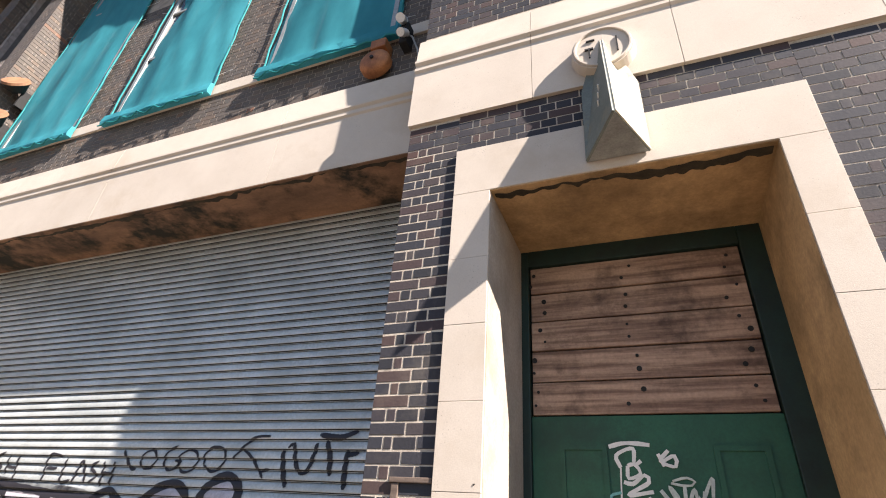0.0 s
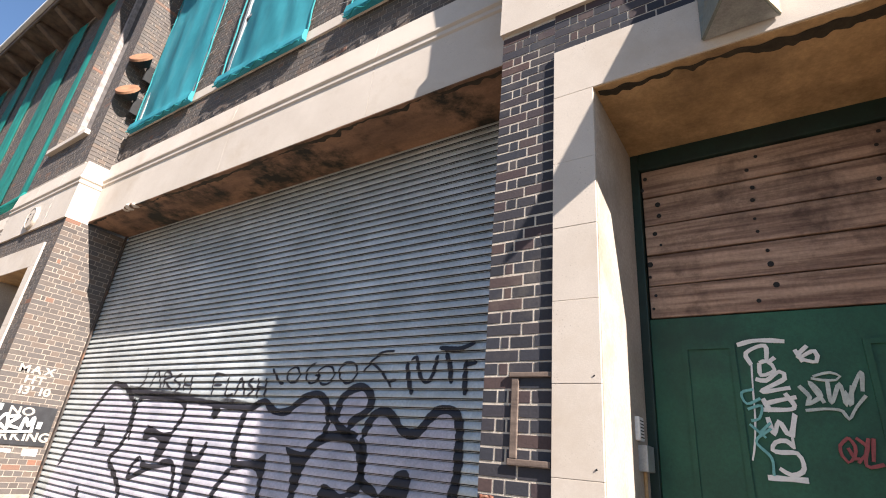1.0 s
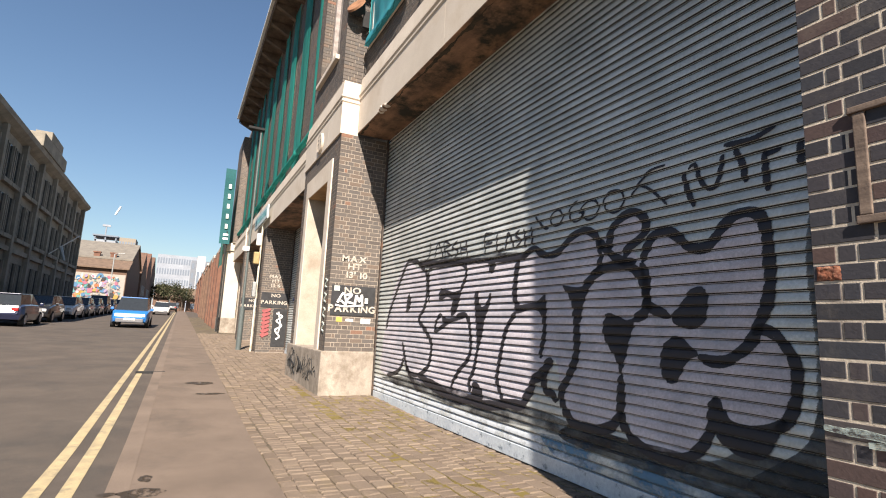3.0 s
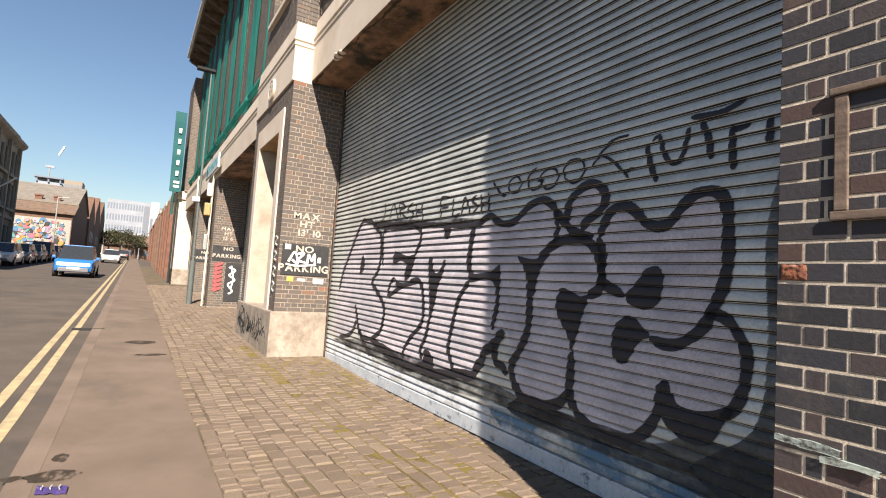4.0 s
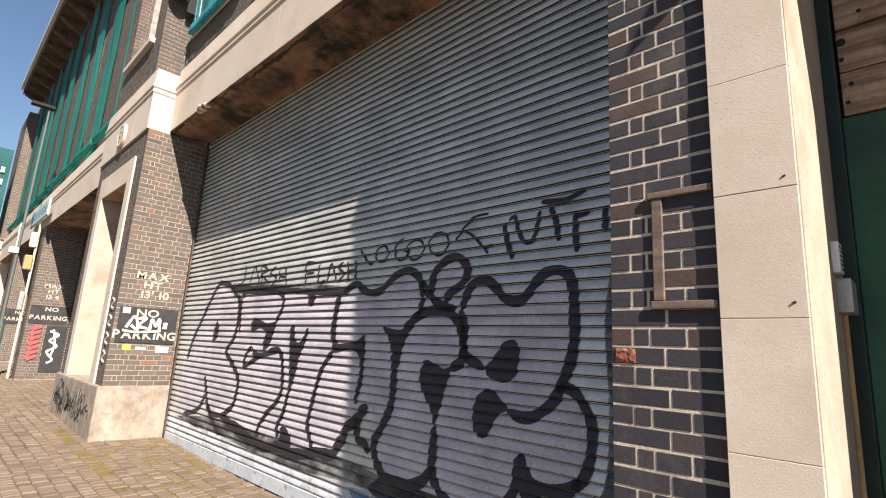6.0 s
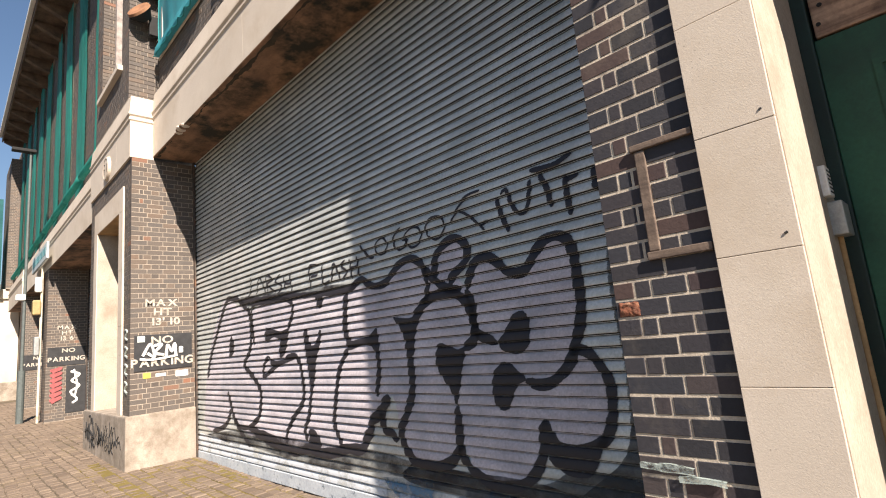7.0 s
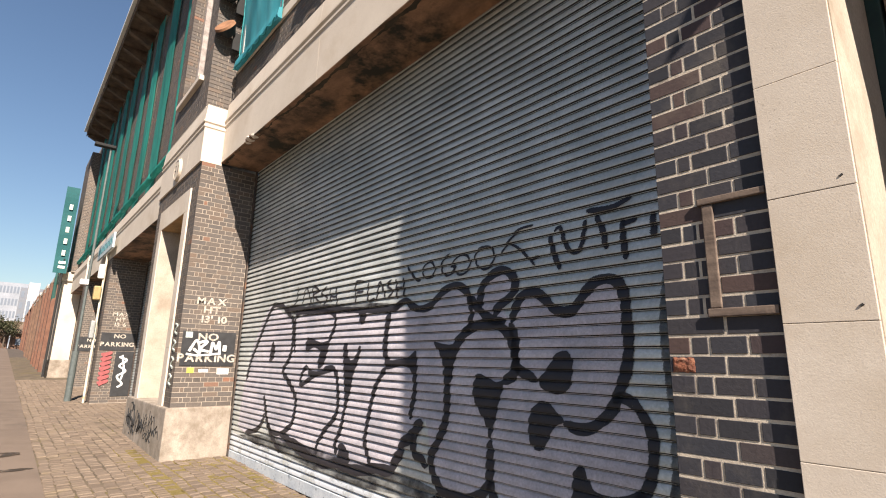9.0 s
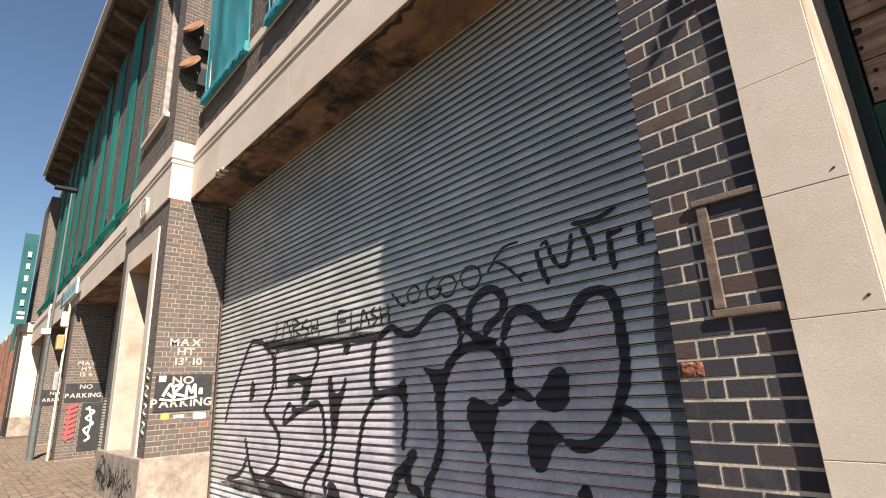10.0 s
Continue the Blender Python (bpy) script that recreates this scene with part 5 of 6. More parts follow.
for w, pts in ((0.05, ((0.55, 1.55), (0.75, 1.45), (0.58, 1.30), (0.75, 1.15), (0.56, 1.0), (0.7, 0.8), (0.6, 0.7))), (0.04, ((0.62, 1.6), (0.70, 1.2), (0.66, 0.9)))):
    flat_line("tag", w, pts, 0.0, M_WHITE, sign2, REV2)
for k in range(7):
    flat_line("tag", 0.07, ((0.10, 1.60 - 0.13 * k), (0.34, 1.66 - 0.13 * k), (0.14, 1.55 - 0.13 * k)), 0.0, M_RED, sign2, REV2)
sign3 = empty("no_parking_sign", "dark board with a worn warning on a far pier", "sign")
part("board", boxes((-22.6, -22.585, 0.03, 0.88, 1.72, 2.25)), M_BOARD, sign3)
text_mesh("lettering", "NO", 0.15, on_reveal(-22.58, 0.5, 2.13), M_PAINTED, sign3, 0.004, 1.25)
text_mesh("lettering", "PARKING", 0.16, on_reveal(-22.58, 0.46, 1.90), M_PAINTED, sign3, 0.005, 1.1)

# timber frame on the near pier
fr = empty("timber_frame", "weathered bare timber frame remnant on the brick", "wooden frame")
part("top_rail", boxes((0.165, 0.41, -0.019, 0.0, 2.198, 2.225), bevel=0.004), M_WOOD, fr)
part("side_rail", boxes((0.180, 0.222, -0.014, 0.0, 1.786, 2.196), bevel=0.004), M_WOOD, fr)
part("bottom_rail", boxes((0.170, 0.41, -0.019, 0.0, 1.752, 1.784), bevel=0.004), M_WOOD, fr)
for z in (2.201, 1.768):
    tagged(mesh_ob("steel_hook", cyl(cyl(bmesh.new(), (0.645, -0.015, z), (0.645, -0.024, z), 0.005), (0.645, -0.024, z), (0.636, -0.025, z - 0.006), 0.0045), M_DARK), "small rusty hook in the stone jamb", "hook", "hooks in the jamb")
smear = empty("paint_smear", "pale turquoise paint smears low on the dark bricks", "paint smear")
M_SMEAR = worn_paint("pale_turquoise_smear", (0.42, 0.50, 0.47), 0.38, 0.56, 0.75, 30.0)
for w, pts in ((0.020, ((0.006, 0.972), (0.05, 0.969), (0.09, 0.968))), (0.028, ((0.08, 0.969), (0.143, 0.970), (0.208, 0.964))), (0.020, ((0.15, 0.934), (0.255, 0.939), (0.313, 0.934)))):
    flat_line("smear", w, pts, -0.002, M_SMEAR, smear)
ic = empty("door_intercom", "pale intercom panel above a grey key box on the reveal", "intercom")
part("speaker_panel", boxes((XI, XI + 0.03, 0.56, 0.66, 1.95, 2.08), bevel=0.006), M_WHITE, ic)
for k in range(6):
    part("slot", boxes((XI + 0.029, XI + 0.032, 0.575, 0.645, 1.965 + 0.018 * k, 1.971 + 0.018 * k)), M_DARK, ic)
part("key_box", boxes((XI, XI + 0.055, 0.60, 0.76, 1.79, 1.93), bevel=0.006), M_GREY, ic, "grey metal key box")
part("conduit", cyl(bmesh.new(), (XI + 0.012, 0.70, 0.0), (XI + 0.012, 0.70, 1.79), 0.011), M_REVEAL, ic)

# hanging lamp sign over the door: a tapering three-sided box
ls = empty("triangular_sign", "faded grey triangular sign box hanging over the door", "sign")
PT = {"top": (1.500, -0.06, 5.26), "ul": (1.340, -0.032, 4.71), "ur": (1.690, -0.032, 4.69), "bl": (1.325, -0.032, 4.09), "br": (1.694, -0.032, 4.09), "nose": (1.522, -0.425, 4.09)}


def sheet(names, thick=0.012):
    bm = bmesh.new()
    vs = [bm.verts.new(PT[n]) for n in names]
    f = bm.faces.new(vs)
    f.normal_update()
    r = bmesh.ops.extrude_face_region(bm, geom=[f])
    off = f.normal * -thick
    for v in r["geom"]:
        if isinstance(v, bmesh.types.BMVert):
            v.co += off
    bmesh.ops.recalc_face_normals(bm, faces=bm.faces)
    return bm


part("side_panel", sheet(("top", "ul", "bl", "nose")), M_BOX, ls, "grey-green painted side with faint lettering")
part("side_panel", sheet(("top", "nose", "br", "ur")), M_CREAM, ls, "cream side, much paler than the left one")
part("bottom_panel", sheet(("bl", "br", "nose"), 0.004), M_GREY, ls, "dark underside")
part("rim", tube([PT["bl"], PT["nose"], PT["br"]], 0.006), M_BOX, ls)
nrm = (Vector(PT["bl"]) - Vector(PT["top"])).cross(Vector(PT["nose"]) - Vector(PT["top"])).normalized()
for k in range(3):
    c = Vector(PT["top"]).lerp((Vector(PT["bl"]) + Vector(PT["nose"])) / 2, 0.62 + 0.07 * k) + nrm * (0.006 if nrm.x < 0 else -0.006)
    part("mark", cyl(bmesh.new(), c + Vector((0, 0.04, 0)), c + Vector((0, -0.04, 0.03)), 0.006, seg=6), M_WHITE, ls)

# alarm bell, camera, floodlights
bell = empty("alarm_bell", "rusted copper alarm bell under a small rusty box", "bell")
bm = bmesh.new()
rings = []
for r, y in ((0.175, 0.40), (0.175, 0.33), (0.16, 0.30), (0.10, 0.275), (0.03, 0.27)):
    rings.append([bm.verts.new((-0.74 + r * math.cos(a * math.tau / 28), y, 6.26 + r * math.sin(a * math.tau / 28))) for a in range(28)])
for a, b in zip(rings, rings[1:]):
    for k in range(28):
        bm.faces.new((a[k], a[(k + 1) % 28], b[(k + 1) % 28], b[k]))
bm.faces.new(rings[-1])
bmesh.ops.recalc_face_normals(bm, faces=bm.faces)
part("gong", bm, M_RUST, bell, smooth=True)
part("hub", cyl(bmesh.new(), (-0.74, 0.28, 6.26), (-0.74, 0.25, 6.26), 0.02), M_DARK, bell)
part("box", boxes((-0.80, -0.62, 0.28, 0.45, 6.43, 6.56), bevel=0.012), M_RUST, bell, "rust-brown bell box")
cctv = empty("wall_camera", "white cylindrical wall cameras with a loose cable", "security camera")
part("housing", cyl(bmesh.new(), (-0.45, 0.30, 6.78), (-0.42, 0.18, 6.66), 0.05), M_WHITE, cctv)
part("housing", cyl(bmesh.new(), (-0.40, 0.30, 6.55), (-0.40, 0.20, 6.44), 0.045), M_WHITE, cctv)
part("cable", tube([(-0.42, 0.36, 6.62), (-0.33, 0.33, 6.50), (-0.26, 0.36, 6.30), (-0.24, 0.40, 6.10), (-0.16, 0.42, 5.98)], 0.01), M_GREY, cctv)
part("bracket", boxes((-0.47, -0.38, 0.30, 0.45, 6.42, 6.74), bevel=0.01), M_DARK, cctv)
for x, z in ((-7.80, 8.10), (-7.80, 7.35)):
    fl = empty("floodlight", "round copper-faced floodlight on a dark bracket", "floodlight", "floodlights by the netting")
    part("shell", cyl(bmesh.new(), (x - 0.02, 0.22, z - 0.02), (x + 0.05, 0.10, z + 0.06), 0.10, 0.20, 24), M_DARK, fl)
    part("face", cyl(bmesh.new(), (x + 0.0505, 0.099, z + 0.0605), (x + 0.068, 0.07, z + 0.08), 0.205, 0.19, 24), M_CREAMCU, fl, "tarnished copper face")
    part("bracket", boxes((x - 0.03, x + 0.03, 0.26, 0.46, z - 0.3, z + 0.05), bevel=0.008), M_DARK, fl)

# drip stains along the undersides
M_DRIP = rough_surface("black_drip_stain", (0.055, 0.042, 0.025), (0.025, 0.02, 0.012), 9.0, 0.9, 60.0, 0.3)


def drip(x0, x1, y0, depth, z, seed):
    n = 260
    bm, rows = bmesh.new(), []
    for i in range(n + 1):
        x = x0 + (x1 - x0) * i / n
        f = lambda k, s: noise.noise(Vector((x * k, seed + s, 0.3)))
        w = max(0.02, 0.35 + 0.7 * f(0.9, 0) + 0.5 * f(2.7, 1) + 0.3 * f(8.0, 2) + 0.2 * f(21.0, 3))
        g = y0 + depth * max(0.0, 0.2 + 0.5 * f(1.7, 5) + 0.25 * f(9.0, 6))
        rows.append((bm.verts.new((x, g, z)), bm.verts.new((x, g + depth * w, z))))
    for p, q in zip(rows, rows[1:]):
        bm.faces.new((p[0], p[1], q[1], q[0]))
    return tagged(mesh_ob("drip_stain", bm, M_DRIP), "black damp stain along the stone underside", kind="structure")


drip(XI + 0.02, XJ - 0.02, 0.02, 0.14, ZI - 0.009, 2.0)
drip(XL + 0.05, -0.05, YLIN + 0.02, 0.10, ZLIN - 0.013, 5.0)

# broken edge of the lintel
rk = random.Random(8)
br = empty("broken_render", "crumbling broken stone at the lintel's edge", "broken stone")
for k in range(6):
    bm = bmesh.new()
    bmesh.ops.create_icosphere(bm, subdivisions=2, radius=0.05 + 0.02 * rk.random())
    for v in bm.verts:
        v.co *= 1 + 0.35 * noise.noise(v.co * 16 + Vector((k * 5, 0, 0)))
        v.co.z *= 0.6
    bmesh.ops.translate(bm, verts=bm.verts, vec=(-6.62 + 0.07 * k, 0.32 + 0.03 * rk.random(), 4.845))
    part("chunk", bm, M_STONE if k % 2 else M_SOFFIT, br)

# tags further along
rt = random.Random(17)
tags = empty("shutter_tags", "red, blue and white tags on the far shutter", "graffiti")
for k in range(16):
    x, z = rt.uniform(-15.8, -11.6), rt.uniform(0.6, 2.4)
    pts = [(x + 0.22 * q + rt.uniform(-0.1, 0.1), z + rt.uniform(-0.3, 0.3)) for q in range(5)]
    spray("tag", rt.choice((0.04, 0.06, 0.09)), pts, 0.004 + 0.0006 * k, rt.choice((M_RED, M_TEAL, M_PALE, M_BLACK, M_BLUETAG)), tags)
marks = empty("pier_tag", "faint white vertical tag on the brick pier", "graffiti")
for k in range(4):
    z = 2.0 - 0.26 * k
    flat_line("stroke", 0.02, ((-7.98, z + 0.09), (-7.86, z + 0.05), (-7.97, z - 0.03), (-7.85, z - 0.08)), -0.002, M_PALE, marks)
# one header with its face broken away beside the shutter
M_SPALL = rough_surface("broken_red_brick", (0.24, 0.085, 0.045), (0.11, 0.04, 0.025), 30.0, 0.95, 160.0, 0.8, stain=(0.36, 0.22, 0.14), stain_scale=45.0)
sp = empty("broken_brick", "broken red brick face beside the shutter", "brick")
bm = bmesh.new()
bmesh.ops.create_grid(bm, x_segments=22, y_segments=14, size=1.0)
for v in bm.verts:
    x, z = 0.055 + v.co.x * 0.050, 1.572 + v.co.y * 0.033
    rim = max(abs(v.co.x), abs(v.co.y))
    v.co = (x, -0.006 * (1 - rim ** 4) - 0.004 * noise.noise(Vector((x * 70, z * 70, 3.0))) + 0.006 * rim ** 8, z)
r = bmesh.ops.extrude_face_region(bm, geom=list(bm.faces))
for v in r["geom"]:
    if isinstance(v, bmesh.types.BMVert):
        v.co.y = 0.02
bmesh.ops.recalc_face_normals(bm, faces=bm.faces)
part("core", bm, M_SPALL, sp)
base_tags = empty("block_scrawl", "black scribbled tags on the far stone block", "graffiti")
for k in range(8):
    x, z = -29.2 - 0.25 * k, rt.uniform(0.9, 2.2)
    flat_line("stroke", 0.04, ((x, z), (x - 0.2, z + 0.3), (x - 0.1, z - 0.25), (x - 0.4, z + 0.1)), -0.19, M_DARK, base_tags)

# ---- street furniture ----
lp = empty("street_lamp", "tall grey steel street lamp with a flat head", "street lamp")
gz = ground_z(-17.3)
part("post", cyl(bmesh.new(), (-17.3, -0.42, gz + 1.4), (-17.3, -0.42, 8.0), 0.042, 0.03), M_LAMP, lp)
part("base", cyl(bmesh.new(), (-17.3, -0.42, gz - 0.03), (-17.3, -0.42, gz + 1.4), 0.085), M_LAMP, lp)
part("head", boxes((-17.42, -17.18, -0.86, -0.30, 7.98, 8.07), bevel=0.02), M_DARK, lp, "flat dark lamp head")
part("sensor", boxes((-17.45, -17.22, -0.62, -0.40, 3.62, 3.78), bevel=0.02), M_WHITE, lp, "white box strapped to the post")
po = empty("service_post", "slim cream post carrying meter boxes by the pier", "post")
gz2 = ground_z(-16.9)
part("pole", cyl(bmesh.new(), (-16.75, -0.10, gz2 - 0.03), (-16.75, -0.10, 4.5), 0.03), M_CREAM, po)
part("yellow_box", boxes((-16.87, -16.63, -0.30, -0.12, 3.15, 3.55), bevel=0.03), plain("faded_yellow_box", (0.36, 0.26, 0.11), 0.6), po, "faded yellow box")
part("grey_box", boxes((-16.86, -16.64, -0.24, -0.12, 2.05, 2.55), bevel=0.03), M_GREY, po, "grey meter box")
part("white_lamp", boxes((-16.84, -16.66, -0.26, -0.10, 3.78, 4.20), bevel=0.04), M_WHITE, po, "white lamp housing")
fs = empty("fascia_sign", "weathered pale blue fascia board over the bay", "sign")
part("board", boxes((-18.6, -15.6, -0.16, -0.105, 4.55, 5.0), bevel=0.01), plain("pale_blue_board", (0.42, 0.50, 0.52), 0.6), fs)
for k in range(9):
    part("letter_bar", boxes((-18.4 + 0.3 * k, -18.22 + 0.3 * k, -0.166, -0.160, 4.68, 4.88)), plain("teal_bar", (0.05, 0.22, 0.25), 0.6), fs)

# hanging banner on the far corner
ban = empty("hanging_banner", "tall teal banner sign with white letters", "banner")
bm = bmesh.new()
g = [[bm.verts.new((-28.4 + 0.03 * math.sin(j * 0.9) + (0.02 if s else 0), -0.86 + 0.52 * i / 6 + 0.04 * (j / 16 - 0.5), 9.5 - 4.2 * j / 16)) for i in range(7)] for j in range(17) for s in (0,)]
for a, b in zip(g, g[1:]):
    for i in range(6):
        bm.faces.new((a[i], a[i + 1], b[i + 1], b[i]))
r = bmesh.ops.extrude_face_region(bm, geom=list(bm.faces))
for v in r["geom"]:
    if isinstance(v, bmesh.types.BMVert):
        v.co.x -= 0.04
bmesh.ops.recalc_face_normals(bm, faces=bm.faces)
M_BANNER = plain("teal_banner", (0.004, 0.085, 0.09), 0.8)
part("cloth", bm, M_BANNER, ban)
for k in range(5):
    z = 8.50 - 0.56 * k
    y = -0.58 + 0.04 * ((9.5 - z) / 4.2 - 0.5)
    part("letter_bar", boxes((-28.365, -28.35, y - 0.07, y + 0.07, z - 0.13, z + 0.13), bevel=0.004), M_PALE, ban)
for k in range(2):
    part("letter_bar", boxes((-28.365, -28.35, -0.68, -0.42, 5.74 - 0.22 * k, 5.86 - 0.22 * k), bevel=0.004), M_WHITE, ban)
net(-31.4, -28.6, -0.55, 4.2, 9.3, 77, False, "loose teal netting wrapped round the far corner", 0.05, M_NETFAR)
tagged(mesh_ob("downpipe", cyl(bmesh.new(), (-28.45, -0.48, 0.6), (-28.45, -0.48, 6.0), 0.05), M_DARK), "dark iron downpipe at the far corner", "downpipe")
slot = tagged(mesh_ob("drain_slot", boxes((-10.96, -10.89, -2.94, -2.42, ground_z(-10.9) - 0.05, ground_z(-10.9) + 0.026), bevel=0.005), M_DARK), "dark iron drain slot across the kerb", "drain")


def blot(name, x, y, rx, ry, seed, z, mat, label):
    bm = bmesh.new()
    vs = [bm.verts.new((x + rx * math.cos(a * math.tau / 36) * (1 + 0.35 * noise.noise(Vector((math.cos(a * math.tau / 36) * 1.6, math.sin(a * math.tau / 36) * 1.6, seed)))), y + ry * math.sin(a * math.tau / 36) * (1 + 0.35 * noise.noise(Vector((math.cos(a * math.tau / 36) * 1.6 + 5, math.sin(a * math.tau / 36) * 1.6, seed)))), z)) for a in range(36)]
    bm.faces.new(vs)
    return tagged(mesh_ob(name, bm, mat), label, kind="structure")


M_STAIN = worn_paint("dark_oil_stain", (0.040, 0.028, 0.017), 0.36, 0.50, 0.8, 9.0)
blot("ground_stain", -3.24, -2.39, 0.11, 0.15, 1.0, 0.0245, M_STAIN, "dark oil stain on the footway")
blot("ground_stain", -3.61, -2.38, 0.09, 0.05, 2.0, 0.0245, M_STAIN, "small dark stain on the footway")
blot("ground_stain", -3.27, -2.60, 0.05, 0.06, 4.0, 0.0245, M_STAIN, "small dark stain by the kerb")
blot("ground_stain", -7.96, -1.72, 0.10, 0.22, 3.0, ground_z(-7.96) + 0.0245, M_STAIN, "thin dark stain on the footway")
blot("ground_stain", -9.18, -1.83, 0.22, 0.20, 5.0, ground_z(-9.18) + 0.0265, M_STAIN, "faint dark stain on the footway")
rk = random.Random(3)
litter = empty("crushed_can", "crumpled purple and white wrapper on the footway", "litter")
bm = bmesh.new()
bmesh.ops.create_grid(bm, x_segments=16, y_segments=22, size=1.0)
for v in bm.verts:
    x, y = v.co.x * 0.055, v.co.y * 0.080
    v.co = (-2.97 + x + 0.3 * y + 0.008 * noise.noise(Vector((y * 30, 1.0, 0))), -2.365 + y, 0.034 + 0.012 * noise.noise(Vector((x * 28, y * 28, 4.0))) + 0.006 * noise.noise(Vector((x * 90, y * 90, 1.0))))
r = bmesh.ops.extrude_face_region(bm, geom=list(bm.faces))
for v in r["geom"]:
    if isinstance(v, bmesh.types.BMVert):
        v.co.z -= 0.008
bmesh.ops.recalc_face_normals(bm, faces=bm.faces)
part("wrapper", bm, plain("purple_wrapper", (0.06, 0.04, 0.15), 0.35), litter)
for k in range(3):
    y = -2.415 + 0.045 * k
    part("pale_stripe", tube([(-3.005 + 0.3 * (y + 2.365) + 0.02 * i, y + 0.004 * math.sin(i * 2 + k), 0.047 + 0.003 * math.sin(i + k)) for i in range(4)], 0.003), M_PALE, litter)

# ---- setts ----
def setts():
    top = empty("sett_paving", "worn stone setts with sandy joints", kind="structure")
    rnd = random.Random(12)
    vs, fs, single, mesh_of = [], [], 0, {}
    y, row = -1.44, 0
    while y < 1.0:
        w = 0.150 if row % 3 else 0.128
        x = 9.0 + rnd.uniform(0, 0.1)
        while x > -27.0:
            L = rnd.choice((0.085, 0.10, 0.115)) if row % 5 in (1, 2) else rnd.choice((0.10, 0.13, 0.17, 0.22))
            in_bay = (XL + 0.05 < x < 0.0) or x < B2 - 0.1
            if (y < -0.12) or (in_bay and y < 0.92):
                dz = rnd.uniform(-0.008, 0.003) - (0.003 if row % 4 == 0 else 0.0)
                if -6.2 < x < -3.0 and single < 300 and y > -1.2:
                    key = (round(L, 2), round(w, 3))
                    if key not in mesh_of:
                        bm = bmesh.new()
                        box(bm, 0.004, L - 0.004, 0.004, w - 0.004, -0.03, 0.0)
                        top_f = [f for f in bm.faces if f.normal.z > 0.9]
                        bmesh.ops.bevel(bm, geom=list({e for f in top_f for e in f.edges}), offset=0.012, segments=1, affect="EDGES")
                        me = bpy.data.meshes.new("sett")
                        bm.to_mesh(me)
                        bm.free()
                        me.materials.append(M_SETT)
                        mesh_of[key] = me
                    ob = new("sett", mesh_of[key])
                    ob.matrix_world = pose(x - L, y, ground_z(x) + 0.006 + dz, rnd.uniform(-1.8, 1.8), rnd.uniform(-1.8, 1.8), rnd.uniform(-2.2, 2.2))
                    ob.parent = top
                    single += 1
                else:
                    z, n0 = ground_z(x) + 0.006 + dz, len(vs)
                    a, b, c, d, e = x - L + 0.005, x - 0.005, y + 0.005, y + w - 0.005, 0.011
                    t = [rnd.uniform(-0.007, 0.003) for _ in range(4)]
                    s0, s1 = rnd.uniform(-0.010, 0.010) + 0.012 * math.sin(x * 1.3 + row), rnd.uniform(-0.010, 0.010) + 0.012 * math.sin(x * 1.3 + row)
                    vs += [(a, c + s0, z - 0.02), (b, c + s1, z - 0.02), (b, d + s1, z - 0.02), (a, d + s0, z - 0.02), (a, c + s0, z - 0.009), (b, c + s1, z - 0.009), (b, d + s1, z - 0.009), (a, d + s0, z - 0.009), (a + e, c + e + s0, z + t[0]), (b - e, c + e + s1, z + t[1]), (b - e, d - e + s1, z + t[2]), (a + e, d - e + s0, z + t[3])]
                    for q in (0, 4):
                        for i in range(4):
                            j = (i + 1) % 4
                            fs.append((n0 + q + i, n0 + q + j, n0 + q + 4 + j, n0 + q + 4 + i))
                    fs.append((n0 + 8, n0 + 9, n0 + 10, n0 + 11))
            x -= L
        y += w
        row += 1
    me = bpy.data.meshes.new("setts")
    me.from_pydata(vs, [], fs)
    me.materials.append(M_SETT_J)
    ob = new("setts", me)
    ob.parent = top
    ob["kind"] = "stuff"


setts()

# ---- cars ----
M_TYRE = plain("tyre_rubber", (0.02, 0.02, 0.02), 0.8)
M_RIM = plain("alloy_rim", (0.4, 0.4, 0.42), 0.35, 0.7)
M_LAMPGLASS = plain("headlamp_glass", (0.75, 0.75, 0.72), 0.15)
M_TAIL = plain("tail_lamp", (0.35, 0.02, 0.02), 0.25)


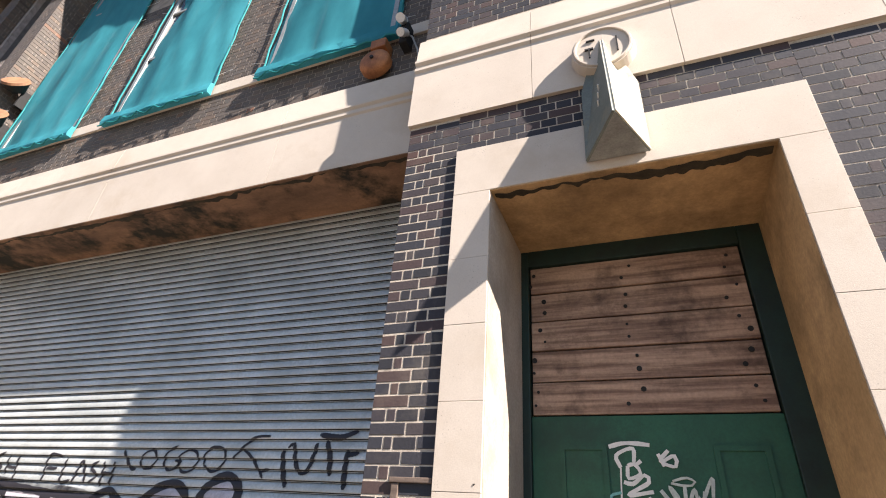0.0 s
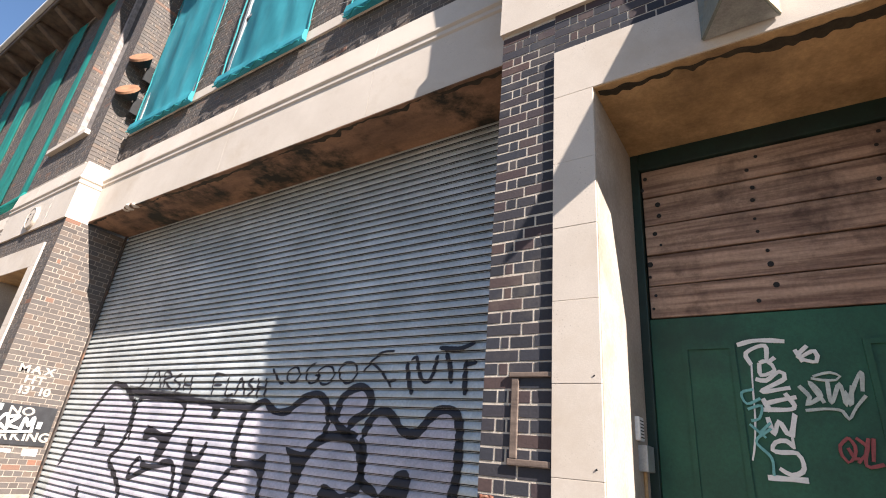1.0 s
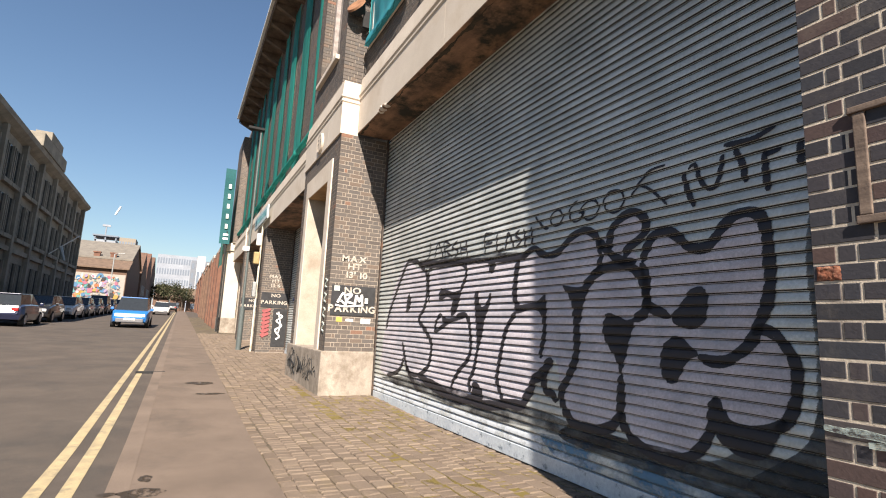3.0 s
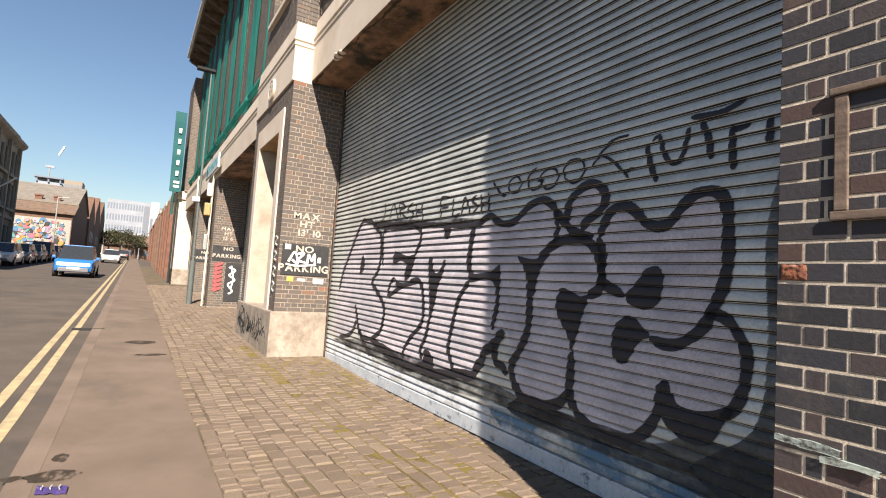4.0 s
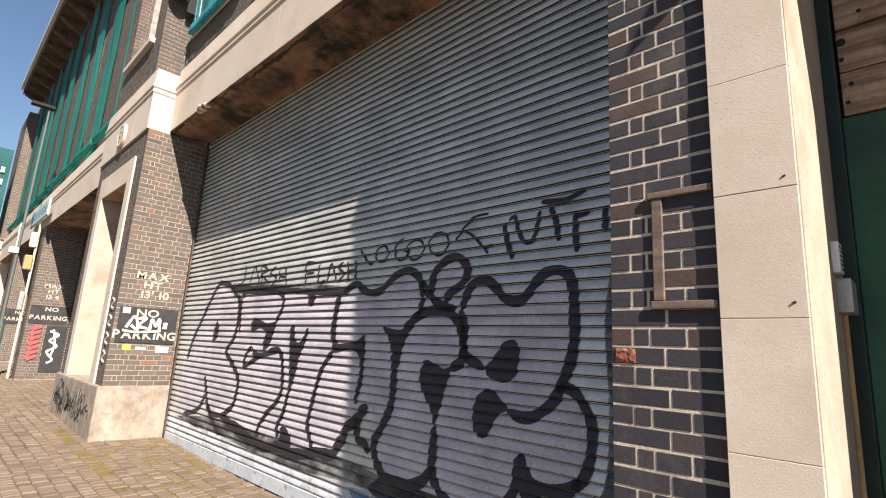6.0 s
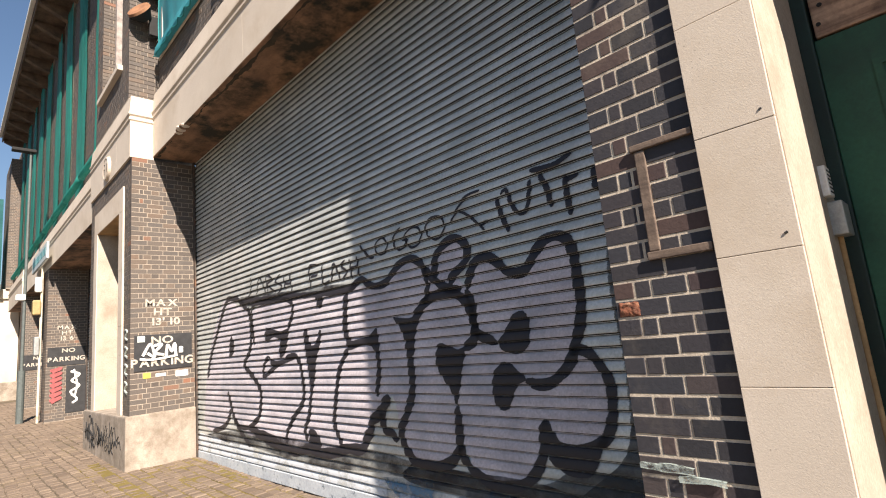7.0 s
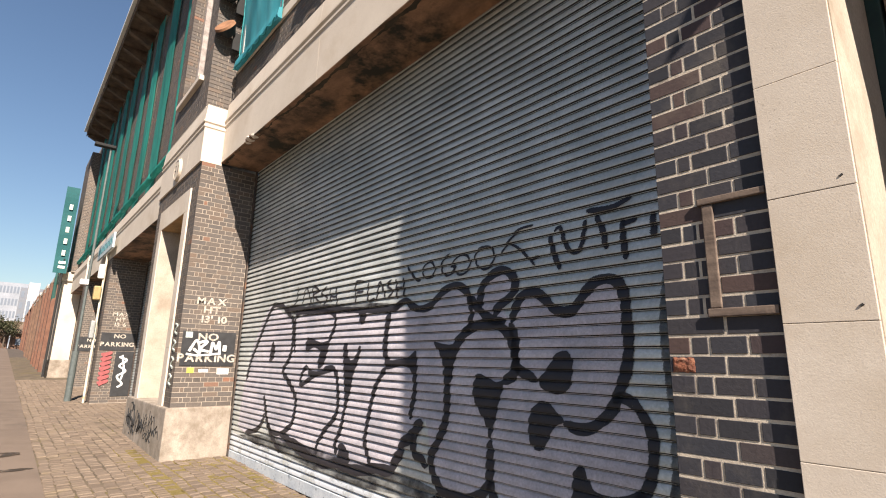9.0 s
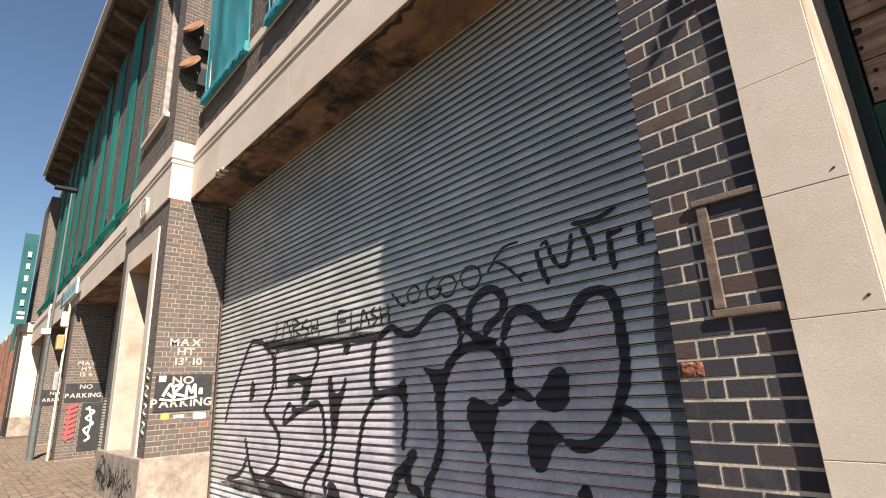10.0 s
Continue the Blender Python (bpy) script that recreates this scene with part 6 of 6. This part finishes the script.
def car(x, y, heading, paint, label, length=4.2, width=1.75, height=1.48, tall=0.0):
    """A car with its nose at +x of its own frame; heading in degrees."""
    top = empty("car", label, "car", "cars in the street")
    L, W, H = length / 2, width / 2, height
    stations = [(-L, 0.55, 0.62, 0.80), (-L + 0.12, 0.32, 0.92, 0.94), (-L + 0.55, 0.26, 0.98, 1.0), (-0.3, 0.24, 0.98, 1.0), (L * 0.45, 0.24, 0.95, 1.0), (L - 0.35, 0.27, 0.82 + tall, 0.97), (L - 0.08, 0.33, 0.68 + tall, 0.88), (L, 0.45, 0.58, 0.74)]
    bm, rows = bmesh.new(), []
    for sx, zb, zt, f in stations:
        w = W * f
        prof = [(-w * 0.94, zb), (-w, zb + (zt - zb) * 0.4), (-w * 0.97, zt - 0.05), (-w * 0.88, zt), (w * 0.88, zt), (w * 0.97, zt - 0.05), (w, zb + (zt - zb) * 0.4), (w * 0.94, zb)]
        rows.append([bm.verts.new((sx, a, b)) for a, b in prof])
    for a, b in zip(rows, rows[1:]):
        for k in range(8):
            bm.faces.new((a[k], a[(k + 1) % 8], b[(k + 1) % 8], b[k]))
    bm.faces.new(rows[0])
    bm.faces.new(rows[-1])
    bmesh.ops.recalc_face_normals(bm, faces=bm.faces)
    part("body", bm, paint, top, smooth=False)
    bm, rows = bmesh.new(), []
    for sx, z, f in ((-L + 0.18 + tall, 0.95, 0.86), (-L + 0.55, H - 0.06, 0.74), (-0.2, H, 0.76), (L * 0.22, H - 0.03, 0.73), (L * 0.62, 0.93 + tall * 0.5, 0.84)):
        w = W * f
        rows.append([bm.verts.new((sx, -w, z)), bm.verts.new((sx, w, z)), bm.verts.new((sx, W * 0.86, 0.90)), bm.verts.new((sx, -W * 0.86, 0.90))])
    for a, b in zip(rows, rows[1:]):
        for k in range(4):
            bm.faces.new((a[k], a[(k + 1) % 4], b[(k + 1) % 4], b[k]))
    bm.faces.new(rows[0])
    bm.faces.new(rows[-1])
    bmesh.ops.recalc_face_normals(bm, faces=bm.faces)
    part("glazing", bm, M_GLASS, top, "dark tinted glazing")
    part("roof", boxes((-L + 0.55, L * 0.22, -W * 0.72, W * 0.72, H - 0.035, H + 0.012), bevel=0.02), paint, top)
    for sx in (-L + 0.75, L - 0.80):
        for sy in (-1, 1):
            t = part("wheel", cyl(bmesh.new(), (sx, sy * (W - 0.20), 0.31), (sx, sy * (W + 0.005), 0.31), 0.31, seg=22), M_TYRE, top)
            part("rim", cyl(bmesh.new(), (sx, sy * (W + 0.004), 0.31), (sx, sy * (W + 0.015), 0.31), 0.20, seg=16), M_RIM, t)
    for sy in (-1, 1):
        part("headlight", boxes((L - 0.16, L - 0.015, sy * W * 0.5, sy * W * 0.80, 0.60, 0.74), bevel=0.03), M_LAMPGLASS, top)
        part("tail_light", boxes((-L + 0.0, -L + 0.1, sy * W * 0.55, sy * W * 0.85, 0.70, 0.86), bevel=0.03), M_TAIL, top)
        part("mirror", boxes((L * 0.42, L * 0.5, sy * W * 0.98, sy * (W + 0.14), 0.92, 1.06), bevel=0.03), paint, top)
    part("bumper", boxes((L - 0.12, L + 0.03, -W * 0.72, W * 0.72, 0.30, 0.50), bevel=0.04), M_BUMPER, top, "grey plastic bumper")
    part("number_plate", boxes((L + 0.03, L + 0.042, -0.26, 0.26, 0.42, 0.53)), M_WHITE, top, "pale plate")
    top.matrix_world = pose(x, y, ground_z(x) - 0.02, 0, math.degrees(math.atan(0.0235)) * math.cos(radians(heading)), heading)
    return top


def car_paint(name, col):
    m, n, l, p = nodes_of(name)
    p.inputs["Base Color"].default_value = (*col, 1)
    p.inputs["Roughness"].default_value = 0.3
    p.inputs["Coat Weight"].default_value = 0.6
    return m


M_BUMPER = plain("grey_bumper", (0.16, 0.16, 0.17), 0.6)
P_BLUE, P_WHITE, P_DARK, P_GREY, P_NAVY = car_paint("blue_car", (0.02, 0.15, 0.42)), car_paint("white_car", (0.72, 0.72, 0.70)), car_paint("black_car", (0.015, 0.015, 0.017)), car_paint("grey_car", (0.16, 0.17, 0.17)), car_paint("navy_car", (0.02, 0.025, 0.06))
car(-32.5, -4.6, 0, P_BLUE, "blue people carrier with grey bumpers on the road", 4.3, 1.75, 1.62, 0.08)
car(-67.0, -4.2, 0, P_WHITE, "white hatchback following up the road")
car(-92.0, -2.0 - 1.6, 180, P_DARK, "dark car far up the road")
for k, (x, p, lab) in enumerate(((-29.5, P_NAVY, "navy saloon parked by the far kerb"), (-35.0, P_DARK, "black hatchback parked by the far kerb"), (-42.0, P_WHITE, "white hatchback parked by the far kerb"), (-47.5, P_GREY, "grey estate parked by the far kerb"), (-53.0, P_GREY, "silver-grey hatchback parked by the far kerb"), (-58.5, P_DARK, "black off-roader parked by the far kerb"), (-64.0, P_GREY, "grey hatchback parked by the far kerb"), (-70.0, P_DARK, "dark estate parked by the far kerb"))):
    car(x, -9.35, 180 if k == 0 else 0, p, lab, 4.3, 1.78, 1.75 if k == 5 else 1.46)

# ---- buildings across and along the street ----
M_OPP = rough_surface("sooty_stone", (0.25, 0.22, 0.175), (0.165, 0.147, 0.115), 1.0, 0.9, 25.0, 0.3, stain=(0.15, 0.132, 0.105), stain_scale=0.6)
M_REDBRICK = rough_surface("red_brick_far", (0.165, 0.080, 0.052), (0.11, 0.052, 0.035), 3.0, 0.9, 30.0, 0.3, stain=(0.13, 0.085, 0.062), stain_scale=0.7)
M_BROWNBRICK = rough_surface("brown_brick_far", (0.15, 0.087, 0.058), (0.098, 0.057, 0.039), 3.0, 0.9, 30.0, 0.3)
M_TILE = rough_surface("old_roof_tile", (0.165, 0.108, 0.073), (0.10, 0.067, 0.047), 2.0, 0.9, 20.0, 0.4)
M_SLATE = rough_surface("pale_slate_roof", (0.19, 0.168, 0.138), (0.13, 0.115, 0.096), 1.2, 0.9, 20.0, 0.3)
M_FAR = rough_surface("pale_cladding", (0.27, 0.29, 0.32), (0.21, 0.23, 0.26), 0.2, 0.8, 4.0, 0.1)
M_FARDARK = plain("far_window", (0.16, 0.19, 0.23), 0.4)

opp = empty("stone_building", "three-storey sooty stone building with a pediment", "building")
OX0, OX1, OY, OZ = -63.0, -22.0, -12.6, 12.3
part("wall", boxes((OX0, OX1, -26, OY, 0.2, OZ)), M_OPP, opp)
part("cornice", extrude_profile([(OY, OZ - 0.5), (OY + 0.25, OZ - 0.35), (OY + 0.55, OZ - 0.1), (OY + 0.6, OZ + 0.15), (OY - 1, OZ + 0.2), (OY - 1, OZ - 0.5)], OX0 - 0.5, OX1 + 0.5), M_OPP, opp)
part("parapet", boxes((OX0, OX1, -13.4, OY, OZ + 0.2, OZ + 0.9)), M_OPP, opp)
part("pediment", boxes((-52, -44, -13.6, OY + 0.1, OZ + 0.9, OZ + 1.9), (-50, -46, -13.6, OY + 0.1, OZ + 1.9, OZ + 2.6), bevel=0.05), M_OPP, opp)
part("string_course", boxes((OX0 - 0.1, OX1, OY, OY + 0.22, 4.9, 5.2)), M_OPP, opp)
for c in range(9):
    x = OX0 + 2.6 + 4.5 * c
    part("pilaster", boxes((x - 2.35, x - 1.9, OY, OY + 0.3, 1.0, OZ - 0.4)), M_OPP, opp)
    for z0, z1 in ((1.9, 4.3), (5.9, 8.2), (9.0, 11.2)):
        for dx in (-0.95, 0.75):
            w = part("window", boxes((x + dx - 0.60, x + dx + 0.60, OY - 0.02, OY + 0.03, z0, z1)), M_GLASS, opp)
            part("frame", boxes((x + dx - 0.72, x + dx - 0.60, OY, OY + 0.16, z0, z1), (x + dx + 0.60, x + dx + 0.72, OY, OY + 0.16, z0, z1), (x + dx - 0.05, x + dx + 0.05, OY, OY + 0.07, z0, z1)), M_OPP, w)
            part("sill", boxes((x + dx - 0.8, x + dx + 0.8, OY, OY + 0.3, z0 - 0.25, z0)), M_OPP, w)
flag = empty("slanting_flagpole", "pale flagpole with a furled cloth on the stone front", "flagpole")
part("pole", cyl(bmesh.new(), (-50, OY, 5.6), (-50, OY + 2.2, 7.6), 0.045), M_WHITE, flag)
part("cloth", cyl(bmesh.new(), (-50, OY + 1.0, 6.5), (-49.9, OY + 1.4, 5.4), 0.16, 0.08), M_GREY, flag)

mur = empty("mural_house", "brick warehouse gable painted with a bright mural", "building")
MX, MY0, MY1 = -87.0, -17.2, -9.9
part("wall", boxes((MX - 30, MX, MY0, MY1, 1.0, 7.9)), M_BROWNBRICK, mur)
def pitched(profile, y0, y1):
    """A profile of (x, z) carried along y."""
    bm = extrude_profile(profile, y0, y1)
    bmesh.ops.transform(bm, verts=bm.verts, matrix=Matrix(((0, 1, 0, 0), (1, 0, 0, 0), (0, 0, 1, 0), (0, 0, 0, 1))))
    bmesh.ops.recalc_face_normals(bm, faces=bm.faces)
    return bm


part("roof", pitched([(MX + 0.5, 7.75), (MX + 0.5, 7.95), (MX - 4.0, 9.6), (MX - 4.0, 9.3)], MY0 - 2.0, MY1 + 0.3), M_TILE, mur, "brown tiled lean-to roof")
part("gable", pitched([(MX - 4.0, 7.9), (MX - 4.0, 9.5), (MX - 14.0, 12.9), (MX - 24.0, 9.5), (MX - 24.0, 7.9)], MY0 - 2.5, MY1), M_BROWNBRICK, mur)
part("upper_roof", pitched([(MX - 3.6, 9.5), (MX - 3.6, 9.75), (MX - 14.0, 13.3), (MX - 24.4, 9.75), (MX - 24.4, 9.5), (MX - 14.0, 12.95)], MY0 - 3.0, MY1 + 0.25), M_SLATE, mur, "pale slate roof")
for y in (-14.45, -12.3):
    part("chimney", boxes((MX - 4.6, MX - 3.9, y - 0.4, y + 0.4, 9.0, 10.5), (MX - 4.7, MX - 3.8, y - 0.5, y + 0.5, 10.4, 10.6)), M_REDBRICK, mur, "short brick chimney stack")
MC = [("cream", (0.34, 0.30, 0.26)), ("pink", (0.36, 0.12, 0.17)), ("yellow", (0.34, 0.23, 0.06)), ("blue", (0.07, 0.17, 0.28)), ("teal", (0.09, 0.25, 0.24)), ("orange", (0.36, 0.12, 0.05)), ("lilac", (0.27, 0.21, 0.31)), ("black", (0.04, 0.035, 0.035)), ("white", (0.46, 0.45, 0.43)), ("grey", (0.13, 0.13, 0.13))]
MM = [plain("mural_" + n, c, 0.8) for n, c in MC]
part("mural_ground", boxes((MX, MX + 0.02, MY0 + 0.1, MY1 - 0.1, 2.3, 7.0)), MM[0], mur, "cream mural ground")
rm = random.Random(21)
for k in range(210):
    y, z = rm.uniform(MY0 + 0.6, MY1 - 0.6), rm.uniform(2.8, 6.6)
    r = rm.uniform(0.14, 0.46)
    bm = bmesh.new()
    bmesh.ops.create_circle(bm, cap_ends=True, segments=rm.choice((3, 4, 5, 18, 18)), radius=r)
    f = bmesh.ops.extrude_face_region(bm, geom=list(bm.faces))
    bmesh.ops.translate(bm, verts=[v for v in f["geom"] if isinstance(v, bmesh.types.BMVert)], vec=(0, 0, 0.012))
    bmesh.ops.recalc_face_normals(bm, faces=bm.faces)
    bmesh.ops.transform(bm, verts=bm.verts, matrix=pose(MX + 0.022 + 0.0009 * k, y, z, 0, 90, 0) @ pose(0, 0, 0, 0, 0, rm.uniform(0, 360)) @ Matrix.Diagonal((1, rm.uniform(0.25, 1.1), 1, 1)))
    part("mural_shape", bm, rm.choice(MM), mur)
tagged(mesh_ob("street_lamp", cyl(cyl(bmesh.new(), (-80, -11.0, 1.7), (-80, -11.0, 9.3), 0.07), (-80, -11.0, 9.3), (-80, -9.8, 9.5), 0.05), M_GREY), "slim grey lamp post before the mural", "street lamp")
for k, (x0, x1, h, m) in enumerate(((-112, -126, 13.0, M_BROWNBRICK), (-127, -143, 14.6, M_REDBRICK), (-144, -162, 15.6, M_BROWNBRICK))):
    hs = empty("brick_house", "gabled brick building on the far side of the street", "building", "gabled brick buildings")
    part("wall", boxes((x1, x0, -22, -9.6, 1.5, h - 3)), m, hs)
    xm = (x0 + x1) / 2
    bm = extrude_profile([(x1, h - 3), (x0, h - 3), (xm, h + 1.0)], -22, -9.6)
    bmesh.ops.transform(bm, verts=bm.verts, matrix=Matrix(((0, 1, 0, 0), (1, 0, 0, 0), (0, 0, 1, 0), (0, 0, 0, 1))))
    part("gable", bm, m, hs)
    for q in range(3):
        part("window", boxes((x1 + 2 + 3.4 * q, x1 + 3.2 + 3.4 * q, -9.6, -9.55, 5.2, 7.2)), M_FARDARK, hs)
for k, (x0, x1, y, h, m) in enumerate(((-31.7, -46, -0.22, 5.8, M_REDBRICK), (-46.2, -70, -0.1, 6.4, M_BROWNBRICK), (-70.3, -120, 0.3, 8.0, M_REDBRICK))):
    hs = empty("brick_terrace", "low orange-red brick building along the footway", "building", "brick buildings along the footway")
    part("wall", boxes((x1, x0, y, 9, 0.4, h)), m, hs)
    part("coping", boxes((x1, x0 + 0.1, y - 0.12, 9, h, h + 0.25)), M_STONE, hs)
    for q in range(4):
        xx = x0 - 2.2 - (x0 - x1) / 4.2 * q
        part("pilaster", boxes((xx - 0.5, xx + 0.1, y - 0.22, y + 0.1, 0.5, h)), m, hs)
        part("window", boxes((xx - 2.2, xx - 0.9, y - 0.03, y + 0.05, 2.4, 4.6)), M_FARDARK, hs)


M_LIGHTCLAD = plain("white_cladding", (0.48, 0.48, 0.48), 0.8)


def far_block(x, y0, y1, z1, depth, m, rows, cols, label):
    b = empty("tower_block", label, "building", "distant blocks")
    part("wall", boxes((x - depth, x, y0, y1, 0, z1)), m, b)
    for i in range(rows):
        for j in range(cols):
            w = (y1 - y0) / cols
            zz = z1 - (i + 0.85) * (z1 - 5) / rows
            part("window", boxes((x, x + 0.05, y0 + w * (j + 0.2), y0 + w * (j + 0.8), zz, zz + (z1 - 5) / rows * 0.55)), M_FARDARK, b)
    return b


far_block(-262, -14, 3, 29.3, 12, M_FAR, 5, 16, "distant pale block of flats with rows of windows")
far_block(-255, 0, 8, 27, 12, plain("grey_cladding", (0.17, 0.185, 0.21), 0.7), 5, 5, "distant dark grey block of flats")
far_block(-240, 2.0, 5.2, 27.6, 10, M_LIGHTCLAD, 1, 2, "distant white stair tower")
far_block(-205, -31, -24.3, 26.2, 9, M_FAR, 2, 5, "distant pale office block with a flat roof")
far_block(-200, -23.2, -18.4, 27.0, 9, plain("tan_cladding", (0.25, 0.215, 0.17), 0.8), 5, 6, "distant tan tower block")
for k in range(4):
    hs = empty("low_house", "brown tiled house far along the street", "building", "low houses far off")
    y = -10.0 + 4.6 * k
    part("wall", boxes((-186, -178, y, y + 4.3, 2.0, 7.0)), M_BROWNBRICK, hs)
    bm = extrude_profile([(-187, 7.0), (-177, 7.0), (-182, 10.4)], y, y + 4.3)
    bmesh.ops.transform(bm, verts=bm.verts, matrix=Matrix(((0, 1, 0, 0), (1, 0, 0, 0), (0, 0, 1, 0), (0, 0, 0, 1))))
    part("roof", bm, M_TILE, hs)
    part("window", boxes((-178, -177.95, y + 1.2, y + 2.6, 4.0, 5.6)), M_FARDARK, hs)
tagged(mesh_ob("tower_roof", boxes((-214, -204, -31.5, -24, 27.4, 27.9), (-204.8, -204.4, -31, -30.6, 26.1, 27.4), (-204.8, -204.4, -28, -27.6, 26.1, 27.4), (-204.8, -204.4, -24.9, -24.5, 26.1, 27.4)), M_FARDARK), "flat dark canopy roof over the office block", "roof")
cr = empty("tower_crane", "distant white tower crane with a raised jib", "crane")
part("jib", cyl(bmesh.new(), (-300, -36.9, 51.0), (-300, -35.0, 55.6), 0.45, seg=6), M_WHITE, cr)
part("mast", cyl(bmesh.new(), (-300, -39.9, 10), (-300, -39.8, 45), 0.28, seg=6), M_FAR, cr)
part("cab", boxes((-300.5, -299.5, -41.5, -38, 44.5, 45.5)), M_FAR, cr)


# ---- trees at the street's end ----
M_LEAF = per_piece("dull_foliage", [(0.0, (0.035, 0.045, 0.02)), (0.5, (0.06, 0.065, 0.03)), (1.0, (0.09, 0.08, 0.045))], "island", 0.8)
M_BARK = plain("bark", (0.10, 0.075, 0.055), 0.9)


def tree(x, y, h, seed):
    t = empty("tree", "small dull green tree beside the far road", "tree", "trees at the street's end")
    z0, rnd = ground_z(x), random.Random(seed)
    bm = cyl(bmesh.new(), (x, y, z0 - 0.1), (x, y, z0 + h * 0.45), 0.2, 0.12, 8)
    tips = []
    for k in range(7):
        a = k * 2.4
        p = (x + math.cos(a) * h * 0.22, y + math.sin(a) * h * 0.22, z0 + h * rnd.uniform(0.55, 0.9))
        cyl(bm, (x, y, z0 + h * 0.4), p, 0.08, 0.03, 6)
        tips.append(Vector(p))
    part("trunk", bm, M_BARK, t)
    vs, fs = [], []
    for k in range(1100):
        c = rnd.choice(tips) + Vector((rnd.gauss(0, 1), rnd.gauss(0, 1), rnd.gauss(0, 0.8))) * h * 0.10
        u = Vector((rnd.gauss(0, 1), rnd.gauss(0, 1), rnd.gauss(0, 1))).normalized() * 0.22
        v = u.orthogonal().normalized() * 0.16
        n0 = len(vs)
        vs += [tuple(c - u), tuple(c + v), tuple(c + u), tuple(c - v)]
        fs.append((n0, n0 + 1, n0 + 2, n0 + 3))
    me = bpy.data.meshes.new("crown")
    me.from_pydata(vs, [], fs)
    me.materials.append(M_LEAF)
    ob = new("crown", me)
    ob.parent = t


for k, (x, y, h) in enumerate(((-150, -7.6, 7.0), (-162, -5.5, 8.0), (-175, -2.0, 7.5), (-185, 1.5, 7.0), (-190, -4.0, 8.0))):
    tree(x, y, h, 40 + k)
